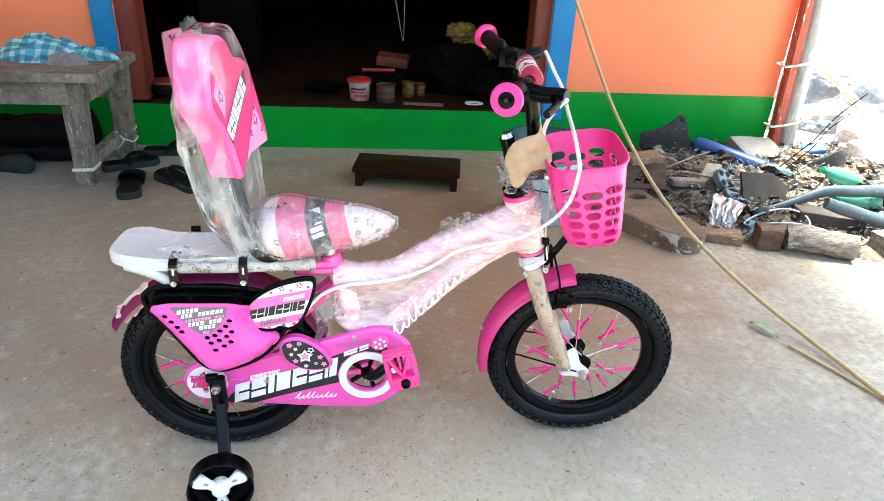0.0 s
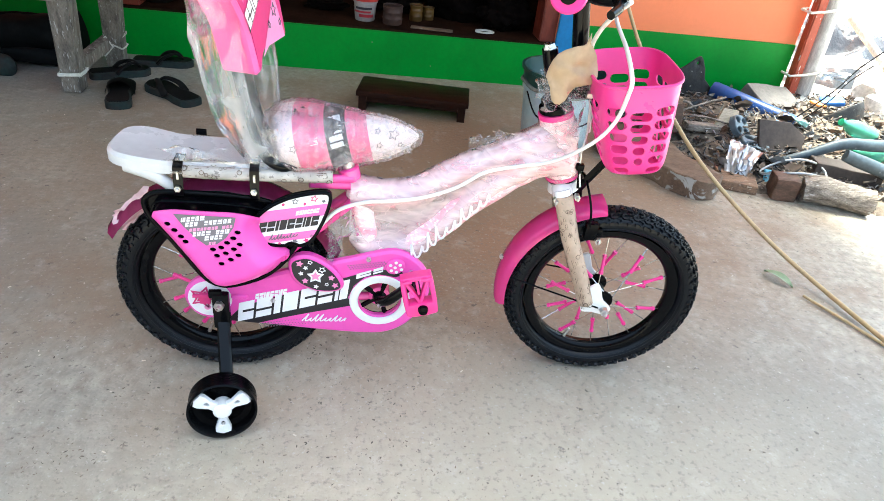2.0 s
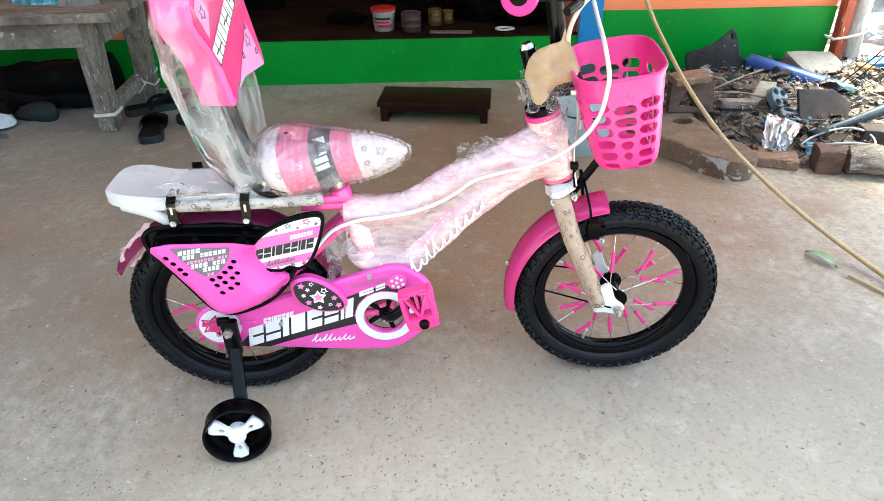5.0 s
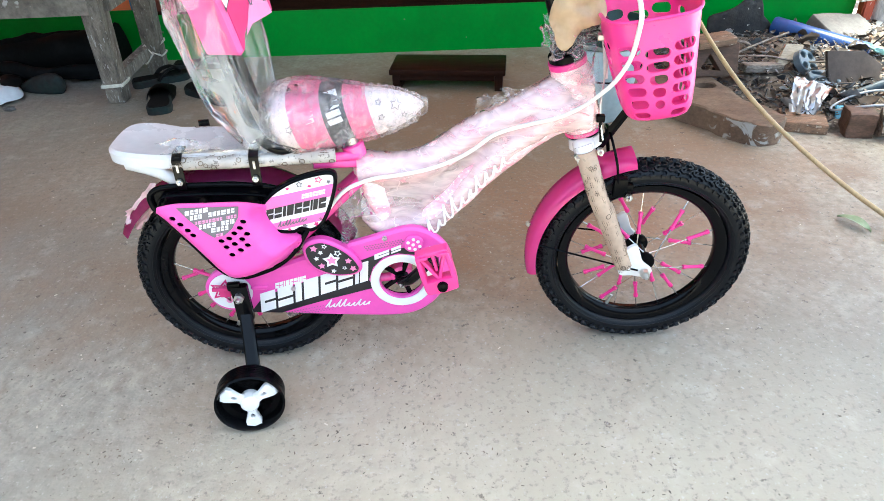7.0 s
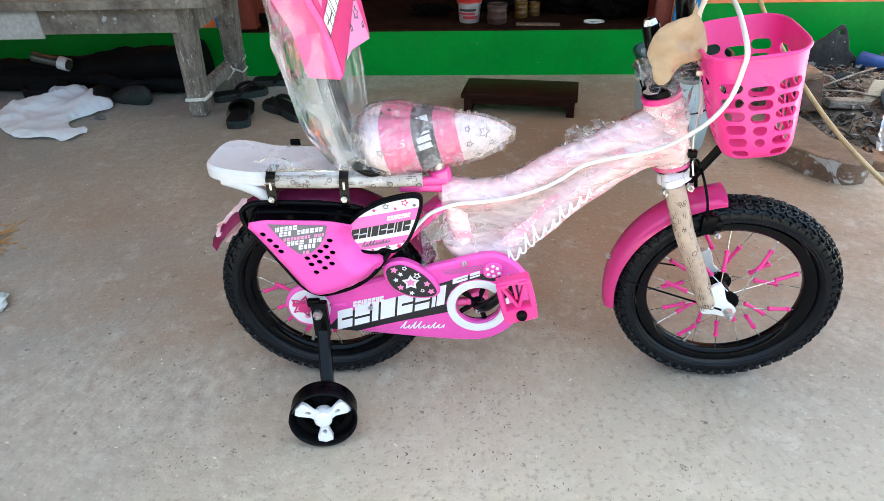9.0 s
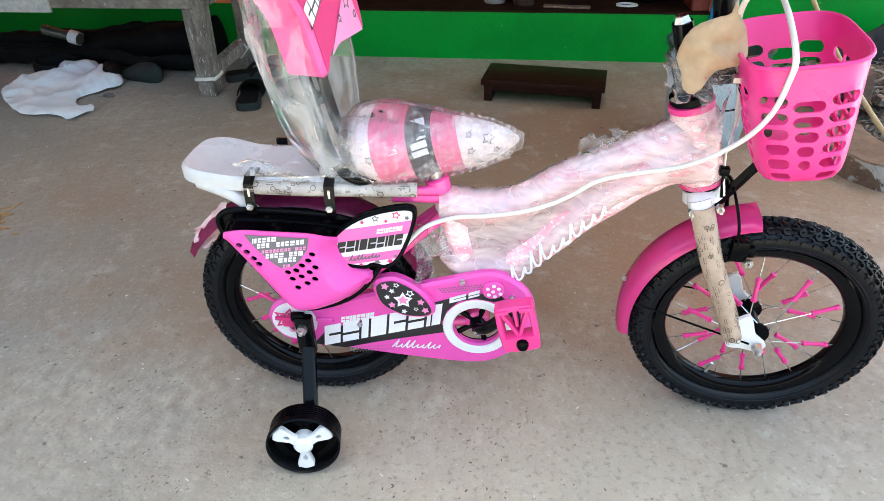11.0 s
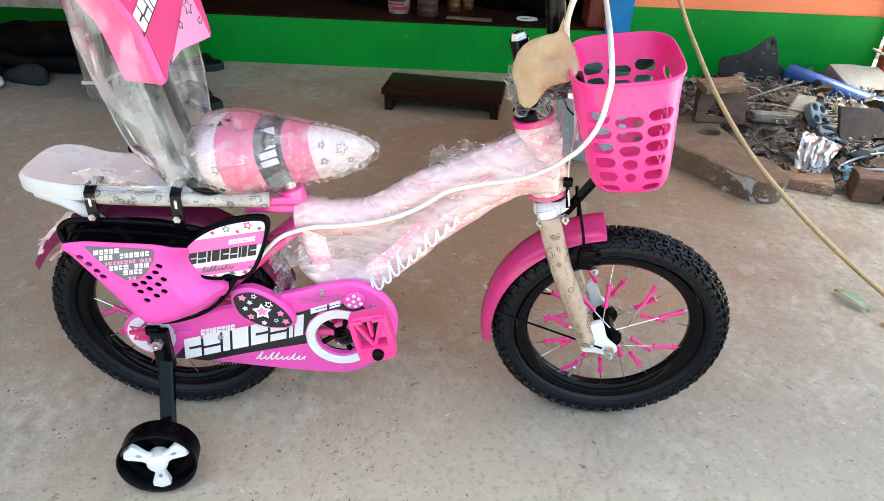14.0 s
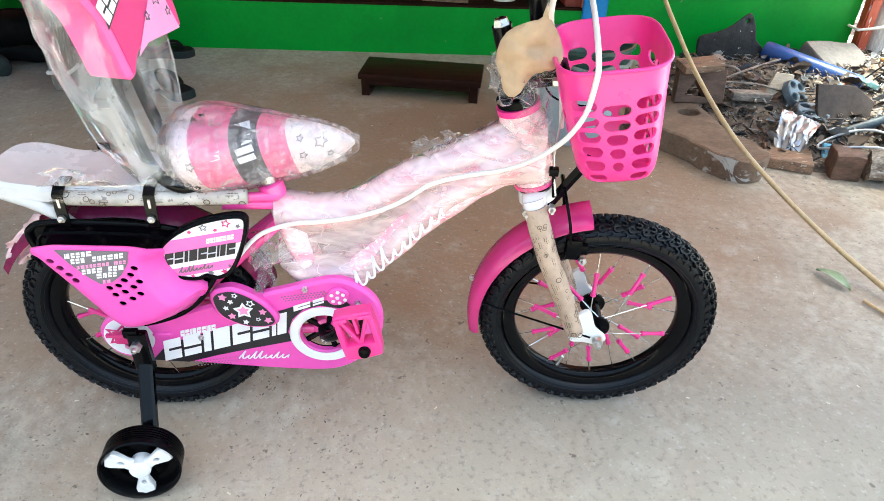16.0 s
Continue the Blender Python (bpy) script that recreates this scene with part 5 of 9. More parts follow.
def bubbles():
    """Air bubbles of the wrap: flat domes set in offset rows all over the saddle."""
    rnd = random.Random(4)
    bm = bmesh.new()
    path = smooth_path(SADDLE, 12)
    gap, run, row = 0.0102, 0.0, 0
    for (t0, w0, h0), (t1, w1, h1) in zip(path, path[1:]):
        run += math.hypot((t1 - t0) * (SX1 - SX0), w1 - w0)
        if run < gap:
            continue
        run, row = 0.0, row + 1
        t, w, h = t1, w1 + 0.0045, h1 + 0.0045
        x = SX0 + (SX1 - SX0) * t
        zc, yc = 0.517 - 0.006 * t - 0.006 * math.sin(math.pi * t), 0.018 + 0.022 * t
        n = max(3, int(math.pi * (w + h) / gap))
        slope = math.atan2(w1 - w0, (t1 - t0) * (SX1 - SX0))
        for i in range(n):
            a = 2 * math.pi * (i + 0.5 * (row % 2)) / n
            ca, sa = math.cos(a), math.sin(a)
            k = 1.0 if sa > 0 else 1.15
            c = Vector((x, yc + w * math.copysign(abs(ca) ** 0.8, ca), zc + h * k * math.copysign(abs(sa) ** 0.9, sa)))
            up = Vector((-math.sin(slope), math.cos(slope) * ca, math.cos(slope) * sa)).normalized()
            u = up.orthogonal().normalized()
            v = up.cross(u)
            r = 0.0041 * rnd.uniform(0.75, 1.1)
            rings = [[bm.verts.new(c + (u * math.cos(j * 0.7854) + v * math.sin(j * 0.7854)) * r * q + up * g) for j in range(8)] for q, g in ((1.0, -0.0012), (0.86, 0.0012), (0.5, 0.0022))]
            for a1, b1 in zip(rings, rings[1:]):
                for j in range(8):
                    bm.faces.new((a1[j], a1[(j + 1) % 8], b1[(j + 1) % 8], b1[j]))
            bm.faces.new(rings[-1])
    return bm


part("wrap_bubble", bubbles(), film_mat("bubble_film", (1.0, 0.93, 0.92), 0.95, rough=0.10, scale=60, milky=0.14, bump=0.3, dist=0.001, ior=1.30), saddle, "round air bubbles of the wrap", 180, "stuff")
bm = bmesh.new()
for k in range(7):
    torn_film(bm, (0.10 + 0.036 * k, -0.036 + 0.010 * k, 0.468 + 0.004 * k), (0.045, 0.018, 0.022), 50 + k, 8)
part("wrap_edge", bm, M_BUBBLE, saddle, "ragged lower edge of the bubble wrap", 180)


def saddle_near(x, z, grow):
    """The point of the saddle's near flank over (x, z), moved out by grow."""
    t = (x - SX0) / (SX1 - SX0)
    a, b = [(p, q) for p, q in zip(SADDLE, SADDLE[1:]) if p[0] <= t <= q[0]][0]
    f = (t - a[0]) / (b[0] - a[0])
    w, h = a[1] + (b[1] - a[1]) * f, a[2] + (b[2] - a[2]) * f
    zc, yc = 0.517 - 0.006 * t - 0.006 * math.sin(math.pi * t), 0.018 + 0.022 * t
    s = max(-0.97, min(0.97, (z - zc) / (h * (1.0 if z > zc else 1.15))))
    return (x, yc - (w + grow) * math.sqrt(1 - s * s) ** 0.8, z)


bm = bmesh.new()
for k in range(4):
    z0, z1 = 0.5535 - k * 0.0115, 0.5535 - k * 0.0115 - 0.0088
    q = []
    for fx, z in ((0.02, z0), (0.92, z0 + 0.003), (0.98, z1 + 0.003), (0.08, z1)):
        q.append(bm.verts.new(saddle_near(0.37 - 0.062 + 0.0246 * fx - 0.22 * z, z, 0.0015)))
    bm.faces.new(q)
part("saddle_print", bm, M_DECALWHITE, saddle, "white block print on the black band", None)
bm = bmesh.new()
for k in range(4):
    z0, z1 = 0.5545 - k * 0.0090, 0.5545 - k * 0.0090 - 0.0066
    bm.faces.new([bm.verts.new(saddle_near(0.245 + 0.013 * fx - 0.16 * z, z, 0.0015)) for fx, z in ((0, z0), (1, z0 + 0.002), (1.1, z1 + 0.002), (0.1, z1))])
part("saddle_print", bm, M_DECALWHITE, saddle, "small white block print on the pink band", None)
for c, sz, k in (((0.112, -0.012, 0.553), (0.055, 0.030, 0.026), 81), ((0.148, -0.010, 0.562), (0.055, 0.026, 0.022), 82), ((0.098, -0.045, 0.520), (0.030, 0.026, 0.055), 83), ((0.345, 0.030, 0.517), (0.03, 0.012, 0.022), 84)):
    bm = bmesh.new()
    torn_film(bm, c, sz, k, 9)
    part("wrap_end", bm, M_BUBBLE, saddle, "gathered end of the bubble wrap", 180)
for cx, cz, r in ((0.305, 0.522, 0.010), (0.280, 0.505, 0.006), (0.318, 0.502, 0.005), (0.276, 0.530, 0.005), (0.135, 0.515, 0.007)):
    bm = bmesh.new()
    tube(bm, [saddle_near(x, z, 0.0012) for x, z in star2(cx, cz, r, 0.3)], 0.0007, 5, closed=True)
    part("star_print", bm, M_DECALGREY, saddle, "thin dark star outline", None)

# backrest: foam pad on two bent arms, in a plastic bag
def pad_place(x, y, z):
    """Stands the pad's outline across the bicycle, leaning back a little."""
    x = 0.003 + 0.88 * x
    return (0.066 - 0.16 * (z - 0.63) + y + 0.23 * x, BY - 0.005 + x - 0.23 * y, z)


PAD = loop2([(-0.048, 0.634), (-0.038, 0.634), (-0.030, 0.640), (-0.014, 0.655), (0.02, 0.664), (0.096, 0.660), (0.112, 0.672), (0.110, 0.73), (0.104, 0.79), (0.090, 0.814), (0.056, 0.822), (0.040, 0.838), (0.030, 0.856), (0.010, 0.864), (-0.025, 0.864), (-0.048, 0.852), (-0.062, 0.832), (-0.084, 0.80), (-0.096, 0.766), (-0.078, 0.735), (-0.061, 0.708), (-0.055, 0.67), (-0.052, 0.642)], 3)
bm = bmesh.new()
plate(bm, PAD, [], -0.03, 0.026, 0.006, step=0.02, place=lambda x, y, z: pad_place(x, -y, z))
pad = part("backrest", bm, M_PAD, bike, "pink foam backrest cut like a butterfly")
bm = bmesh.new()
plate(bm, offset_loop(PAD, 0.008), [], -0.0312, -0.0303, 0, step=0.02, place=lambda x, y, z: pad_place(x, -y, z), back=False)
part("backrest_print", bm, M_PADFACE, pad, "deep pink printed face")
bm = bmesh.new()


def pf(d):
    return lambda x, y, z: pad_place(x, 0.0312 + d, z)


slanted_row(bm, (-0.056, 0.703), (0.058, 0.771), 0.026, (1, 1, 1.4, 1, 0.9, 1, 1), 0, 0.1, place=pf(0.0016))
part("lettering_strip", bm, M_DECALWHITE, pad, "", None)
bm = bmesh.new()
for quad in ([(-0.059, 0.698), (0.062, 0.770), (0.070, 0.803), (-0.052, 0.731)],):
    bm.faces.new([bm.verts.new(pf(0.0008)(x, 0, z)) for x, z in quad])
part("print_stripe", bm, M_DECALBLACK, pad, "", None)
bm = bmesh.new()
bm.faces.new([bm.verts.new(pf(0.0008)(x, 0, z)) for x, z in ((-0.020, 0.656), (0.012, 0.666), (0.098, 0.664), (0.076, 0.738))])
bm.faces.new([bm.verts.new(pf(0.0008)(x, 0, z)) for x, z in ((-0.060, 0.742), (-0.036, 0.775), (-0.050, 0.812), (-0.078, 0.785))])
part("print_patch", bm, M_DECALPINK, pad, "", None)
for cx, cz, r in ((0.062, 0.712, 0.011), (0.030, 0.695, 0.006), (0.082, 0.690, 0.006), (0.070, 0.732, 0.004), (-0.056, 0.778, 0.010)):
    bm = bmesh.new()
    tube(bm, [pf(0.0012)(x, 0, z) for x, z in star2(cx, cz, r, 0.2)], 0.0008, 5, closed=True)
    part("star_print", bm, M_DECALGREY, pad, "thin dark star outline", None)
for s, out in ((-0.035, -0.012), (0.035, 0.0)):
    bm = bmesh.new()
    tube(bm, smooth_path([(0.038, BY + s, 0.70), (0.050, BY + s, 0.63), (0.060, BY + s, 0.576), (0.071, BY + s + out * 0.5, 0.530), (0.089, BY + s + out, 0.494), (0.116, BY + s + out, 0.477), (0.15, BY + s * 0.7, 0.472)], 6), 0.0088, 12, flat=0.85)
    part("backrest_arm", bm, M_BLACKGLOSS, bike, "black bent steel arm")


def bag():
    """A loose bag round the pad, narrowing towards the foot of the arms."""
    bm = bmesh.new()
    n = 48
    #        z      near    far    back    front
    rows = [(0.875, -0.045, 0.045, -0.016, 0.018), (0.869, -0.078, 0.074, -0.036, 0.038), (0.83, -0.092, 0.102, -0.036, 0.041), (0.77, -0.104, 0.117, -0.036, 0.042), (0.72, -0.094, 0.118, -0.035, 0.043), (0.67, -0.080, 0.117, -0.037, 0.048), (0.62, -0.080, 0.108, -0.036, 0.048), (0.57, -0.068, 0.092, -0.036, 0.046), (0.52, -0.058, 0.074, -0.030, 0.050), (0.483, -0.050, 0.055, -0.012, 0.080)]
    fine = []
    for a, b in zip(rows, rows[1:]):
        for k in range(6):
            fine.append(tuple(p + (q - p) * k / 6 for p, q in zip(a, b)))
    fine.append(rows[-1])
    rings = []
    for z, u0, u1, y0, y1 in fine:
        ring = []
        for j in range(n):
            a = 2 * math.pi * j / n
            ca, sa = math.cos(a), math.sin(a)
            k = 1.0 + 0.06 * noise.noise(Vector((a * 2.2, z * 9, 1.3))) + 0.07 * abs(noise.noise(Vector((ca * 3 + 5, sa * 3, z * 14))))
            u = (u0 + u1) / 2 + (u1 - u0) / 2 * k * math.copysign(abs(ca) ** 0.6, ca)
            y = (y0 + y1) / 2 + (y1 - y0) / 2 * (k + 0.10 * noise.noise(Vector((ca * 7, sa * 7, z * 22)))) * math.copysign(abs(sa) ** 0.6, sa)
            px, py, pz = pad_place(u, y, z + 0.004 * math.sin(5 * a))
            ring.append(bm.verts.new((px - 0.030 * min(1, max(0, (0.79 - z) / 0.10)) * (1 if z > 0.53 else 0.8), py, pz)))
        rings.append(ring)
    for a, b in zip(rings, rings[1:]):
        for j in range(n):
            bm.faces.new((a[j], a[(j + 1) % n], b[(j + 1) % n], b[j]))
    bm.faces.new(rings[0])
    return bm


part("plastic_bag", bag(), M_BAG, pad, "clear crumpled plastic bag over the backrest", 180)
bm = bmesh.new()
torn_film(bm, (0.02, -0.045, 0.486), (0.17, 0.03, 0.035), 21)
part("bag_end", bm, M_BAG, pad, "loose end of the bag on the rack", 180)

# training wheel
TW = (0.012, -0.178, 0.0625)
q = Matrix.Translation(TW) @ Matrix.Rotation(radians(84), 4, "X") @ Matrix.Rotation(radians(8), 4, "Y")
bm = bmesh.new()
prof = [(0.040, -0.006), (0.056, -0.006)]
for k in range(6):
    h = -0.005 + k * 0.0048
    prof += [(0.060, h), (0.060, h + 0.0026), (0.0555, h + 0.003), (0.0555, h + 0.0046)]
prof += [(0.061, 0.024), (0.061, 0.032), (0.058, 0.034), (0.055, 0.030), (0.052, 0.012), (0.040, 0.010)]
lathe(bm, prof, 56, q, closed=True)
tw = part("training_wheel", bm, M_BLACK, bike, "black ribbed training wheel with a white three-spoked centre", smooth=35)
bm = bmesh.new()
plate(bm, loop2([(0.012 * math.cos(a), 0.012 * math.sin(a)) for a in (0, 1, 2, 3, 4, 5, 6)], 3), [], 0, 0.012, 0.002, place=lambda x, y, z: q @ Vector((x, z, 0.03 - y)))
for k in range(3):
    a0 = radians(90 + 120 * k) + math.pi
    ca, sa = math.cos(a0), math.sin(a0)
    arm = [(0.0, -0.011), (0.022, -0.0075), (0.042, -0.014), (0.050, -0.013), (0.0545, 0.0), (0.050, 0.013), (0.042, 0.014), (0.022, 0.0075), (0.0, 0.011)]
    hole = circle2(0.030, 0.0, 0.005, 12, 0.0035)
    rot = lambda p: (p[0] * ca - p[1] * sa, p[0] * sa + p[1] * ca)
    plate(bm, [rot(p) for p in arm], [[rot(p) for p in hole]], 0, 0.010, 0.0015, place=lambda x, y, z: q @ Vector((x, z, 0.0285 - y)))
part("wheel_star", bm, M_WHITE, tw, "white three-spoked plastic centre")
bm = bmesh.new()
lathe(bm, [(0.0, 0.036), (0.012, 0.035), (0.016, 0.031), (0.017, 0.0)], 24, q)
part("wheel_cap", bm, M_WHITE, tw)
bm = bmesh.new()
lathe(bm, [(0.056, 0.009), (0.0, 0.009)], 40, q)
part("wheel_disc", bm, M_BLACK, tw)
bm = bmesh.new()
for a, b, w in (((-0.001, -0.064, 0.222), (0.001, -0.070, 0.150), 0.030), ((0.002, -0.070, 0.160), (0.016, -0.150, 0.072), 0.024)):
    a, b = Vector(a), Vector(b)
    d = b - a
    rings = []
    for p in (a, b):
        u = Vector((1, 0, 0))
        v = d.normalized().cross(u)
        rings.append([bm.verts.new(p + u * sx * w / 2 + v * sy * 0.008) for sx, sy in ((-1, -0.6), (-0.7, -1), (0.7, -1), (1, -0.6), (1, 0.6), (0.7, 1), (-0.7, 1), (-1, 0.6))])
    for i in range(8):
        bm.faces.new((rings[0][i], rings[0][(i + 1) % 8], rings[1][(i + 1) % 8], rings[1][i]))
    bm.faces.new(rings[0])
    bm.faces.new(rings[1])
part("stabiliser_arm", bm, M_BLACKGLOSS, bike, "glossy black stabiliser arm")
bm = bmesh.new()
box(bm, (-0.010, -0.064, 0.221), (0.024, 0.012, 0.016), bevel=0.004)
part("arm_bracket", bm, M_BLACK, bike, "black bracket plate")
bm = bmesh.new()
bolt(bm, (-0.002, -0.076, 0.2025), 0.0095, 0.010)
part("rear_axle_nut", bm, M_STEEL, bike, "silver rear axle nut")
bm = bmesh.new()
box(bm, (-0.030, -0.058, 0.206), (0.02, 0.008, 0.022), bevel=0.002)
box(bm, (-0.036, -0.062, 0.214), (0.03, 0.006, 0.006), bevel=0.001)
part("chain_tensioner", bm, M_PADFACE, bike, "pink chain adjuster")

# fork, front mudguard and brake
def steer(bm):
    bm.transform(STEER)
    return bm


bm = bmesh.new()
tube(bm, [on_axis(0.457), on_axis(0.44)], [0.027, 0.03], 24)
for s in (-1, 1):
    tube(bm, smooth_path([on_axis(0.452), (0.626, BY + s * 0.024, 0.444), (0.630, BY + s * 0.046, 0.428)], 4), [0.022, 0.0165], 16)
part("fork_crown", steer(bm), M_FORKWHITE, bike, "white fork crown")
for s in (-1, 1):
    bm = bmesh.new()
    tube(bm, [(0.622, BY + s * 0.034, 0.452), (0.632, BY + s * 0.046, 0.425), (0.655, BY + s * 0.05, 0.36), (0.70, BY + s * 0.052, 0.26), (0.722, BY + s * 0.054, 0.205)], [0.0155, 0.0158, 0.0152, 0.014, 0.013], 18)
    part("fork_leg", steer(bm), M_FORKWHITE, bike, "white fork leg")
    bm = bmesh.new()
    tube(bm, [(0.626, BY + s * 0.040, 0.444), (0.634, BY + s * 0.047, 0.420), (0.655, BY + s * 0.05, 0.36), (0.70, BY + s * 0.052, 0.26), (0.719, BY + s * 0.054, 0.212)], [0.0170, 0.0172, 0.0172, 0.0168, 0.0155], 18)
    rough_up(bm, 0.0016, 70, s)
    fpaper = part("fork_paper", steer(bm), M_KRAFT, bike, "printed kraft paper taped round the fork leg", 60)
    bm = bmesh.new()
    paper_marks(bm, [(0.632, BY + s * 0.048, 0.425), (0.655, BY + s * 0.05, 0.36), (0.70, BY + s * 0.052, 0.26), (0.719, BY + s * 0.054, 0.212)], 0.0180, 0.0164, 170, 5 + s)
    part("paper_print", steer(bm), M_PAPERPRINT, fpaper, "brown bars and rings printed on the paper", None, "stuff")
    bm = bmesh.new()
    plate(bm, loop2([(0.708, 0.235), (0.735, 0.262), (0.752, 0.225), (0.772, 0.205), (0.760, 0.190), (0.735, 0.193), (0.712, 0.196)], 4), [], BY + s * 0.056 - 0.004, BY + s * 0.056 + 0.004, 0.001)
    part("dropout", steer(bm), M_FORKWHITE, bike, "white fork end")
    bm = bmesh.new()
    bolt(bm, (0.757, BY + s * 0.068, 0.204), 0.009, 0.011)
    part("front_axle_nut", steer(bm), M_STEEL, bike, "silver front axle nut")
    bm = bmesh.new()
    tube(bm, [(0.745, BY + s * 0.062, 0.207), (0.56, BY + s * 0.036, 0.245)], 0.0018, 6)
    part("mudguard_stay", steer(bm), M_BLACK, bike, "thin black mudguard stay")
bm = bmesh.new()
rows = []
for i in range(31):
    a = radians(101 + i * 2.95)
    n2 = Vector((math.cos(a), math.sin(a)))
    rr = 0.2175
    rows.append([bm.verts.new((0.760 + n2.x * (rr + h), BY + w, 0.2065 + n2.y * (rr + h))) for w, h in ((-0.034, -0.014), (-0.032, -0.004), (-0.024, 0.003), (0, 0.006), (0.024, 0.003), (0.032, -0.004), (0.034, -0.014))])
for a, b in zip(rows, rows[1:]):
    for k in range(6):
        bm.faces.new((a[k], a[k + 1], b[k + 1], b[k]))
bmesh.ops.solidify(bm, geom=list(bm.faces), thickness=0.0025)
part("front_mudguard", steer(bm), M_PAINT, bike, "glossy pink front mudguard", 60)
bm = bmesh.new()
bolt(bm, (0.541, BY, 0.27), 0.005, 0.006)
part("mudguard_rivet", steer(bm), M_STEEL, bike)
bm = bmesh.new()
tube(bm, smooth_path([(0.668, BY - 0.005, 0.47), (0.672, BY - 0.04, 0.455), (0.680, BY - 0.055, 0.425), (0.688, BY - 0.05, 0.385), (0.70, BY - 0.045, 0.372)], 5), 0.0023, 10)
tube(bm, smooth_path([(0.668, BY - 0.005, 0.47), (0.672, BY + 0.04, 0.455), (0.680, BY + 0.055, 0.425), (0.688, BY + 0.05, 0.385), (0.70, BY + 0.045, 0.372)], 5), 0.0035, 10)
part("brake_caliper", steer(bm), M_BLACK, bike, "black caliper brake")
for s in (-1, 1):
    bm = bmesh.new()
    box(bm, (0.700, BY + s * 0.040, 0.374), (0.032, 0.014, 0.016), bevel=0.003)
    box(bm, (0.692, BY + s * 0.045, 0.378), (0.024, 0.016, 0.036), bevel=0.003)
    part("brake_shoe", steer(bm), M_BLACK, bike, "black brake shoe")
    bm = bmesh.new()
    bolt(bm, (0.707, BY + s * 0.058, 0.364), 0.0065, 0.007)
    part("brake_nut", steer(bm), M_STEEL, bike)
bm = bmesh.new()
bolt(bm, (0.613, BY - 0.045, 0.437), 0.006, 0.008)
part("crown_bolt", steer(bm), M_STEEL, bike, "silver crown bolt")
bm = bmesh.new()
bolt(bm, (0.65, BY - 0.045, 0.447), 0.006, 0.010)
part("crown_bolt", steer(bm), M_STEEL, bike, "silver crown bolt")
bm = bmesh.new()
tube(bm, [(0.655, BY - 0.03, 0.46), (0.649, BY - 0.02, 0.49), (0.646, BY - 0.015, 0.52), (0.648, BY - 0.02, 0.60)], 0.0016, 6)
part("brake_wire", steer(bm), M_STEEL, bike)
bm = bmesh.new()
box(bm, (0.648, BY - 0.022, 0.497), (0.014, 0.012, 0.012), bevel=0.002)
tube(bm, [(0.649, BY - 0.02, 0.49), (0.653, BY - 0.025, 0.455)], 0.003, 6)
part("cable_clip", steer(bm), M_BLACK, bike)

# stem, handlebar, grips and levers
bm = bmesh.new()
tube(bm, [on_axis(0.60), on_axis(0.66), on_axis(0.698)], [0.0135, 0.0135, 0.0135], 20)
part("stem", steer(bm), M_BLACKGLOSS, bike, "black stem quill")
bm = bmesh.new()
tube(bm, [on_axis(0.698), on_axis(0.706)], [0.012, 0.009], 6)
part("stem_bolt", steer(bm), M_STEEL, bike, "silver stem bolt")
bm = bmesh.new()
tube(bm, [on_axis(0.655), Vector((0.612, BY, 0.662))], 0.013, 14)
part("bar_clamp", steer(bm), M_BLACK, bike, "black stem arm")
bm = bmesh.new()
tube(bm, [(0.618, BY, 0.640), (0.612, BY, 0.665), (0.594, BY, 0.76), (0.583, BY, 0.822)], [0.015, 0.0145, 0.0135, 0.0135], 18)
part("stem_riser", steer(bm), M_BLACKGLOSS, bike, "tall black stem riser")
BAR = smooth_path([(0.522, BY - 0.228, 0.832), (0.535, BY - 0.18, 0.826), (0.554, BY - 0.11, 0.816), (0.577, BY - 0.05, 0.817), (0.583, BY, 0.823), (0.577, BY + 0.05, 0.817), (0.554, BY + 0.11, 0.816), (0.535, BY + 0.18, 0.826), (0.522, BY + 0.228, 0.832)], 5)
bm = bmesh.new()
tube(bm, BAR, 0.0105, 14)
part("handlebar", steer(bm), M_BLACKGLOSS, bike, "black swept handlebar")
bm = bmesh.new()
tube(bm, [(0.581, BY - 0.058, 0.819), (0.581, BY - 0.054, 0.819), (0.581, BY + 0.054, 0.819), (0.581, BY + 0.058, 0.819)], [0.0155, 0.018, 0.018, 0.0155], 22)
cpad = part("handlebar_pad", steer(bm), mat("dark_red_pad", (0.42, 0.02, 0.07), 0.35, other=(0.32, 0.015, 0.05), scale=14, fine=0.05, bump=0.1), bike, "deep pink handlebar pad with white marks")
bm = bmesh.new()
for y0, y1, a0, a1 in ((-0.032, -0.022, 60, 175), (-0.016, 0.010, 60, 110), (-0.016, 0.010, 130, 175), (-0.006, 0.010, 110, 130), (0.026, 0.032, 40, 190)):
    prev = None
    for k in range(7):
        a = radians(a0 + (a1 - a0) * k / 6)
        row = [bm.verts.new((0.581 + 0.0187 * math.cos(a), BY + y, 0.819 + 0.0187 * math.sin(a))) for y in (y0, y1)]
        if prev:
            bm.faces.new((prev[0], prev[1], row[1], row[0]))
        prev = row
part("pad_mark", steer(bm), M_DECALWHITE, cpad, "white marks", None)
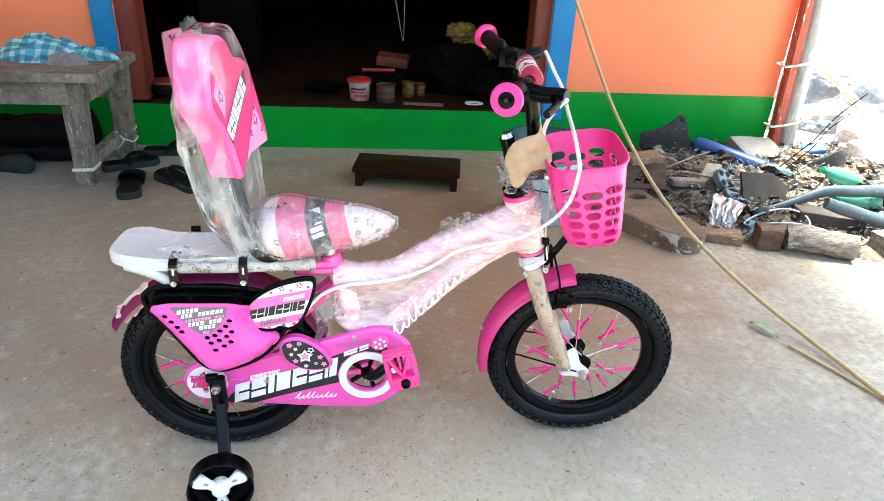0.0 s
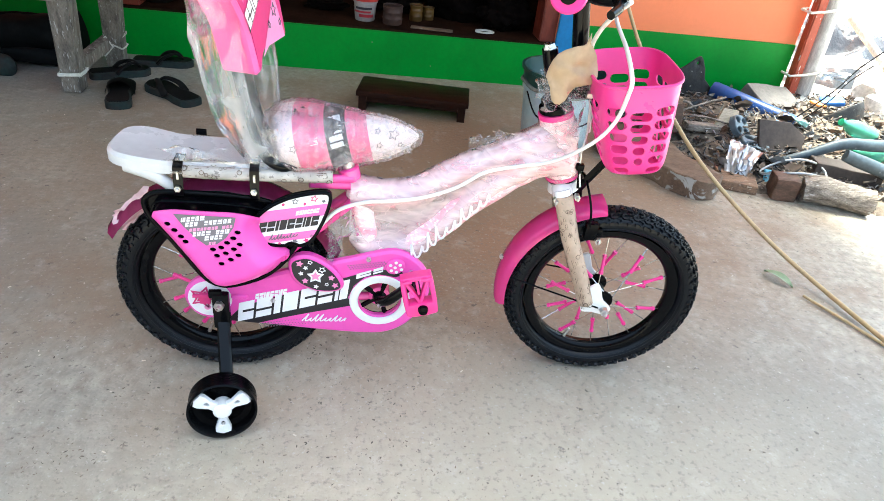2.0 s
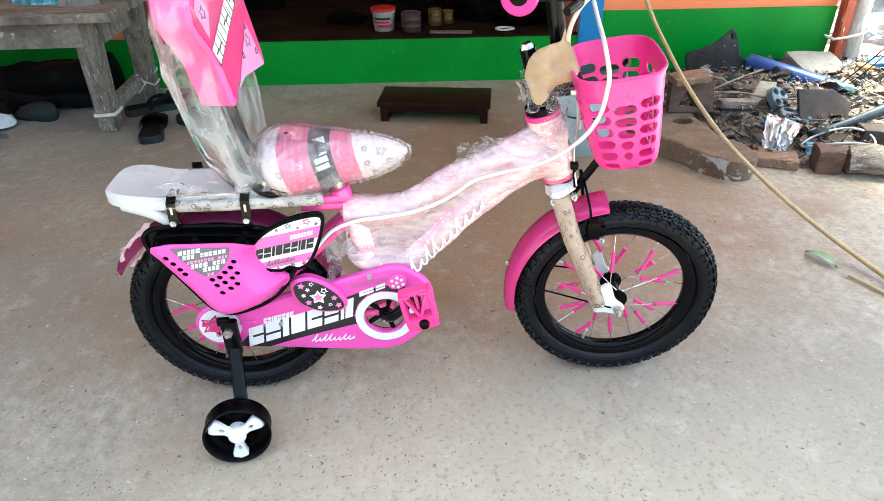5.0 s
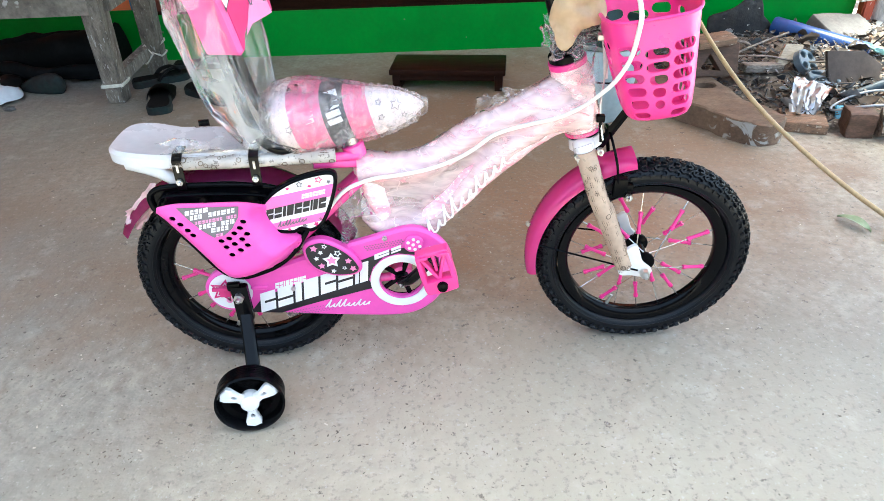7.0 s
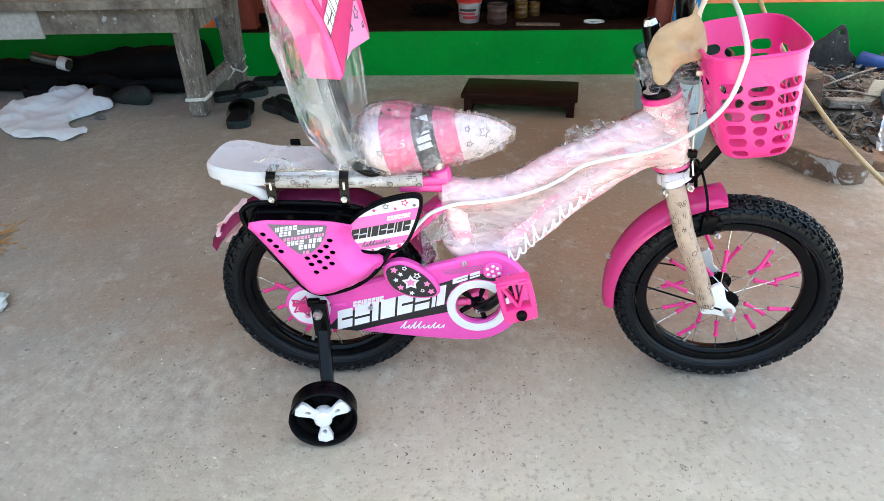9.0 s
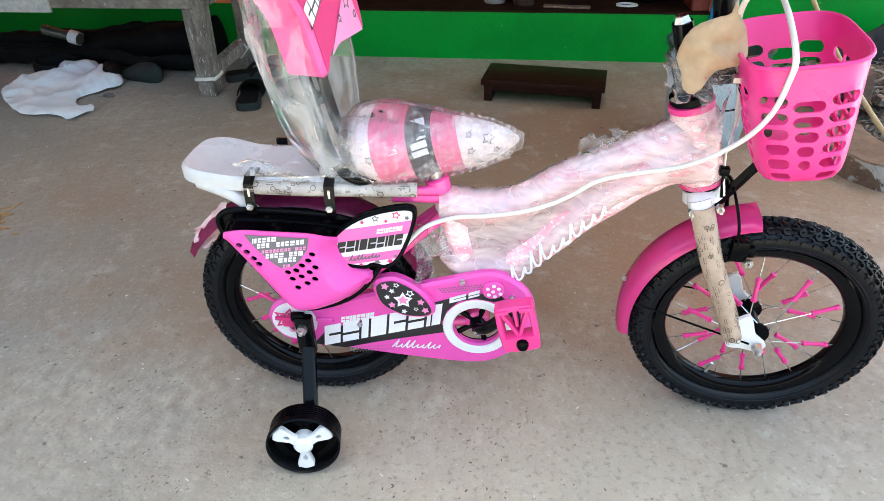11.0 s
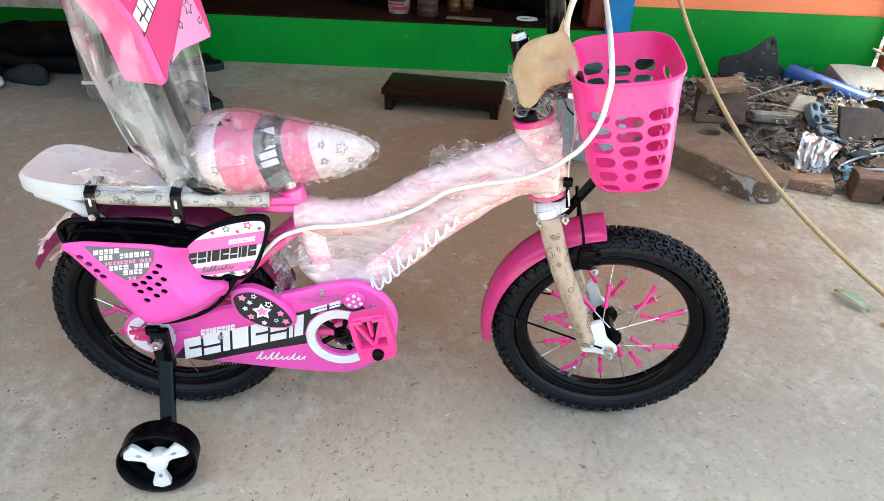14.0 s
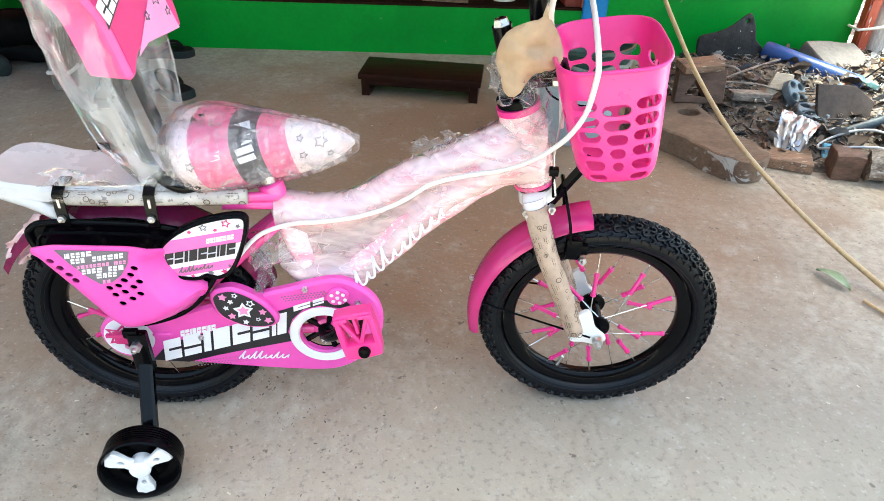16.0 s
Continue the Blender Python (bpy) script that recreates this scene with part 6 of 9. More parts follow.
for s in (-1, 1):
    e = Vector((0.520, BY + s * 0.230, 0.832))
    i0 = Vector((0.546, BY + s * 0.140, 0.821))
    d = (e - i0).normalized()
    bm = bmesh.new()
    pts, rr = [i0], [0.0145]
    for k in range(9):
        for o, r in ((0.0, 0.0155), (0.004, 0.0165), (0.007, 0.0165), (0.0095, 0.0148)):
            pts.append(i0 + d * (k * 0.0098 + o))
            rr.append(r)
    tube(bm, pts, rr, 18)
    grip = part("grip", steer(bm), M_BLACK, bike, "black ribbed handlebar grip with a pink end flange")
    bm = bmesh.new()
    tube(bm, [e - d * 0.006, e - d * 0.006, e + d * 0.002, e + d * 0.006, e + d * 0.006], [0.014, 0.0225, 0.0245, 0.022, 0.012], 32)
    part("grip_flange", steer(bm), M_PINK, grip, "pink end flange")
    bm = bmesh.new()
    tube(bm, [e + d * 0.004, e + d * 0.0075, e + d * 0.0085], [0.012, 0.012, 0.010], 24)
    part("grip_end", steer(bm), M_BLACK, grip, "dark grey end plug")
    bm = bmesh.new()
    tube(bm, [e + d * 0.0082, e + d * 0.009], 0.0032, 12)
    part("grip_hole", steer(bm), M_DECALBLACK, grip)
    # brake lever with its perch
    c = Vector((0.554, BY + s * 0.115, 0.817))
    bm = bmesh.new()
    box(bm, c, (0.036, 0.034, 0.034), bevel=0.006)
    lev = part("brake_perch", steer(bm), M_BLACK, bike, "black brake lever and perch")
    bm = bmesh.new()
    tube(bm, smooth_path([c + Vector((0.012, s * 0.004, 0.0)), c + Vector((0.034, s * 0.018, -0.002)), c + Vector((0.055, s * 0.033, 0.002)), c + Vector((0.066, s * 0.042, 0.003))], 5), [0.014, 0.013, 0.0135, 0.012], 14, flat=0.85)
    part("lever_body", steer(bm), M_BLACK, lev)
    bm = bmesh.new()
    tube(bm, smooth_path([c + Vector((0.050, s * 0.034, -0.002)), c + Vector((0.046, s * 0.07, -0.004)), c + Vector((0.026, s * 0.11, -0.006))], 5), [0.008, 0.006], 10, flat=0.9)
    part("brake_lever", steer(bm), M_BLACK, lev)
    bm = bmesh.new()
    tube(bm, [c + Vector((-0.01, 0, 0.016)), c + Vector((-0.012, s * 0.004, 0.03))], 0.005, 8)
    part("perch_screw", steer(bm), M_BLACK, lev)

# white cable sheaths
bm = bmesh.new()
tube(bm, smooth_path([(0.652, 0.158, 0.826), (0.666, 0.12, 0.791), (0.674, 0.09, 0.770), (0.670, 0.02, 0.740), (0.658, -0.07, 0.722), (0.651, -0.132, 0.694), (0.652, -0.130, 0.668), (0.650, -0.118, 0.626), (0.637, -0.103, 0.588), (0.614, -0.085, 0.555), (0.590, -0.064, 0.528), (0.562, -0.049, 0.510), (0.535, -0.043, 0.502), (0.494, -0.040, 0.492), (0.462, -0.040, 0.481), (0.431, -0.039, 0.458), (0.400, -0.037, 0.440), (0.355, -0.036, 0.424), (0.300, -0.034, 0.414), (0.262, -0.033, 0.410), (0.225, -0.034, 0.399), (0.200, -0.040, 0.385), (0.165, -0.046, 0.345)], 8), 0.0036, 8)
part("brake_cable", bm, M_CABLE, bike, "white brake cable looping to the rear", 180)
bm = bmesh.new()
tube(bm, smooth_path([(0.597, -0.185, 0.815), (0.592, -0.15, 0.79), (0.600, -0.08, 0.745), (0.615, -0.03, 0.70), (0.64, -0.015, 0.62), (0.650, -0.012, 0.56)], 7), 0.0036, 8)
part("brake_cable", bm, M_CABLE, bike, "white brake cable to the front brake", 180)

# paper scrap and film on the stem
def paper_scrap():
    bm = bmesh.new()
    out = loop2([(-0.046, -0.012), (-0.043, 0.018), (-0.028, 0.036), (-0.008, 0.045), (0.005, 0.049), (0.010, 0.066), (0.016, 0.047), (0.028, 0.030), (0.041, 0.004), (0.036, -0.014), (0.016, -0.020), (-0.004, -0.034), (-0.020, -0.053), (-0.034, -0.047), (-0.039, -0.028)], 2)
    plate(bm, out, [], 0, 0.0012, step=0.007, place=lambda x, y, z: (0.590 + x, -0.070 + y + 0.008 * math.sin(x * 45 + 1) + 0.005 * abs(math.sin(z * 60 + x * 30)) + 0.012 * noise.noise(Vector((x * 40, z * 40, 3))) + 0.016 * abs(noise.noise(Vector((x * 34 + z * 20, z * 52, 6)))) + 1.5 * x * x * 8, 0.675 + z))
    return bm


part("paper_scrap", paper_scrap(), M_BROWNPAPER, bike, "torn brown paper tied to the stem", 180)
for c, s, k in (((0.558, BY - 0.02, 0.640), (0.035, 0.04, 0.05), 31), ((0.605, BY - 0.045, 0.61), (0.05, 0.035, 0.10), 32), ((0.575, BY - 0.035, 0.625), (0.05, 0.04, 0.06), 33)):
    bm = bmesh.new()
    torn_film(bm, c, s, k, 12)
    part("film_tuft", bm, M_FILM, bike, "crumpled clear film at the stem", 180)

# basket
BASKET = Matrix.Translation((0.6944, -0.0187, 0.6845)) @ Matrix.Rotation(radians(-9.8), 4, "Z")
B_HIGH, B_LEAN = 0.1614, 0.170                 # its height, and how steeply its rim climbs forwards


def basket_point(u, v, out=0.0):
    """u runs round the basket (0 to 1, from the middle of its near side), v from the floor (0) to the rim (1)."""
    k = v ** 0.614 if v > 0 else 0.0
    foot = 0.90 + 0.10 * min(1.0, v / 0.10) ** 0.5
    a, b = (0.0467 + 0.0236 * k) * foot + out, (0.0668 + 0.0469 * k) * foot + out
    th = 2 * math.pi * u - math.pi / 2
    e = 2 / 3.9
    c, s = math.cos(th), math.sin(th)
    x = a * math.copysign(abs(c) ** e, c)
    y = b * math.copysign(abs(s) ** e, s)
    drop = (1 - v)
    return Vector((x + 0.0341 * drop ** 1.15, y - 0.0187 * drop, -B_HIGH * drop + B_LEAN * x))


ROUND = []                                    # where along u each centimetre of the rim falls
for i in range(721):
    p = basket_point(i / 720, 0.6)
    ROUND.append((0.0 if i == 0 else ROUND[-1][0] + (p - last).length, i / 720))
    last = p
B_GIRTH = ROUND[-1][0]


def along(d):
    """The share u of the way round at d metres from the middle of the near side."""
    d %= B_GIRTH
    for (d0, u0), (d1, u1) in zip(ROUND, ROUND[1:]):
        if d <= d1:
            return u0 + (u1 - u0) * (d - d0) / max(1e-9, d1 - d0)
    return 1.0


def basket():
    G, H = B_GIRTH, B_HIGH * 1.06
    holes = []
    for mid, cols in ((0.0, 3), (0.25, 4), (0.5, 3), (0.75, 4)):
        pitch = 0.0390 if cols == 3 else 0.036
        for j in range(cols):
            o = j - (cols - 1) / 2
            centre = o == 0
            for i in range(5 if centre else 6):
                cz = (0.690 if centre else 0.735) - i * (0.124 if centre else 0.131)
                w = (0.0345, 0.0335, 0.028, 0.0215, 0.0165)[i] if centre else 0.0335
                holes.append((mid * G + o * pitch * (1 - 0.03 * i), cz * H, w * (1 if centre else 1 - 0.015 * i)))
    shift = 0.125 * G                         # the unrolled sheet is cut open at a corner
    hs = [pill2((d + shift) % G, z, w, min(0.0158, w), 5) for d, z, w in holes]
    edge = [(G * i / 72, 0) for i in range(72)] + [(G, H * i / 10) for i in range(10)] + [(G - G * i / 72, H) for i in range(72)] + [(0, H - H * i / 10) for i in range(10)]
    V, T = sheet2d(edge, hs, 0.010)
    bm = bmesh.new()
    a = [bm.verts.new(basket_point(along(min(max(x, 0.0), G) - shift), min(1.0, max(0.0, z / H)))) for x, z in V]
    for t in T:
        bm.faces.new([a[i] for i in t])
    foot = sorted((x, v) for (x, z), v in ((p, k) for k, p in enumerate(V)) if z < 1e-6)
    c = bm.verts.new(sum((a[k].co for _, k in foot), Vector()) / len(foot))
    for (_, i), (_, j) in zip(foot, foot[1:]):
        bm.faces.new((c, a[i], a[j]))
    bmesh.ops.remove_doubles(bm, verts=bm.verts, dist=2e-4)
    bmesh.ops.recalc_face_normals(bm, faces=bm.faces)
    bmesh.ops.solidify(bm, geom=list(bm.faces), thickness=0.0030)
    tube(bm, [basket_point(i / 120, 1.0) + Vector((0, 0, -0.001)) for i in range(120)], 0.0026, 8, closed=True)
    bm.transform(BASKET)
    return bm


part("basket", basket(), M_PINK, bike, "hot pink plastic basket pierced with slots", 45)
bm = bmesh.new()
a, b = Vector((0.650, BY - 0.010, 0.432)), Vector((0.700, BY - 0.016, 0.521))
tube(bm, [a, b], 0.008, 4, flat=0.5)
part("basket_strut", steer(bm), M_BLACK, bike, "black basket strut")
bm = bmesh.new()
tube(bm, [(0.598, BY, 0.622), (0.645, BY, 0.630)], 0.009, 10)
box(bm, (0.645, BY, 0.632), (0.01, 0.06, 0.034), bevel=0.002)
part("basket_bracket", steer(bm), M_BLACK, bike, "black basket bracket")
for y in (-0.022, 0.022):
    bm = bmesh.new()
    q = Matrix.Translation((0.634, BY + y, 0.633)) @ Matrix.Rotation(radians(90), 4, "Y")
    lathe(bm, [(0.007, -0.006), (0.007, 0.004), (0.0035, 0.005), (0.0035, 0.012)], 6, q)
    part("basket_bolt", steer(bm), M_STEEL, bike, "silver bolt")

# ---- veranda things ----
M_STRING = mat("pale_string", (0.66, 0.63, 0.56), 0.8, other=(0.5, 0.47, 0.4), scale=40, bump=0.3)
M_SACK = mat("white_woven_sack", (0.74, 0.76, 0.78), 0.55, other=(0.52, 0.54, 0.56), scale=9, fine=0.08, fine_scale=200, bump=0.35, bump_scale=35, bump_dist=0.006)
M_SOOTRUBBER = mat("dusty_black_rubber", (0.005, 0.005, 0.005), 0.65, spec=0.06, other=(0.013, 0.012, 0.012), scale=10, fine=0.2, bump=0.3, bump_scale=50)
M_SANDAL = mat("dark_sandal_rubber", (0.008, 0.007, 0.007), 0.6, spec=0.08, other=(0.012, 0.011, 0.010), scale=14, fine=0.15, bump=0.2)
M_SANDALEDGE = mat("grey_sandal_sole", (0.024, 0.022, 0.020), 0.7, spec=0.2, other=(0.016, 0.04, 0.037), scale=20, fine=0.2, bump=0.3)
M_BUCKET = mat("pale_blue_plastic", (0.42, 0.52, 0.54), 0.45, other=(0.34, 0.42, 0.43), scale=6, fine=0.08, bump=0.1, speck=(0.2, 0.22, 0.2), speck_scale=40, speck_cut=0.72)
M_DKGREEN = mat("dark_green_plastic", (0.010, 0.05, 0.038), 0.35, other=(0.02, 0.06, 0.05), scale=10, fine=0.1, bump=0.1)
M_OLDWOOD = mat("old_brown_wood", (0.13, 0.068, 0.042), 0.7, other=(0.08, 0.045, 0.027), amount=0.9, scale=9, stretch=(1, 4, 4), fine=0.25, bump=0.4, bump_scale=50, vary=0.25)
M_GREYWOOD = mat("grey_bark_wood", (0.30, 0.255, 0.21), 0.85, other=(0.10, 0.078, 0.06), amount=0.9, scale=9, stretch=(1, 5, 5), fine=0.35, bump=0.8, bump_scale=30, bump_dist=0.008, speck=(0.45, 0.42, 0.38), speck_scale=14, speck_cut=0.66, vary=0.15)
M_BAMBOO = mat("dry_cane", (0.50, 0.36, 0.19), 0.5, other=(0.40, 0.27, 0.13), scale=9, stretch=(3, 3, 1), fine=0.12, bump=0.15)
M_BLUEPIPE = mat("blue_paint", (0.012, 0.060, 0.23), 0.38, other=(0.012, 0.040, 0.14), scale=8, fine=0.1, bump=0.1, speck=(0.3, 0.32, 0.36), speck_scale=50, speck_cut=0.72)
M_TUBE = mat("dusty_inner_tube", (0.058, 0.082, 0.098), 0.5, other=(0.026, 0.038, 0.048), scale=9, fine=0.2, bump=0.25, speck=(0.2, 0.22, 0.23), speck_scale=30, speck_cut=0.7)
M_DARKBOARD = mat("dark_brown_board", (0.050, 0.036, 0.030), 0.75, other=(0.030, 0.022, 0.019), scale=10, fine=0.25, bump=0.4, bump_scale=40, speck=(0.2, 0.18, 0.16), speck_scale=40, speck_cut=0.72)
M_STONE = mat("grey_stone", (0.125, 0.115, 0.108), 0.85, other=(0.075, 0.07, 0.065), scale=8, fine=0.2, bump=0.5, bump_scale=30, bump_dist=0.006)
M_FOIL = mat("crumpled_foil", (0.50, 0.50, 0.52), 0.42, metal=1.0, other=(0.36, 0.36, 0.38), scale=20, fine=0.05, bump=0.5, bump_scale=35, bump_dist=0.005)
M_BOTTLE = mat("green_bottle", (0.16, 0.56, 0.38), 0.15, other=(0.04, 0.30, 0.17), scale=9, fine=0.03, bump=0.05, trans=0.5)
M_DUST = mat("rubble_dirt", (0.15, 0.122, 0.098), 0.95, spec=0.1, other=(0.075, 0.06, 0.048), scale=9, fine=0.4, fine_scale=40, bump=0.9, bump_scale=25, bump_dist=0.015, speck=(0.3, 0.26, 0.21), speck_scale=35, speck_cut=0.66)
M_DARKMETAL = mat("dark_sheet_metal", (0.020, 0.020, 0.021), 0.45, spec=0.3, other=(0.055, 0.045, 0.037), scale=12, fine=0.3, bump=0.6, bump_dist=0.004, speck=(0.35, 0.33, 0.3), speck_scale=45, speck_cut=0.72)
M_REDPAINT = mat("red_oxide_wood", (0.42, 0.07, 0.03), 0.6, other=(0.30, 0.05, 0.025), scale=12, stretch=(4, 4, 1), fine=0.15, bump=0.3, speck=(0.62, 0.58, 0.54), speck_scale=16, speck_cut=0.66)
M_POLE = mat("whitish_pole_wood", (0.58, 0.55, 0.51), 0.8, other=(0.28, 0.24, 0.2), scale=10, stretch=(4, 4, 0.8), fine=0.2, bump=0.5, bump_scale=30)
M_PALE = mat("pale_rubble", (0.74, 0.72, 0.69), 0.8, other=(0.60, 0.57, 0.53), scale=6, fine=0.2, bump=0.5, bump_scale=20, vary=0.25)
M_BLACKSHEET = mat("grey_polythene", (0.05, 0.053, 0.06), 0.26, other=(0.11, 0.11, 0.12), scale=6, fine=0.1, bump=0.6, bump_scale=14, bump_dist=0.02)
M_LEAF = mat("green_leaf", (0.24, 0.33, 0.18), 0.5, other=(0.36, 0.40, 0.27), scale=30, fine=0.1, bump=0.2)
M_STRAW = mat("dry_straw", (0.42, 0.24, 0.07), 0.8, other=(0.3, 0.16, 0.05), scale=40, fine=0.2, bump=0)
M_BRICKWOOD = mat("sawn_wood_offcut", (0.225, 0.130, 0.076), 0.75, other=(0.10, 0.068, 0.047), amount=0.8, scale=11, stretch=(1, 6, 6), fine=0.3, bump=0.5, bump_scale=45, bump_dist=0.003, speck=(0.36, 0.30, 0.23), speck_scale=26, speck_cut=0.66, vary=0.3)
M_PLASTICGREY = mat("blue_grey_plastic", (0.12, 0.16, 0.19), 0.45, other=(0.08, 0.11, 0.13), scale=20, fine=0.15, bump=0.15)

# low stool
SM = Matrix.Translation((0.493, 1.573, 0)) @ Matrix.Rotation(radians(-9.2), 4, "Z")
stool = thing("stool", "low dark-stained wooden stool on the concrete floor", "stool", (0.493, 1.573, 0))
bm = bmesh.new()
box(bm, (0, 0, 0.076), (0.462, 0.205, 0.022), SM, bevel=0.004)
part("top", bm, M_DARKWOOD, stool)
for x in (-1, 1):
    bm = bmesh.new()
    box(bm, (x * 0.205, 0, 0.0325), (0.032, 0.185, 0.065), SM, bevel=0.003)
    part("leg", bm, M_DARKWOOD, stool)
for y in (-1, 1):
    bm = bmesh.new()
    box(bm, (0, y * 0.082, 0.053), (0.378, 0.016, 0.024), SM, bevel=0.002)
    part("rail", bm, M_DARKWOOD, stool)

# bench
bench = thing("bench", "weathered grey wooden bench against the wall", "bench", (-1.5, 1.62, 0))


def tapered_leg(bm, top, bot, wt, wb):
    rings = []
    for c, w in ((bot, wb), ((Vector(top) + Vector(bot)) / 2, (wt + wb) / 2 * 1.0), (top, wt)):
        c = Vector(c)
        rings.append([bm.verts.new(c + Vector((sx * w / 2, sy * w / 2, 0))) for sx, sy in ((-1, -1), (1, -1), (1, 1), (-1, 1))])
    for a, b in zip(rings, rings[1:]):
        for i in range(4):
            bm.faces.new((a[i], a[(i + 1) % 4], b[(i + 1) % 4], b[i]))
    bm.faces.new(rings[0][::-1])
    bm.faces.new(rings[-1])
    bmesh.ops.bevel(bm, geom=[e for e in bm.edges], offset=0.006, segments=2, affect="EDGES")
    rough_up(bm, 0.002, 25)


def bench_plank(y0, y1, seed, zt=0.487):
    bm = bmesh.new()
    x1 = -0.672
    out = []
    n = 40
    for i in range(n + 1):
        x = -2.45 + (x1 + 2.45) * i / n
        out.append((x, y0 + 0.004 * noise.noise(Vector((x * 6, seed, 0)))))
    out += [(x1 + 0.012, y0 + 0.03), (x1 + 0.012, y1 - 0.02)]
    for i in range(n + 1):
        x = x1 - (x1 + 2.45) * i / n
        out.append((x, y1 + 0.004 * noise.noise(Vector((x * 6, seed, 5)))))
    flat_plate(bm, out, zt - 0.033, zt, 0.006)
    return bm


part("plank", bench_plank(1.385, 1.60, 1), M_BENCH, bench)
part("plank", bench_plank(1.606, 1.845, 2, 0.485), M_BENCH, bench)
for nm, top, bot in (("a", (-0.795, 1.475, 0.452), (-0.836, 1.545, 0.0)), ("b", (-0.73, 1.785, 0.452), (-0.785, 1.895, 0.0)), ("c", (-2.3, 1.475, 0.452), (-2.33, 1.50, 0.0)), ("d", (-2.3, 1.785, 0.452), (-2.33, 1.85, 0.0))):
    bm = bmesh.new()
    tapered_leg(bm, top, bot, 0.080, 0.070)
    part("leg", bm, M_BENCHLEG, bench, "splayed square leg")
bm = bmesh.new()
box(bm, (-1.55, 1.448, 0.405), (1.50, 0.028, 0.095), bevel=0.004)
part("apron", bm, M_BENCH, bench)
bm = bmesh.new()
box(bm, (-1.47, 1.428, 0.400), (0.30, 0.012, 0.11), bevel=0.003)
part("patch_board", bm, mat("pale_patch_wood", (0.36, 0.35, 0.33), 0.7, other=(0.25, 0.24, 0.22), scale=8, fine=0.2, bump=0.3), bench, "paler patch board on the apron")
bm = bmesh.new()
box(bm, (-0.755, 1.63, 0.405), (0.028, 0.30, 0.09), bevel=0.004)
part("end_apron", bm, M_BENCHLEG, bench)
bm = bmesh.new()
box(bm, (-0.812, 1.715, 0.098), (0.042, 0.30, 0.05), bevel=0.006, rot=(6, 0, -8))
part("stretcher", bm, M_BENCHLEG, bench)


def tie(c, w, tilt, n=1):
    bm = bmesh.new()
    for k in range(n):
        h = w / 2 + 0.003
        pts = [(c[0] + sx * h, c[1] + sy * h, c[2] + 0.006 * k + tilt * sx * h) for sx, sy in ((-1, -1), (0, -1.05), (1, -1), (1.05, 0), (1, 1), (0, 1.05), (-1, 1), (-1.05, 0))]
        tube(bm, pts, 0.004, 6, closed=True)
    return bm


for c, w, tl, n in (((-0.828, 1.533, 0.075), 0.074, 0.05, 2), ((-0.775, 1.877, 0.11), 0.072, 0.6, 2), ((-0.775, 1.877, 0.105), 0.072, -0.5, 1)):
    part("string_tie", tie(c, w, tl, n), M_STRING, bench, "pale string tied round the leg")
bm = bmesh.new()
for k in range(2):
    tube(bm, [(-0.79, 1.82 + 0.02 * k, 0.14), (-0.84, 1.815 + 0.02 * k, 0.10), (-0.80, 1.81 + 0.02 * k, 0.06), (-0.765, 1.815 + 0.02 * k, 0.10)], 0.0035, 6, closed=True)
part("string_tie", bm, M_STRING, bench)


def crumple(c, size, seed, n=26, drape=1.0, lump=1.0):
    """A crumpled cloth or sack lying in a heap: a closed, folded lump with a flat underside."""
    bm = bmesh.new()
    bmesh.ops.create_icosphere(bm, subdivisions=5, radius=1.0)
    for v in bm.verts:
        d = v.co.normalized()
        r = 1 + 0.38 * lump * noise.noise(d * 1.6 + Vector((seed, 0, 0))) + 0.28 * noise.noise(d * 3.4 + Vector((0, seed, 0))) - 0.16 * abs(noise.noise(d * 6.5 + Vector((seed, seed, 0)))) + 0.06 * noise.noise(d * 15)
        p = d * r
        v.co = Vector((p.x * size[0] / 2, p.y * size[1] / 2, max(0.0, p.z * 0.5 + 0.42) * size[2])) + Vector(c)
    return bm


def drape(c, size, seed, folds=5.0, rough_edge=0.25):
    """A soft cloth or sack lying in folds: a disc of fabric with a wandering edge and ridged creases."""
    bm = bmesh.new()
    nr, na = 34, 120
    rings = []
    for i in range(1, nr + 1):
        t = i / nr
        ring = []
        for j in range(na):
            a = 2 * math.pi * j / na
            d = Vector((math.cos(a), math.sin(a), 0))
            edge = 1 + rough_edge * noise.noise(d * 1.7 + Vector((seed, 0, 0))) + 0.10 * noise.noise(d * 5 + Vector((0, seed, 0)))
            p = d * t * edge
            w = p + 0.25 * noise.noise_vector(p * 2.0 + Vector((seed, seed, 0)))
            ridge = 1 - abs(noise.noise(Vector((w.x * folds * 0.8, w.y * folds, seed))) * 2)
            ridge2 = 1 - abs(noise.noise(Vector((w.x * folds * 2, w.y * folds * 2.2, seed + 5))) * 2)
            body = max(0.0, 1 - t * t) ** 0.6
            z = size[2] * body * (0.45 + 0.40 * ridge + 0.13 * ridge2 + 0.25 * noise.noise(p * 1.5 + Vector((0, 0, seed)))) + 0.006 * (1 + ridge2) * (1 - t ** 8)
            ring.append(bm.verts.new(Vector(c) + Vector((p.x * size[0] / 2, p.y * size[1] / 2, max(0.0, z)))))
        rings.append(ring)
    mid = bm.verts.new(Vector(c) + Vector((0, 0, size[2] * 0.8)))
    for j in range(na):
        bm.faces.new((mid, rings[0][j], rings[0][(j + 1) % na]))
    for a, b in zip(rings, rings[1:]):
        for j in range(na):
            bm.faces.new((a[j], b[j], b[(j + 1) % na], a[(j + 1) % na]))
    return bm


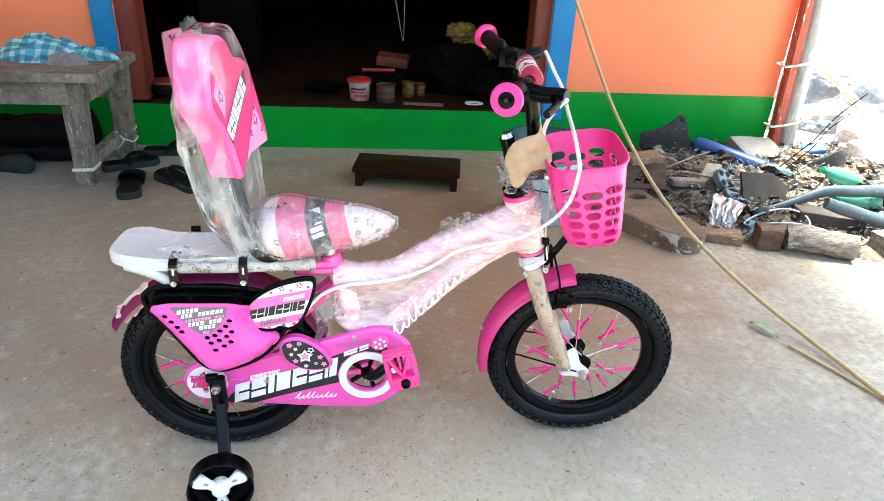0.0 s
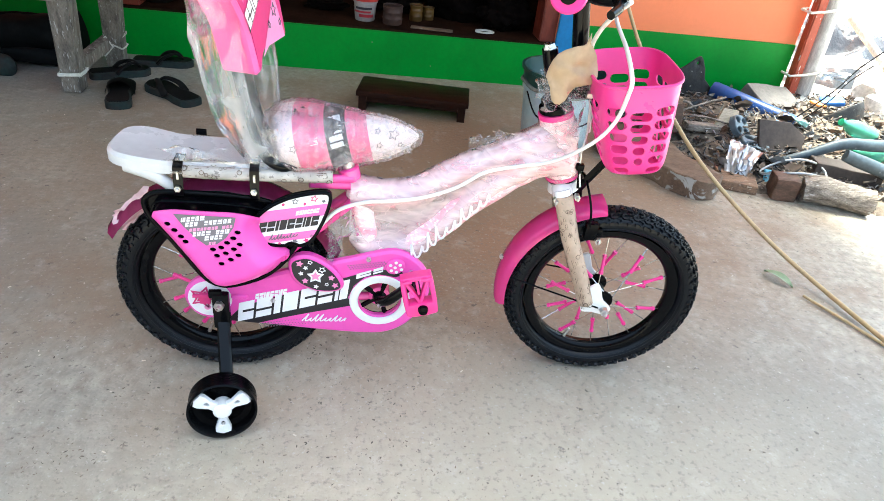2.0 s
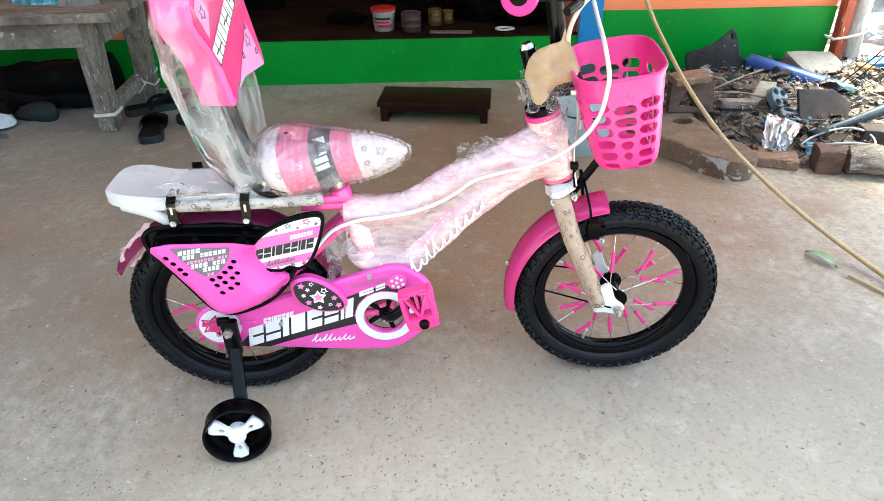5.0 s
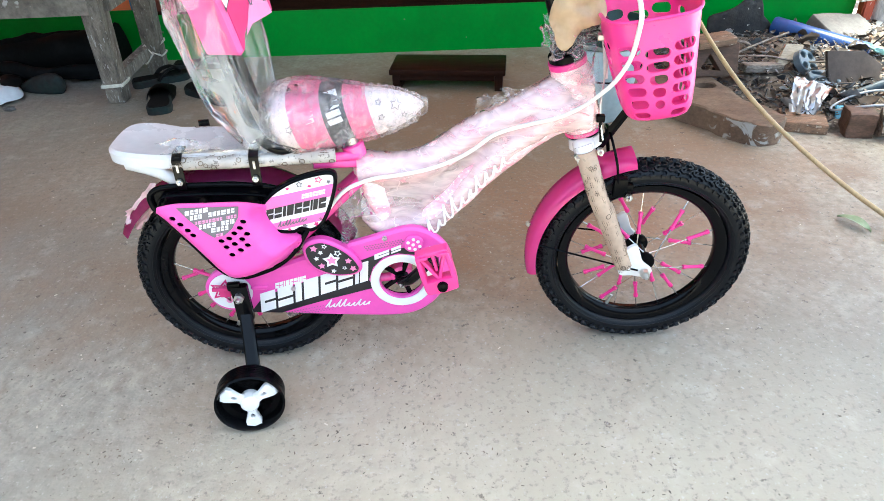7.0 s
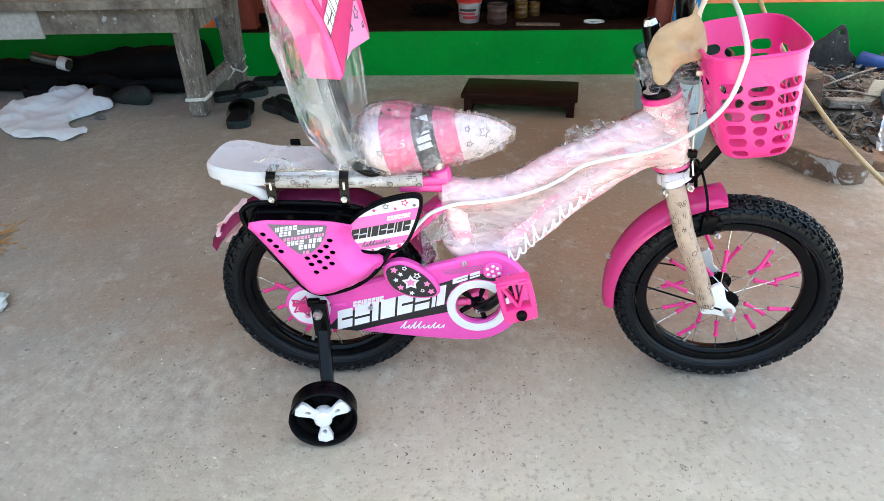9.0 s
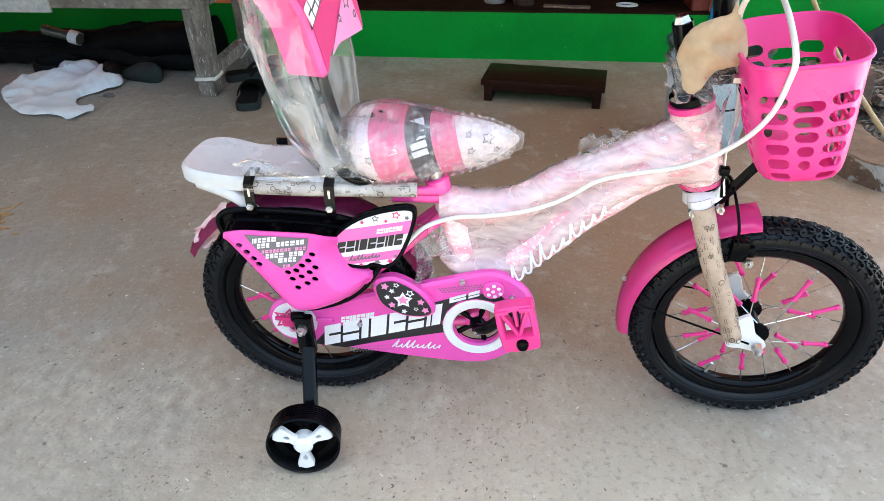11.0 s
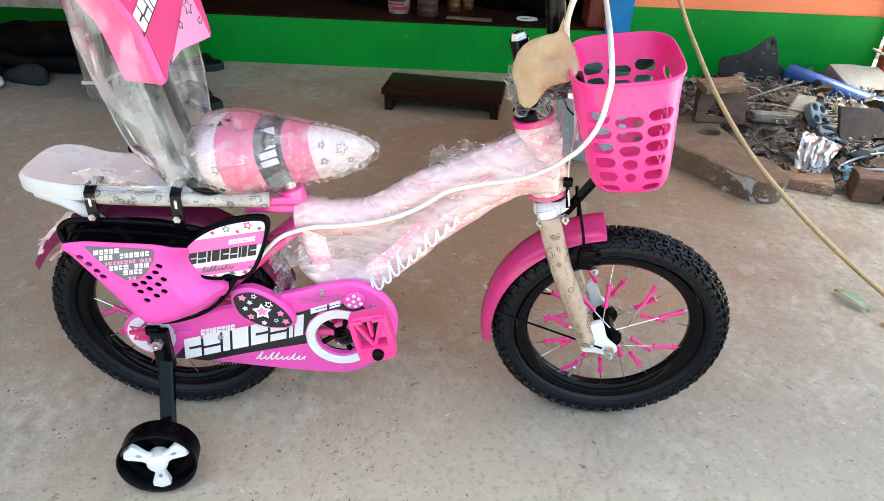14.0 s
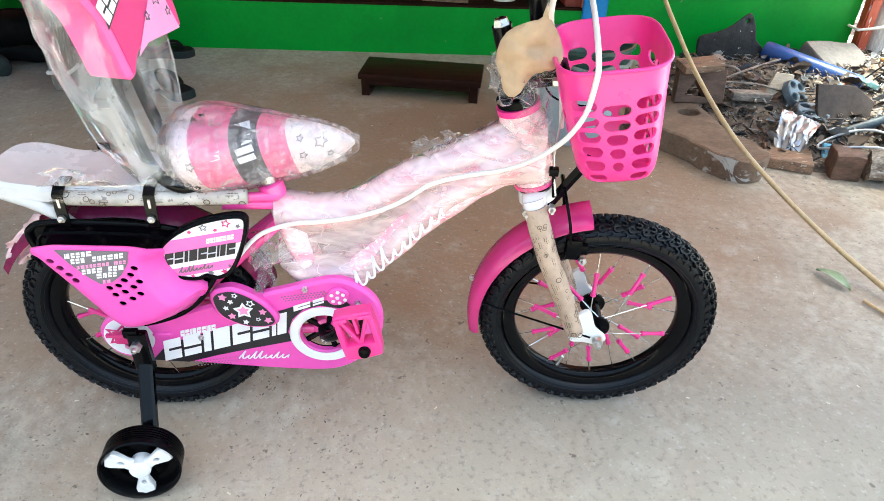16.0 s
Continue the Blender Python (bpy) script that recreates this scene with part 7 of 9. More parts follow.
def check_mat(name, tones, size):
    """Woven gingham: two sets of stripes that cross in three tones."""
    m = mat(name, tones[1], 0.85, other=tones[0], scale=30, amount=0.3, fine=0.12, fine_scale=150, bump=0.4, bump_scale=90)
    n, l = m.node_tree.nodes, m.node_tree.links
    p = n["Principled BSDF"]
    base = p.inputs["Base Color"].links[0].from_socket
    tc, nz, mv, se = (n.new("ShaderNode" + k) for k in ("TexCoord", "TexNoise", "VectorMath", "SeparateXYZ"))
    nz.inputs["Scale"].default_value = 7.0
    l.new(tc.outputs["Object"], nz.inputs["Vector"])
    mv.operation = "MULTIPLY_ADD"
    l.new(nz.outputs["Color"], mv.inputs[0])
    mv.inputs[1].default_value = (0.07, 0.07, 0.07)
    l.new(tc.outputs["Object"], mv.inputs[2])
    l.new(mv.outputs[0], se.inputs[0])

    def calc(op, a, b):
        q = n.new("ShaderNodeMath")
        q.operation = op
        for sock, v in ((q.inputs[0], a), (q.inputs[1], b)):
            if isinstance(v, float):
                sock.default_value = v
            else:
                l.new(v, sock)
        return q.outputs[0]

    def stripe(v):
        return calc("GREATER_THAN", calc("FRACT", calc("MULTIPLY", v, 0.5 / size), 0.0), 0.5)

    both = calc("ADD", stripe(se.outputs[0]), stripe(calc("ADD", se.outputs[1], se.outputs[2])))
    rp = n.new("ShaderNodeValToRGB")
    rp.color_ramp.interpolation = "CONSTANT"
    e = rp.color_ramp.elements
    e.new(0.5)
    for el, (pos, c) in zip(e, ((0.0, tones[0]), (0.4, tones[1]), (0.9, tones[2]))):
        el.position, el.color = pos, (*c, 1)
    l.new(calc("MULTIPLY", both, 0.5), rp.inputs[0])
    mx = n.new("ShaderNodeMix")
    mx.data_type = "RGBA"
    mx.inputs[0].default_value = 0.85
    l.new(base, mx.inputs[6])
    l.new(rp.outputs[0], mx.inputs[7])
    l.new(mx.outputs[2], p.inputs["Base Color"])
    return m


M_CHECK = check_mat("checked_cotton", ((0.42, 0.58, 0.63), (0.085, 0.33, 0.40), (0.03, 0.15, 0.21)), 0.026)
cloth = drape((-0.955, 1.67, 0.486), (0.36, 0.24, 0.085), 3.1, 1.8)
tail = drape((-0.775, 1.66, 0.486), (0.21, 0.085, 0.045), 6.3, 1.8)
spare = bpy.data.meshes.new("spare")
tail.to_mesh(spare)
tail.free()
cloth.from_mesh(spare)
bpy.data.meshes.remove(spare)
solo("checked_cloth", cloth, M_CHECK, "crumpled blue and white checked cloth on the bench", "cloth", smooth=180)
solo("rag", drape((-0.83, 1.56, 0.486), (0.15, 0.10, 0.040), 7.7, 2.2), mat("grey_rag", (0.24, 0.21, 0.215), 0.9, other=(0.15, 0.13, 0.14), scale=14, bump=0.4), "small grey rag beside the checked cloth", "rag", smooth=180)


def sandal(x, y, turn, name_label, strap, size=1.0):
    s = thing("sandal", name_label, "sandal", (x, y, 0), "sandals by the bench")
    m = Matrix.Translation((x, y, 0)) @ Matrix.Rotation(radians(turn), 4, "Z") @ Matrix.Diagonal((size, size, 1, 1))
    sole = loop2([(0.0, -0.125), (0.036, -0.112), (0.040, -0.06), (0.034, -0.01), (0.043, 0.05), (0.040, 0.10), (0.0, 0.128), (-0.040, 0.10), (-0.043, 0.05), (-0.034, -0.01), (-0.040, -0.06), (-0.036, -0.112)], 4)
    bm = bmesh.new()
    flat_plate(bm, sole, 0.0, 0.028, 0.004)
    bm.transform(m)
    part("sole", bm, M_SANDALEDGE, s, "grey worn sole")
    bm = bmesh.new()
    flat_plate(bm, offset_loop(sole, 0.006), 0.0283, 0.031, 0.001)
    bm.transform(m)
    part("footbed", bm, M_SANDAL, s)
    bm = bmesh.new()
    if strap:
        for sx in (-1, 1):
            tube(bm, smooth_path([(sx * 0.040, -0.02, 0.018), (sx * 0.036, 0.01, 0.045), (sx * 0.015, 0.055, 0.055), (0, 0.085, 0.032)], 5), [0.014, 0.008], 8, flat=0.6)
    else:
        rows = []
        for i in range(9):
            yy = -0.015 + 0.125 * i / 8
            rows.append([bm.verts.new((0.046 * math.cos(math.pi * j / 12), yy, 0.012 + 0.055 * math.sin(math.pi * j / 12) * (1 - 0.6 * (i / 8) ** 2))) for j in range(13)])
        for a, b in zip(rows, rows[1:]):
            for j in range(12):
                bm.faces.new((a[j], a[j + 1], b[j + 1], b[j]))
        bmesh.ops.solidify(bm, geom=list(bm.faces), thickness=0.004)
    bm.transform(m)
    part("strap", bm, M_SANDAL, s, "dark strap")


sandal(-0.660, 1.505, 13, "dark rubber slide sandal on the floor by the bench", False, 1.14)
sandal(-0.475, 1.545, 47, "dark thong sandal lying askew on the floor", True, 1.16)
sandal(-0.73, 1.75, -62, "dark thong sandal half under the bench", True, 0.95)
sandal(-0.60, 1.93, -84, "dark flat sandal against the plinth", True)

# black tubes, hoses and old shoes under the bench
for k, (pts, r, flat, lab) in enumerate((
        ([(-2.4, 1.92, 0.05), (-2.0, 1.92, 0.06), (-1.6, 1.91, 0.075), (-1.2, 1.90, 0.10), (-0.92, 1.91, 0.115)], [0.05, 0.062, 0.07, 0.085, 0.095], 0.8, "thick slack black rubber hose"),
        ([(-2.3, 1.83, 0.03), (-1.8, 1.83, 0.055), (-1.45, 1.80, 0.075), (-1.15, 1.77, 0.055), (-0.98, 1.80, 0.04)], [0.03, 0.05, 0.055, 0.045, 0.03], 0.7, "flattened black rubber hose"),
        ([(-2.1, 1.90, 0.13), (-1.7, 1.86, 0.12), (-1.35, 1.88, 0.155), (-1.0, 1.90, 0.175)], [0.015, 0.03, 0.034, 0.03], 0.5, "flat black rubber strip lying on the hoses"),
        ([(-1.50, 1.75, 0.055), (-1.60, 1.78, 0.055), (-1.665, 1.72, 0.05), (-1.63, 1.665, 0.045), (-1.54, 1.66, 0.04)], [0.03, 0.036, 0.036, 0.034, 0.028], 0.45, "curled piece of old black inner tube"))):
    bm = bmesh.new()
    tube(bm, smooth_path(pts, 12), r, 20, flat=flat)
    rough_up(bm, 0.024, 5, k)
    rough_up(bm, 0.010, 16, k + 7)
    for v in bm.verts:
        v.co.z, v.co.y = max(0.0, v.co.z), min(1.985, v.co.y)
    solo("rubber_hose", bm, M_SOOTRUBBER, lab + " under the bench", "hose", smooth=60, group="hoses under the bench")
bm = bmesh.new()
tube(bm, smooth_path([(-1.648, 1.80, 0.180), (-1.60, 1.80, 0.166), (-1.54, 1.80, 0.152), (-1.49, 1.795, 0.140)], 6), [0.024, 0.028, 0.027, 0.022], 18)
pb = solo("plastic_bottle", bm, mat("smoky_bottle", (0.055, 0.06, 0.045), 0.22, other=(0.035, 0.04, 0.03), scale=12, bump=0.3, bump_scale=30), "smoky plastic bottle with a pale label, on the hoses", "bottle", smooth=60)
bm = bmesh.new()
tube(bm, [(-1.535, 1.80, 0.151), (-1.495, 1.796, 0.141)], 0.0285, 16, caps=False)
rough_up(bm, 0.003, 30)
part("label", bm, M_SACK, pb, "pale torn label")
for x, y, t, sd in ((-1.20, 1.70, 70, 1), (-1.34, 1.72, 20, 2)):
    bm = bmesh.new()
    bmesh.ops.create_uvsphere(bm, u_segments=24, v_segments=14, radius=1.0)
    for v in bm.verts:
        p = v.co.copy()
        v.co = Vector((p.x * 0.045 * (1 + 0.3 * p.y), p.y * 0.12, max(0, (p.z + 0.6)) * 0.045 * (1 - 0.35 * p.y)))
    rough_up(bm, 0.008, 14, sd)
    bm.transform(Matrix.Translation((x, y, 0)) @ Matrix.Rotation(radians(t), 4, "Z"))
    solo("old_shoe", bm, M_SANDALEDGE if sd == 1 else M_SANDAL, "worn dusty black shoe under the bench", "shoe", smooth=60, group="old shoes")


def flat_bag(outline, seed):
    """An empty plastic bag lying flat: a thin sheet with soft pillows, sharp creases and a turned-up edge."""
    loop = loop2(outline, 3)
    V, T = sheet2d(loop, [], 0.012)
    bm = bmesh.new()
    vs = []
    for x, y in V:
        d = min(math.hypot(x - a, y - b) for a, b in loop)
        w = Vector((x, y, 0)) + 0.05 * noise.noise_vector(Vector((x * 5, y * 5, seed)))
        ridge = 1 - (abs(noise.noise(Vector((w.x * 7, w.y * 9, seed)))) * 2.2) ** 0.7
        fine = 1 - abs(noise.noise(Vector((w.x * 19, w.y * 23, seed + 3)))) * 2.0
        body = min(1.0, d / 0.045) ** 0.6
        high = 0.022 + 0.050 * min(1.0, max(0.0, (y - 1.45) / 0.22))
        vs.append(bm.verts.new((x, y, 0.003 + high * body * (0.55 + 0.38 * ridge + 0.12 * fine) + 0.012 * (1 - body) * max(0.0, fine))))
    for t in T:
        bm.faces.new([vs[i] for i in t])
    bmesh.ops.recalc_face_normals(bm, faces=bm.faces)
    return bm


M_CARRIER = mat("thin_white_plastic", (0.74, 0.77, 0.79), 0.33, other=(0.55, 0.59, 0.62), scale=7, fine=0.04, bump=0.12, bump_scale=30, bump_dist=0.004)
solo("white_sack", flat_bag([(-1.72, 1.53), (-1.69, 1.62), (-1.60, 1.67), (-1.58, 1.75), (-1.49, 1.80), (-1.37, 1.73), (-1.31, 1.71), (-1.25, 1.62), (-1.28, 1.55), (-1.35, 1.47), (-1.315, 1.385), (-1.25, 1.375), (-1.225, 1.335), (-1.265, 1.25), (-1.34, 1.28), (-1.455, 1.275), (-1.55, 1.335), (-1.66, 1.44)], 4.7), M_CARRIER, "empty crumpled white plastic bag lying on the floor", "plastic bag", smooth=50)
solo("pebble", crumple((-1.245, 1.49, 0.0), (0.045, 0.025, 0.018), 2.2), M_STONE, "small pale pebble on the floor", "pebble", smooth=180)
bm = crumple((-0.90, 0.17, 0.0), (0.10, 0.16, 0.05), 9.3)
solo("plastic_wrapper", bm, mat("white_wrapper", (0.7, 0.74, 0.74), 0.35, other=(0.15, 0.35, 0.33), scale=14, bump=0.3), "white and teal plastic wrapper on the floor", "wrapper", smooth=180)

# bucket behind the bicycle
bucket = thing("bucket", "pale blue plastic bucket with a dark green bowl in it", "bucket", (1.0, 1.20, 0))
q = Matrix.Translation((1.0, 1.20, 0))
bm = bmesh.new()
lathe(bm, [(0.0, 0.004), (0.105, 0.004), (0.112, 0.0), (0.118, 0.006), (0.142, 0.245), (0.148, 0.248), (0.148, 0.262), (0.141, 0.262), (0.136, 0.25), (0.113, 0.012), (0.0, 0.012)], 56, q)
part("body", bm, M_BUCKET, bucket)
bm = bmesh.new()
lathe(bm, [(0.0, 0.225), (0.12, 0.235), (0.146, 0.27), (0.155, 0.315), (0.162, 0.318), (0.162, 0.328), (0.152, 0.328), (0.142, 0.28), (0.118, 0.245), (0.0, 0.24)], 56, q)
part("bowl", bm, M_DKGREEN, bucket, "dark green bowl resting in the bucket")
bm = bmesh.new()
tube(bm, [(1.0 + 0.152 * math.cos(a / 20 * math.pi), 1.20 + 0.152 * math.sin(a / 20 * math.pi), 0.272 + 0.006 * math.sin(a)) for a in range(40)], 0.007, 8, closed=True)
part("rope", bm, mat("dirty_rope", (0.2, 0.2, 0.17), 0.9, other=(0.1, 0.11, 0.09), scale=40, bump=0.5), bucket, "dirty rope round the rim")
bm = bmesh.new()
tube(bm, smooth_path([(0.855, 1.15, 0.25), (0.88, 1.07, 0.19), (0.96, 1.045, 0.165), (1.05, 1.05, 0.17), (1.13, 1.10, 0.22), (1.145, 1.15, 0.25)], 6), 0.003, 6)
part("handle", bm, M_BLACK, bucket, "thin wire handle")

# cane leaning in front of the rubble
bm = bmesh.new()
cane = smooth_path([(1.66, -0.28, 0.012), (1.612, 0.03, 0.012), (1.565, 0.29, 0.02), (1.476, 0.435, 0.072), (1.366, 0.55, 0.158), (1.275, 0.66, 0.248), (1.222, 0.82, 0.340), (1.202, 0.98, 0.417), (1.180, 1.12, 0.505), (1.112, 1.30, 0.723), (1.02, 1.50, 1.02), (0.92, 1.71, 1.40), (0.81, 1.88, 1.80), (0.72, 1.99, 2.14)], 8)
tube(bm, cane, [0.007, 0.0056], 10)
solo("cane", bm, M_BAMBOO, "long thin dry cane leaning from the floor to the house wall", "cane", smooth=60, at=(1.61, 0.03, 0))
bm = bmesh.new()
tube(bm, smooth_path([(1.50, 0.27, 0.007), (1.57, 0.13, 0.006), (1.63, -0.02, 0.006), (1.68, -0.2, 0.006)], 5), 0.0042, 8)
solo("stick", bm, M_BAMBOO, "short dry stick on the floor beside the cane", "stick", smooth=60)

bm = bmesh.new()
rows = []
for i in range(13):
    t = i / 12
    w = 0.016 * math.sin(math.pi * t) ** 0.7
    c = Vector((1.452 + 0.040 * t, 0.395 - 0.085 * t, 0.003 + 0.012 * math.sin(math.pi * t)))
    sd = Vector((0.15, 0.075, 0)).normalized()
    rows.append([bm.verts.new(c + sd * w * s + Vector((0, 0, 0.006 * abs(s)))) for s in (-1, -0.5, 0, 0.5, 1)])
for a, b in zip(rows, rows[1:]):
    for k in range(4):
        bm.faces.new((a[k], a[k + 1], b[k + 1], b[k]))
solo("leaf", bm, M_LEAF, "single pale green fallen leaf on the floor", "leaf", smooth=180)

# ---- rubble heap beside the wall ----
rng = random.Random(11)
bm = bmesh.new()


def heap(x, y):
    """Height of the dirt under the rubble."""
    h = 0.0
    for cx, cy, rx, ry, z in ((1.95, 1.62, 0.62, 0.42, 0.085), (2.15, 1.25, 0.75, 0.40, 0.055), (2.7, 1.6, 0.8, 0.6, 0.09), (2.42, 0.96, 0.42, 0.26, 0.03)):
        d = ((x - cx) / rx) ** 2 + ((y - cy) / ry) ** 2
        if d < 1:
            h = max(h, z * (1 - d) ** 0.8)
    return h


n = 70
g = []
for i in range(n + 1):
    row = []
    for j in range(n + 1):
        x, y = 1.3 + 2.3 * i / n, 0.75 + 1.2 * j / n
        h = heap(x, y)
        row.append(bm.verts.new((x, min(y, 1.955 - 0.03 * (x - 2)), h + (0.02 * noise.noise(Vector((x * 14, y * 14, 0))) + 0.012 * noise.noise(Vector((x * 40, y * 40, 3)))) * min(1, h * 30) - (0.02 if h == 0 else 0))))
    g.append(row)
for i in range(n):
    for j in range(n):
        bm.faces.new((g[i][j], g[i + 1][j], g[i + 1][j + 1], g[i][j + 1]))
for f in [f for f in bm.faces if all(v.co.z < -0.015 for v in f.verts)]:
    bm.faces.remove(f)
solo("rubble_dirt", bm, M_DUST, "brown dirt and fine litter heaped against the wall", "dirt", "stuff", smooth=180, at=(1.95, 1.6, 0))

# splinters, chips, curled leaves and twigs scattered over the heap
bm = bmesh.new()
for k in range(4200):
    x, y = rng.uniform(1.35, 3.1), rng.uniform(0.92, 1.93)
    h = heap(x, y)
    if h < 0.006:
        continue
    L = rng.uniform(0.008, 0.045) * (2.2 if k % 19 == 0 else 1.0)
    m = Matrix.Translation((x, y, h + 0.006 + rng.random() * 0.022)) @ Euler((rng.uniform(-0.7, 0.7), rng.uniform(-0.7, 0.7), rng.uniform(0, 6.3))).to_matrix().to_4x4()
    if k % 5 == 0:                            # a curled dead leaf
        w, vs = L * rng.uniform(0.3, 0.6), []
        for i in range(5):
            t = i / 4
            g = w * math.sin(math.pi * (0.08 + 0.84 * t))
            vs.append([bm.verts.new(m @ Vector((L * (t - 0.5), sy * g, 0.35 * L * (t - 0.5) ** 2 * 4 + 0.3 * g * abs(sy)))) for sy in (-1, 0, 1)])
        for a, b in zip(vs, vs[1:]):
            for i in range(2):
                bm.faces.new((a[i], a[i + 1], b[i + 1], b[i]))
    else:
        box(bm, (0, 0, 0), (L, rng.uniform(0.002, 0.010), rng.uniform(0.0012, 0.005)), m, taper=rng.uniform(0.3, 1.0))
m_chips = mat("wood_splinters", (0.80, 0.76, 0.72), 0.85, other=(0.5, 0.46, 0.42), amount=0.9, scale=30, fine=0.35, fine_scale=60, bump=0.3)
island_tint(m_chips, [(0.09, 0.068, 0.055), (0.20, 0.15, 0.115), (0.04, 0.037, 0.038), (0.26, 0.22, 0.18), (0.17, 0.19, 0.21), (0.06, 0.045, 0.037), (0.42, 0.43, 0.44), (0.14, 0.11, 0.09), (0.03, 0.032, 0.037), (0.22, 0.25, 0.28)])
solo("splinters", bm, m_chips, "splinters, twigs, dead leaves and chips lying on the heap", "splinters", "stuff", at=(1.95, 1.5, 0))


def lump(c, s, rot=(0, 0, 0), seed=0.0, amp=0.15, cuts=3, bevel=0.006):
    """A rough block: a cut box, roughened."""
    bm = bmesh.new()
    m = Matrix.Translation(c) @ Euler([radians(a) for a in rot]).to_matrix().to_4x4()
    box(bm, (0, 0, 0), s, bevel=bevel)
    bmesh.ops.subdivide_edges(bm, edges=list(bm.edges), cuts=cuts, use_grid_fill=True)
    rough_up(bm, min(s) * amp, 1.6 / max(s) * 3, seed)
    rough_up(bm, min(s) * amp * 0.4, 40, seed + 3)
    bm.transform(m)
    return bm


# thick curved wooden block with a round hole
blk = [(0.153, -0.077), (0.121, -0.131), (0.057, -0.150), (0.002, -0.116), (-0.033, -0.072), (-0.069, 0.0), (-0.112, 0.062), (-0.165, 0.142), (-0.20, 0.23), (-0.17, 0.34), (-0.07, 0.37), (0.042, 0.355), (0.080, 0.203), (0.088, 0.087), (0.126, 0.003)]
bm = bmesh.new()
plate(bm, loop2(blk, 4), [circle2(0.008, 0.230, 0.037, 20, 0.033)], -0.075, 0.0, 0.005, step=0.03, place=lambda x, y, z: (x, z, -y))
rough_up(bm, 0.004, 18)
rough_up(bm, 0.002, 60)
bm.transform(Matrix.Translation((1.402, 0.99, 0.0)))


def block_mat():
    """Brown weathered wood whose one end still carries a whitish skin on its flank."""
    m = mat("brown_block_wood", (0.185, 0.118, 0.074), 0.8, other=(0.12, 0.074, 0.047), amount=0.8, scale=5, stretch=(1, 1.6, 1.6), fine=0.22, bump=0.6, bump_scale=30, bump_dist=0.005)
    n, l = m.node_tree.nodes, m.node_tree.links
    p = n["Principled BSDF"]
    base = p.inputs["Base Color"].links[0].from_socket
    tc, sx, nz, ge, sn = (n.new("ShaderNode" + k) for k in ("TexCoord", "SeparateXYZ", "TexNoise", "NewGeometry", "SeparateXYZ"))
    l.new(tc.outputs["Generated"], sx.inputs[0])
    l.new(tc.outputs["Object"], nz.inputs["Vector"])
    l.new(ge.outputs["Normal"], sn.inputs[0])
    nz.inputs["Scale"].default_value, nz.inputs["Detail"].default_value, nz.inputs["Distortion"].default_value = 15.0, 8.0, 1.6

    def ramp(src, a, b):
        q = n.new("ShaderNodeMapRange")
        q.inputs["From Min"].default_value, q.inputs["From Max"].default_value = a, b
        l.new(src, q.inputs["Value"])
        return q.outputs[0]

    f = ramp(sx.outputs[1], 0.34, 0.22)
    for src in (ramp(sn.outputs[2], 0.6, 0.3), ramp(nz.outputs["Fac"], 0.50, 0.57)):
        q = n.new("ShaderNodeMath")
        q.operation = "MULTIPLY"
        l.new(f, q.inputs[0])
        l.new(src, q.inputs[1])
        f = q.outputs[0]
    mx = n.new("ShaderNodeMix")
    mx.data_type = "RGBA"
    l.new(f, mx.inputs[0])
    l.new(base, mx.inputs[6])
    mx.inputs[7].default_value = (0.42, 0.40, 0.36, 1)
    l.new(mx.outputs[2], p.inputs["Base Color"])
    return m


solo("wooden_block", bm, block_mat(), "thick worn brown wooden block with a round hole", "wood block")
bm = bmesh.new()
plate(bm, [(-0.088, 0.0), (0.085, 0.0), (0.083, 0.12), (0.05, 0.128), (-0.03, 0.122), (-0.086, 0.118)], [[(-0.055, 0.028), (0.02, 0.020), (-0.022, 0.082)]], -0.02, 0.02, 0.004, step=0.03)
rough_up(bm, 0.003, 25)
bm.transform(Matrix.Translation((1.472, 1.305, 0.074)) @ Matrix.Rotation(radians(-4), 4, "Z") @ Matrix.Rotation(radians(-16), 4, "X"))
solo("notched_board", bm, M_OLDWOOD, "notched brown board standing on the wooden block", "board")
for c, s, r, sd, mtl, lab in (((1.457, 1.325, 0.205), (0.145, 0.085, 0.026), (4, -4, 6), 1, M_BRICKWOOD, "small sawn offcut on the notched board"),
                              ((1.665, 0.985, 0.018), (0.145, 0.13, 0.036), (0, 0, -22), 2, M_BRICKWOOD, "rectangular sawn wood offcut on the floor"),
                              ((1.805, 0.905, 0.042), (0.085, 0.085, 0.084), (0, 0, -15), 3, M_OLDWOOD, "square dark wood block on the floor"),
                              ((1.70, 1.38, 0.075), (0.16, 0.05, 0.03), (0, 3, 4), 5, M_GREYWOOD, "grey planed offcut in the rubble"),
                              ((2.13, 1.03, 0.045), (0.26, 0.10, 0.085), (0, 4, -12), 6, M_DARKBOARD, "dark timber end behind the log"),
                              ((2.26, 0.83, 0.04), (0.12, 0.10, 0.08), (0, 0, 10), 8, M_GREYWOOD, "grey squared block on the floor")):
    solo("wood_offcut", lump(c, s, r, sd, 0.05), mtl, lab, "wood offcut", group="offcuts in the rubble")
bm = bmesh.new()
plate(bm, [(-0.09, 0.11), (0.045, 0.105), (0.12, 0.05), (0.10, -0.04), (-0.08, -0.04)], [], -0.007, 0.007, 0.002, step=0.03)
rough_up(bm, 0.005, 18)
bm.transform(Matrix.Translation((1.955, 1.22, 0.065)) @ Matrix.Rotation(radians(-24), 4, "X"))
solo("broken_panel", bm, M_DARKBOARD, "broken dark brown panel leaning in the rubble", "panel")
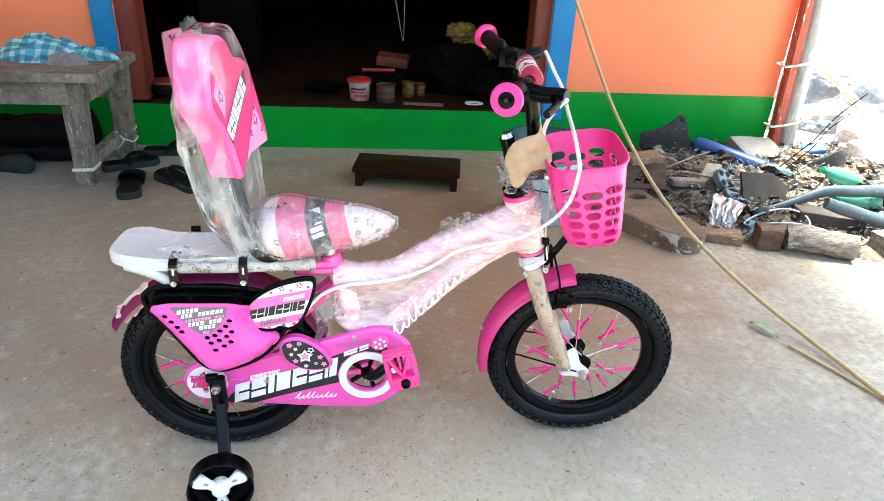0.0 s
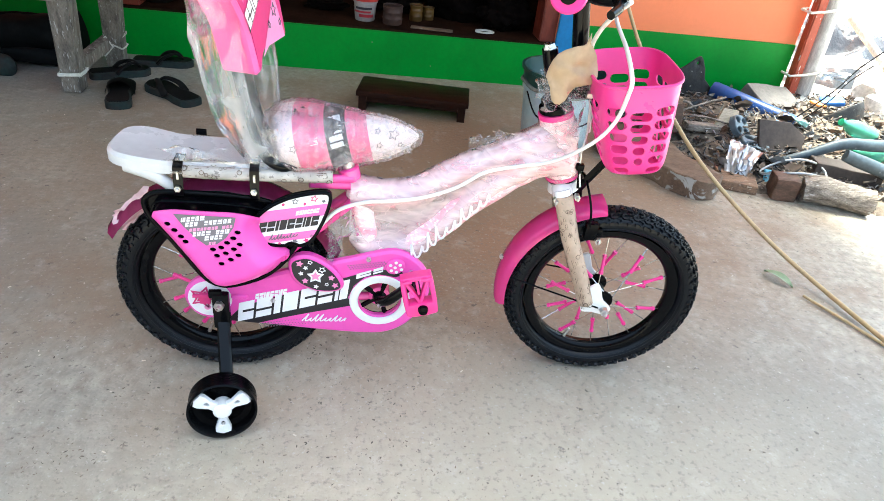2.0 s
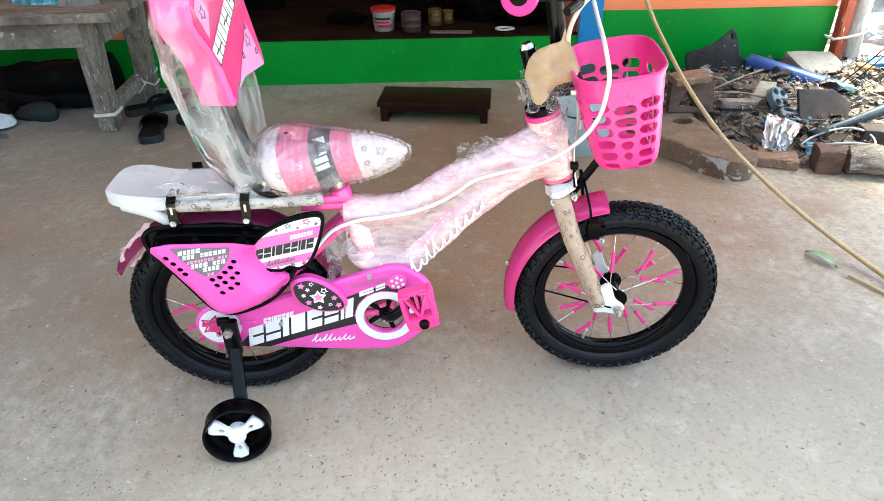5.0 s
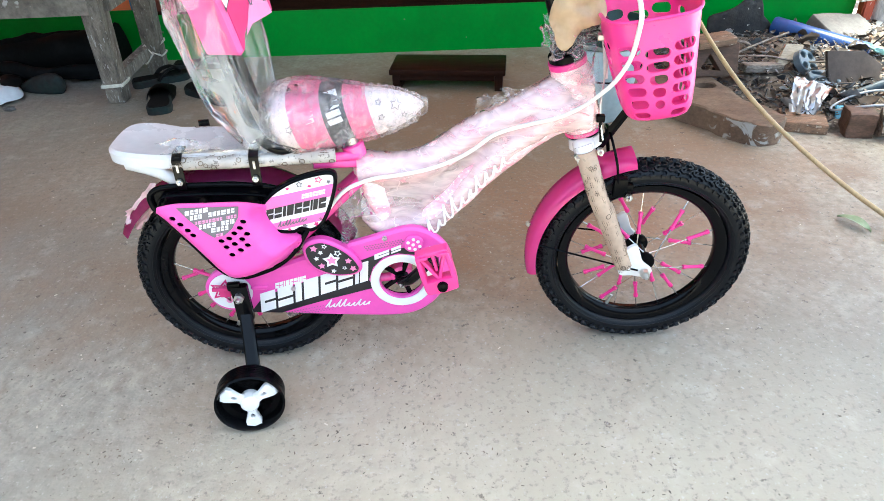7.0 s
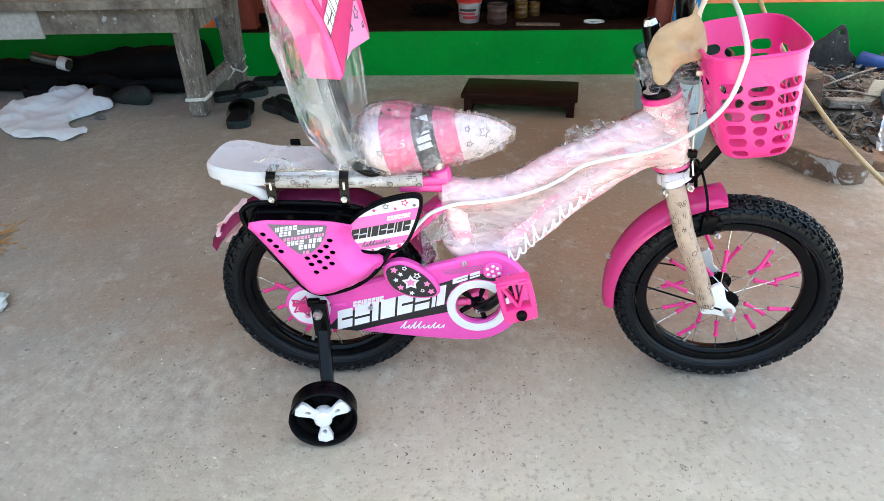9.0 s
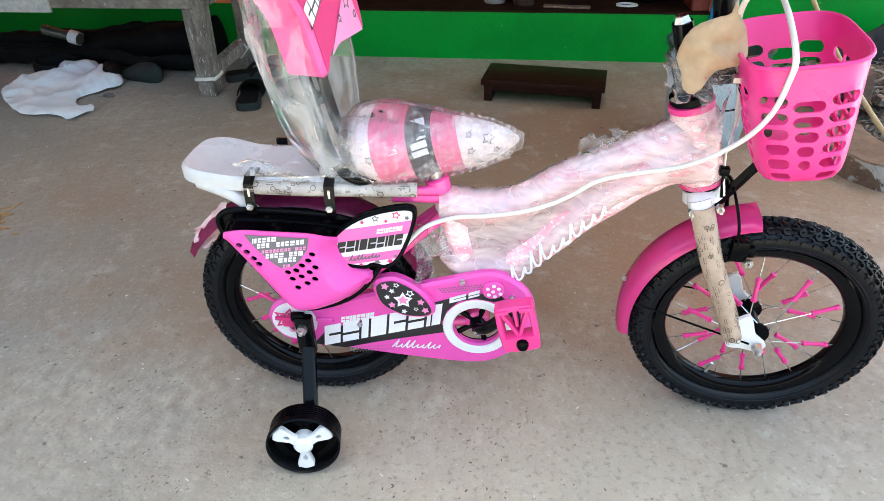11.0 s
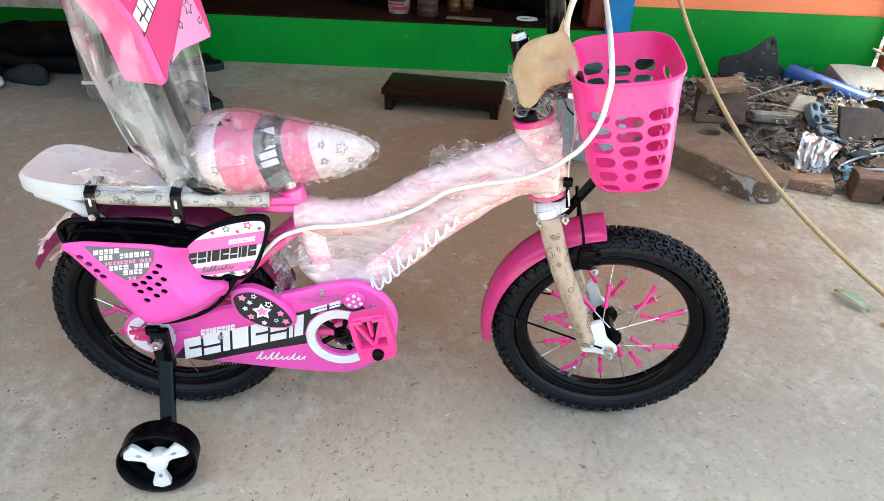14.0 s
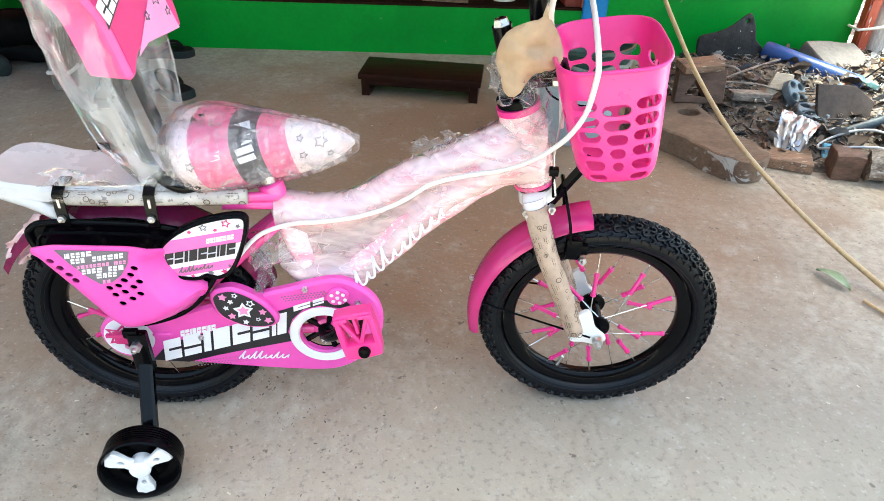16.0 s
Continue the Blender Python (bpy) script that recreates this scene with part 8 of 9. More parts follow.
# split log
bm = bmesh.new()
tube(bm, smooth_path([(1.86, 0.875, 0.050), (1.93, 0.85, 0.056), (2.01, 0.82, 0.052), (2.08, 0.795, 0.045)], 8), [0.048, 0.058, 0.054, 0.046], 24)
rough_up(bm, 0.012, 14, 4)
rough_up(bm, 0.004, 60, 2)
for v in bm.verts:
    v.co.z = max(v.co.z, 0.0)
solo("log", bm, M_GREYWOOD, "short split log with grey bark on the floor", "log", smooth=60)
# dark sheet leaning on the wall
bm = bmesh.new()
shp = [(-0.107, 0.11), (-0.088, 0.139), (-0.007, 0.165), (0.040, 0.212), (0.070, 0.234), (0.094, 0.22), (0.12, 0.132), (0.16, 0.079), (0.166, 0.0), (0.076, -0.03), (-0.042, -0.02), (-0.095, 0.04)]
plate(bm, loop2(shp, 2), [circle2(0.072, 0.205, 0.007, 10)], -0.005, 0.005, 0.002, step=0.025, place=lambda x, y, z: (x, y + 1.6 * (x - 0.06) ** 2 - 0.5 * max(0.0, x - 0.08), z))
rough_up(bm, 0.007, 14)
rough_up(bm, 0.003, 50)
bm.transform(Matrix.Translation((1.775, 1.80, 0.022)) @ Matrix.Rotation(radians(-8), 4, "X"))
solo("sheet_metal_scrap", bm, M_DARKMETAL, "bent dark sheet-metal scrap leaning on the wall", "metal scrap", smooth=60)
# blue pipe
bm = bmesh.new()
a, b = Vector((1.935, 1.79, 0.118)), Vector((2.205, 1.50, 0.072))
d = (b - a).normalized()
tube(bm, [a, a + d * 0.01, b - d * 0.01, b], [0.034, 0.038, 0.036, 0.031], 24)
solo("blue_pipe", bm, M_BLUEPIPE, "short blue painted metal pipe on the rubble", "pipe")
bm = lump((2.25, 1.76, 0.090), (0.28, 0.18, 0.05), (22, 6, 18), 9, 0.10)
solo("stone_slab", bm, M_STONE, "flat grey stone slab on the rubble", "stone")
bm = bmesh.new()
plate(bm, [(-0.066, -0.055), (-0.016, 0.045), (0.045, 0.038), (0.042, 0.010)], [], -0.007, 0.004, 0.002)
bm.transform(Matrix.Translation((1.812, 1.40, 0.102)) @ Matrix.Rotation(radians(-25), 4, "X") @ Matrix.Scale(1.15, 4))
solo("wood_chip", bm, mat("pale_chip", (0.5, 0.41, 0.3), 0.7, other=(0.38, 0.3, 0.2), scale=14, stretch=(1, 5, 5), fine=0.2, bump=0.3), "pale pointed wood chip on the heap", "wood chip")


def slotted_pedal(c, rot, mtl):
    bm = bmesh.new()
    slots = [pill2(-0.022 + 0.044 * (k % 2), -0.02 + 0.04 * (k // 2), 0.034, 0.022, 4) for k in range(4)]
    plate(bm, pill2(0, 0, 0.105, 0.088, 5), slots, -0.012, 0.012, 0.003)
    bm.transform(Matrix.Translation(c) @ Euler([radians(a) for a in rot]).to_matrix().to_4x4() @ Matrix.Scale(1.12, 4))
    solo("old_pedal", bm, mtl, "broken blue-grey plastic bicycle pedal in the rubble", "pedal", group="old pedals")


slotted_pedal((1.862, 1.37, 0.090), (-42, 18, 24), M_PLASTICGREY)
slotted_pedal((1.868, 1.24, 0.066), (-78, 6, -14), M_PLASTICGREY)
foil = bmesh.new()
rows = []
for i in range(34):
    t = i / 33
    p = Vector((1.672, 0.995, 0.016)).lerp(Vector((1.835, 1.16, 0.045)), t) + Vector((-0.014, 0.02, 0.085)) * math.sin(math.pi * min(1.0, t * 1.15))
    row = []
    for j in range(21):
        u = j / 20 - 0.5
        k = noise.noise_vector(Vector((t * 8, u * 7, 3.3))) * 0.010 + noise.noise_vector(Vector((t * 30, u * 16, 7.1))) * 0.006
        w = 0.105 * (0.55 + 0.6 * math.sin(math.pi * (0.12 + 0.8 * t)))
        row.append(foil.verts.new(p + Vector((0.75, -0.62, -0.12)) * u * w + k))
    rows.append(row)
for a, b in zip(rows, rows[1:]):
    for j in range(20):
        foil.faces.new((a[j], a[j + 1], b[j + 1], b[j]))
solo("crumpled_foil", foil, M_FOIL, "crumpled silver foil wrapper on the rubble", "foil", smooth=20)
bm = bmesh.new()
tube(bm, smooth_path([(1.89 + 0.128 * math.cos(a * 0.5236), 0.985 + 0.07 * math.sin(a * 0.5236), 0.070 + 0.022 * math.sin(a * 0.9)) for a in range(12)], 4, closed=True), 0.0042, 8, closed=True)
solo("wire_loop", bm, mat("grey_wire_sheath", (0.42, 0.43, 0.44), 0.4, other=(0.34, 0.35, 0.36), scale=20, bump=0.05), "loop of pale plastic-covered wire on the rubble", "wire", smooth=180)
# inner tubes
for pts, r, lab in (([(1.885, 1.10, 0.045), (2.01, 1.10, 0.098), (2.15, 1.10, 0.145), (2.29, 1.10, 0.143), (2.42, 1.11, 0.140), (2.70, 1.14, 0.09)], [0.016, 0.034, 0.042, 0.026, 0.023, 0.03], "flattened grey-blue inner tube lying over the rubble"),
                    ([(2.055, 0.97, 0.148), (2.18, 0.95, 0.115), (2.31, 0.94, 0.078), (2.52, 0.92, 0.05)], [0.022, 0.027, 0.032, 0.032], "cut grey-blue inner tube beside the other")):
    bm = bmesh.new()
    tube(bm, smooth_path(pts, 10), r, 18, flat=0.8)
    rough_up(bm, 0.005, 9)
    solo("inner_tube", bm, M_TUBE, lab, "inner tube", smooth=60, group="inner tubes")
# tyre scrap, bottles, coloured scraps
bm = bmesh.new()
plate(bm, loop2([(-0.14, -0.06), (-0.085, 0.0), (-0.02, 0.045), (0.055, 0.08), (0.085, 0.05), (0.095, -0.01), (0.06, -0.04), (-0.04, -0.055)], 3), [], -0.005, 0.005, 0.001, step=0.03, place=lambda x, y, z: (x, y + 4.0 * (x - 0.02) ** 2, z))
rough_up(bm, 0.003, 25)
bm.transform(Matrix.Translation((2.48, 1.53, 0.10)) @ Matrix.Rotation(radians(-14), 4, "X"))
solo("tyre_scrap", bm, M_DARKMETAL, "curved piece of old black tyre in the rubble", "tyre scrap", smooth=60)


def bottle(c, rot, s=1.0):
    b = thing("green_bottle", "green plastic drink bottle lying on the rubble", "bottle", c, "green bottles")
    m = Matrix.Translation(c) @ Euler([radians(a) for a in rot]).to_matrix().to_4x4() @ Matrix.Scale(s, 4)
    bm = bmesh.new()
    lathe(bm, [(0.0, 0.0), (0.03, 0.0), (0.034, 0.008), (0.034, 0.05), (0.031, 0.06), (0.034, 0.07), (0.034, 0.12), (0.026, 0.15), (0.012, 0.175), (0.012, 0.19)], 28, m)
    part("body", bm, M_BOTTLE, b)
    bm = bmesh.new()
    lathe(bm, [(0.014, 0.182), (0.0145, 0.185), (0.0145, 0.198), (0.0, 0.199)], 20, m)
    part("cap", bm, mat("green_cap", (0.02, 0.25, 0.12), 0.4, other=(0.02, 0.2, 0.1), scale=20, bump=0.05), b, "green screw cap")


bottle((2.46, 1.33, 0.098), (0, -72, 4), 1.0)
bottle((2.43, 1.14, 0.074), (0, -83, -5), 1.0)
for c, s, r, col, lab in (((2.05, 1.38, 0.10), (0.05, 0.035, 0.02), (20, 30, 10), (0.06, 0.22, 0.55), "blue plastic scrap"), ((1.80, 1.00, 0.034), (0.034, 0.055, 0.010), (60, 10, 10), (0.15, 0.42, 0.55), "light blue plastic scrap"), ((2.36, 1.60, 0.14), (0.10, 0.05, 0.012), (10, 10, 30), (0.75, 0.25, 0.06), "orange plastic wrapper"), ((2.44, 1.62, 0.15), (0.10, 0.06, 0.02), (10, -10, -20), (0.04, 0.16, 0.45), "blue plastic wrapper"), ((2.20, 1.45, 0.10), (0.05, 0.04, 0.02), (0, 20, 0), (0.3, 0.55, 0.5), "pale green plastic scrap")):
    solo("plastic_scrap", lump(c, s, r, c[0] * 7, 0.25), mat("scrap_" + lab.split()[0], col, 0.45, other=tuple(k * 0.7 for k in col), scale=20, bump=0.2), lab + " in the rubble", "plastic scrap", group="plastic scraps")
for k, (a, b, r) in enumerate((((2.20, 1.50, 0.10), (2.62, 1.62, 0.42), 0.003), ((2.22, 1.48, 0.10), (2.55, 1.60, 0.33), 0.0025), ((1.58, 1.45, 0.10), (1.95, 1.33, 0.10), 0.004), ((1.62, 1.6, 0.12), (1.82, 1.5, 0.09), 0.005), ((2.25, 0.95, 0.02), (2.12, 0.80, 0.02), 0.004), ((1.66, 1.52, 0.09), (1.92, 1.63, 0.13), 0.004))):
    bm = bmesh.new()
    a, b = Vector(a), Vector(b)
    tube(bm, smooth_path([a, a.lerp(b, 0.35) + Vector((0.01, -0.01, 0.012)), a.lerp(b, 0.7) + Vector((-0.01, 0.01, -0.006)), b], 4), r, 6)
    solo("twig", bm, M_SOOTRUBBER if k < 2 else M_GREYWOOD, "thin dark twig sticking out of the rubble" if k < 2 else "thin dry twig on the rubble", "twig", smooth=60, group="twigs")
for k in range(40):
    x, y = rng.uniform(1.5, 2.7), rng.uniform(1.05, 1.85)
    h = heap(x, y)
    if h < 0.01:
        continue
    s = (rng.uniform(0.03, 0.10), rng.uniform(0.02, 0.045), rng.uniform(0.008, 0.03))
    solo("wood_shard", lump((x, y, h + 0.012), s, (rng.uniform(-25, 25), rng.uniform(-25, 25), rng.uniform(0, 360)), k, 0.12, cuts=1, bevel=0.002), rng.choice((M_OLDWOOD, M_GREYWOOD, M_BRICKWOOD, M_DARKMETAL)), "broken wood shard on the rubble heap", "wood shard", group="wood shards")

# ---- posts at the corner and the yard beyond ----
post = thing("corner_post", "red-painted post and bare pole tied together at the corner", "post", (2.45, 1.93, 0))
bm = bmesh.new()
tapered_leg(bm, (2.33, 1.925, 2.66), (2.435, 1.925, -0.02), 0.045, 0.05)
part("red_post", bm, M_REDPAINT, post, "flaking red-painted post")
bm = bmesh.new()
tube(bm, smooth_path([(2.512, 1.93, -0.03), (2.488, 1.93, 0.5), (2.452, 1.93, 1.2), (2.40, 1.93, 2.66)], 8), [0.042, 0.036], 18)
rough_up(bm, 0.006, 12, 3)
part("bare_pole", bm, M_POLE, post, "bare whitish wooden pole")
for z, x in ((0.20, 2.465), (0.50, 2.45)):
    bm = bmesh.new()
    h = 0.09
    tube(bm, [(x + sx * h, 1.93 + sy * 0.062, z + 0.02 * sx) for sx, sy in ((-1, -0.7), (-0.4, -1), (0.4, -1), (1, -0.5), (1, 0.6), (0, 1), (-1, 0.6))], 0.006, 6, closed=True)
    part("cloth_tie", bm, M_STRING, post, "pale cloth tie")
bm = bmesh.new()
torn_film(bm, (2.60, 1.87, 0.20), (0.14, 0.04, 0.04), 41)
part("tie_end", bm, M_SACK, post)

# pale gravel, stones and sacks outside in the glare
# gravel sheet added as a reflector, throwing sunlight onto wall and rubble
bm = grid_sheet(2.72, 7.0, -1.8, 8.0, 40, 60, lambda x, y: -0.012 + 0.02 * noise.noise(Vector((x * 3, y * 3, 0))) + 0.03 * min(1.0, (x - 2.72) * 2))
solo("gravel", bm, M_PALE, "pale gravel of the yard, added to bounce sunlight under the roof", "gravel", "structure", smooth=180)
for k in range(90):
    x, y = rng.uniform(2.65, 6.0), rng.uniform(0.9, 7.5)
    s = rng.uniform(0.10, 0.34)
    solo("rubble_stone", lump((x, y, s * 0.25 - 0.03), (s, s * rng.uniform(0.6, 1.0), s * rng.uniform(0.4, 0.8)), (rng.uniform(-15, 15), rng.uniform(-15, 15), rng.uniform(0, 360)), k * 1.3, 0.22, cuts=2, bevel=s * 0.12), M_PALE, "pale sunlit stone in the yard", "stone", group="stones in the yard")
solo("polythene_sheet", drape((3.35, 2.75, -0.03), (1.5, 1.0, 0.30), 22.5, 2.5), M_BLACKSHEET, "dark grey polythene sheet over a heap in the yard", "plastic sheet", smooth=180)
for c, s, sd in (((3.9, 3.8, 0.0), (0.9, 0.7, 0.8), 31.0), ((3.1, 3.6, 0.0), (0.8, 0.6, 0.6), 33.0), ((4.6, 2.9, 0.0), (0.9, 0.8, 0.5), 35.0), ((3.0, 1.35, 0.0), (0.5, 0.4, 0.16), 37.0), ((3.35, 1.9, 0.0), (0.6, 0.4, 0.22), 39.0)):
    solo("filled_sack", crumple(c, s, sd, lump=0.5), M_SACK, "filled white plastic sack in the yard", "sack", smooth=180, group="sacks in the yard")
for a, b, r in (((2.70, 2.05, 0.45), (3.02, 1.62, 0.02), 0.022), ((2.75, 2.3, 0.16), (3.25, 2.25, 0.16), 0.035), ((3.3, 2.9, 0.12), (3.5, 3.2, 1.6), 0.012)):
    bm = bmesh.new()
    a, b = Vector(a), Vector(b)
    tube(bm, smooth_path([a, a.lerp(b, 0.5) + Vector((0.01, 0.015, 0.01)), b], 5), [r, r * 0.8], 12)
    rough_up(bm, 0.004, 20)
    solo("pole_offcut", bm, M_POLE, "bare wooden pole lying in the yard", "pole", smooth=60, group="poles in the yard")
yard = thing("yard_wall", "pale dry-stacked stone wall at the back of the yard", "wall", (4.5, 8.2, 0), kind="structure")
for r in range(7):
    for c in range(14):
        bm = lump((1.6 + c * 0.48 + 0.24 * (r % 2), 8.2, 0.14 + r * 0.27), (0.45, 0.3, 0.25), (0, 0, rng.uniform(-4, 4)), r * 14 + c, 0.08, cuts=1, bevel=0.03)
        part("stone", bm, M_PALE, yard)

# ---- inside the dark room ----
FZ = 0.2145
tub = thing("paint_tub", "small white tub with red lid and printed label", "tub", (0.285, 2.17, FZ))
q = Matrix.Translation((0.285, 2.17, FZ))
bm = bmesh.new()
lathe(bm, [(0.0, 0.0), (0.044, 0.0), (0.047, 0.004), (0.054, 0.082), (0.058, 0.084), (0.058, 0.092), (0.0, 0.092)], 36, q)
# white plastic greyed down, as it stands in the room's shade
part("body", bm, mat("shaded_white_plastic", (0.34, 0.31, 0.29), 0.5, other=(0.18, 0.14, 0.13), scale=16, fine=0.15, bump=0.1), tub)
bm = bmesh.new()
lathe(bm, [(0.0, 0.108), (0.05, 0.107), (0.060, 0.104), (0.060, 0.092), (0.0, 0.0925)], 36, q)
part("lid", bm, mat("red_lid", (0.45, 0.02, 0.015), 0.35, other=(0.35, 0.015, 0.012), scale=20, bump=0.05), tub, "red lid")
bm = bmesh.new()
for z0, z1, a0, a1 in ((0.020, 0.034, 235, 318), (0.040, 0.049, 205, 300)):
    prev = None
    for k in range(15):
        a = radians(a0 + (a1 - a0) * k / 14)
        row = [bm.verts.new(q @ Vector(((0.0477 + 0.0854 * z + 0.001) * math.cos(a), (0.0477 + 0.0854 * z + 0.001) * math.sin(a), z))) for z in (z0, z1)]
        if prev:
            bm.faces.new((prev[0], row[0], row[1], prev[1]))
        prev = row
lb = part("label_patch", bm, mat("red_label", (0.42, 0.02, 0.03), 0.5, other=(0.3, 0.02, 0.03), scale=30, bump=0), tub, "red printed patch", None)
bm = bmesh.new()
prev = None
for k in range(10):
    a = radians(215 + 90 * k / 9)
    row = [bm.verts.new(q @ Vector(((0.0490 + 0.0854 * z) * math.cos(a), (0.0490 + 0.0854 * z) * math.sin(a), z))) for z in (0.0555, 0.066)]
    if prev:
        bm.faces.new((prev[0], row[0], row[1], prev[1]))
    prev = row
part("label_bar", bm, M_DECALBLACK, lb, "", None)


def can(x, y, r, h, mtl, name, lab, cat):
    bm = bmesh.new()
    lathe(bm, [(0.0, 0.0), (r * 0.95, 0.0), (r, 0.004), (r, h * 0.26), (r * 1.04, h * 0.29), (r * 1.04, h * 0.32), (r, h * 0.35), (r, h * 0.62), (r * 1.04, h * 0.65), (r * 1.04, h * 0.68), (r, h * 0.71), (r, h - 0.007), (r * 1.05, h - 0.005), (r * 1.04, h), (r * 0.93, h), (r * 0.9, h - 0.005), (0.0, h - 0.006)], 28, Matrix.Translation((x, y, FZ)))
    solo(name, bm, mtl, lab, cat)


# tins and jars: rust and yellow, darkened for the room's shade
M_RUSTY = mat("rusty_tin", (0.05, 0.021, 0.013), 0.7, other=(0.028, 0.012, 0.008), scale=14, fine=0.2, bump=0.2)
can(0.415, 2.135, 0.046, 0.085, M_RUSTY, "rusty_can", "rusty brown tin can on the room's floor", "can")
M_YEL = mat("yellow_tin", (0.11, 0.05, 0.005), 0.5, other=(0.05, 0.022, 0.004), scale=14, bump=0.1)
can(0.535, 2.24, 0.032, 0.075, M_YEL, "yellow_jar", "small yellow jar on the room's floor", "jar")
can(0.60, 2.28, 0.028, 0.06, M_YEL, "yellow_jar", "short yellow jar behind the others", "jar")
bm = bmesh.new()
box(bm, (0.60, 2.07, FZ + 0.005), (0.20, 0.035, 0.008), bevel=0.002, rot=(0, 0, -8))
solo("wood_strip", bm, M_BRICKWOOD, "thin pale wooden strip on the doorsill", "wood strip")
bm = bmesh.new()
tube(bm, [(0.86 + 0.045 * math.cos(a * 0.3), 2.09 + 0.03 * math.sin(a * 0.3), FZ + 0.005 + 0.0002 * a) for a in range(40)], 0.0026, 6)
solo("wire_coil", bm, M_STRING, "small coil of pale wire on the doorsill", "wire", smooth=180)
bm = bmesh.new()
tube(bm, [(0.30, 2.32, FZ + 0.115), (0.47, 2.34, FZ + 0.112)], 0.010, 12)
solo("red_handle_tool", bm, mat("red_handle", (0.26, 0.012, 0.010), 0.4, other=(0.18, 0.008, 0.008), scale=20, bump=0.05), "tool with a red handle lying on tins", "tool")
# sacks, carton and cloth carry the room's shade in their colours
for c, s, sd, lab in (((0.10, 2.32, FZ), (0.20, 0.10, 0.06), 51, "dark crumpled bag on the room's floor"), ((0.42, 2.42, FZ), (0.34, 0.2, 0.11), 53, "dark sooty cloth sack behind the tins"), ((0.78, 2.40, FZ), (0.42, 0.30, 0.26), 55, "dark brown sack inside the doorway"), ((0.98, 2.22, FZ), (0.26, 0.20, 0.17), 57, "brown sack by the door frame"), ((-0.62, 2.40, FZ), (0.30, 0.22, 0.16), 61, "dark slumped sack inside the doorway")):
    solo("dark_sack", crumple(c, s, sd, lump=0.8), mat("shaded_rags", (0.0045, 0.003, 0.0025), 0.95, spec=0.02, other=(0.003, 0.002, 0.0015), scale=12, bump=0.5), lab, "sack", smooth=180, group="dark sacks in the room")
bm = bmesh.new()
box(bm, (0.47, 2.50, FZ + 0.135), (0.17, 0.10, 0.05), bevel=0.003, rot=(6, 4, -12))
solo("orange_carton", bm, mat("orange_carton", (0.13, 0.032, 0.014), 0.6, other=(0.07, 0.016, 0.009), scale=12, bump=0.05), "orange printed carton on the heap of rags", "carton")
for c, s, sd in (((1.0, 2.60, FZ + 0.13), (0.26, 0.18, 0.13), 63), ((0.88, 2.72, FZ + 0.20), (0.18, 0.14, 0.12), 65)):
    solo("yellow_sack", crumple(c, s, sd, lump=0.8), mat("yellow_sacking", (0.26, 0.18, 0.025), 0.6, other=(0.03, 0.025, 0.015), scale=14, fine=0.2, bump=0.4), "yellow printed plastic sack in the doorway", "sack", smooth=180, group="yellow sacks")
solo("sack_pile", crumple((0.98, 2.72, FZ), (0.36, 0.4, 0.22), 67, lump=0.4), mat("shaded_sacking", (0.006, 0.0045, 0.0035), 0.9, spec=0.03, other=(0.008, 0.006, 0.004), scale=12, bump=0.5), "dark sack under the yellow sacks", "sack", smooth=180)
pot = thing("cooking_pot", "soot-black cooking pot with a red lid by the door frame", "pot", (-0.66, 2.20, FZ))
q = Matrix.Translation((-0.66, 2.20, FZ))
bm = bmesh.new()
lathe(bm, [(0.0, 0.0), (0.05, 0.0), (0.085, 0.02), (0.09, 0.045), (0.078, 0.06), (0.0, 0.06)], 32, q)
part("body", bm, M_SOOTRUBBER, pot)
bm = bmesh.new()
lathe(bm, [(0.07, 0.061), (0.066, 0.07), (0.03, 0.078), (0.0, 0.08)], 32, q)
part("lid", bm, mat("dull_red", (0.22, 0.03, 0.02), 0.6, other=(0.12, 0.02, 0.015), scale=14, bump=0.1), pot, "dull red lid")
bm = crumple((-0.60, 2.55, FZ), (0.14, 0.12, 0.34), 71, lump=0.5)
solo("pale_bag", bm, mat("pale_bag", (0.45, 0.44, 0.43), 0.6, other=(0.2, 0.2, 0.2), scale=12, bump=0.3), "pale plastic bag standing inside the doorway", "bag", smooth=180)
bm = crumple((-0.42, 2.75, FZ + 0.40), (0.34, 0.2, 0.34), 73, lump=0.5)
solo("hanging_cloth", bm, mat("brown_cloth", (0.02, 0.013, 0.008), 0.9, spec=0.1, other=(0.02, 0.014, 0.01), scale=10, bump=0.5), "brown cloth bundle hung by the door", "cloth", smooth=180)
bm = bmesh.new()
box(bm, (-0.42, 2.75, FZ + 0.2), (0.3, 0.16, 0.40), bevel=0.01)
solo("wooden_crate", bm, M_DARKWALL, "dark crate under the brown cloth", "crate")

for x0, x1 in ((0.489, 0.531), (0.539, 0.537)):
    bm = bmesh.new()
    tube(bm, [(x0 - (x1 - x0) * 9.4, 2.7, 2.70), (x0, 2.7, 0.635), (x1, 2.7, 0.42)], 0.0016, 6)
    solo("hanging_string", bm, M_STRING, "thin pale string hanging from the ceiling", "string", smooth=60, group="strings in the room", at=(x1, 2.7, 0.42))

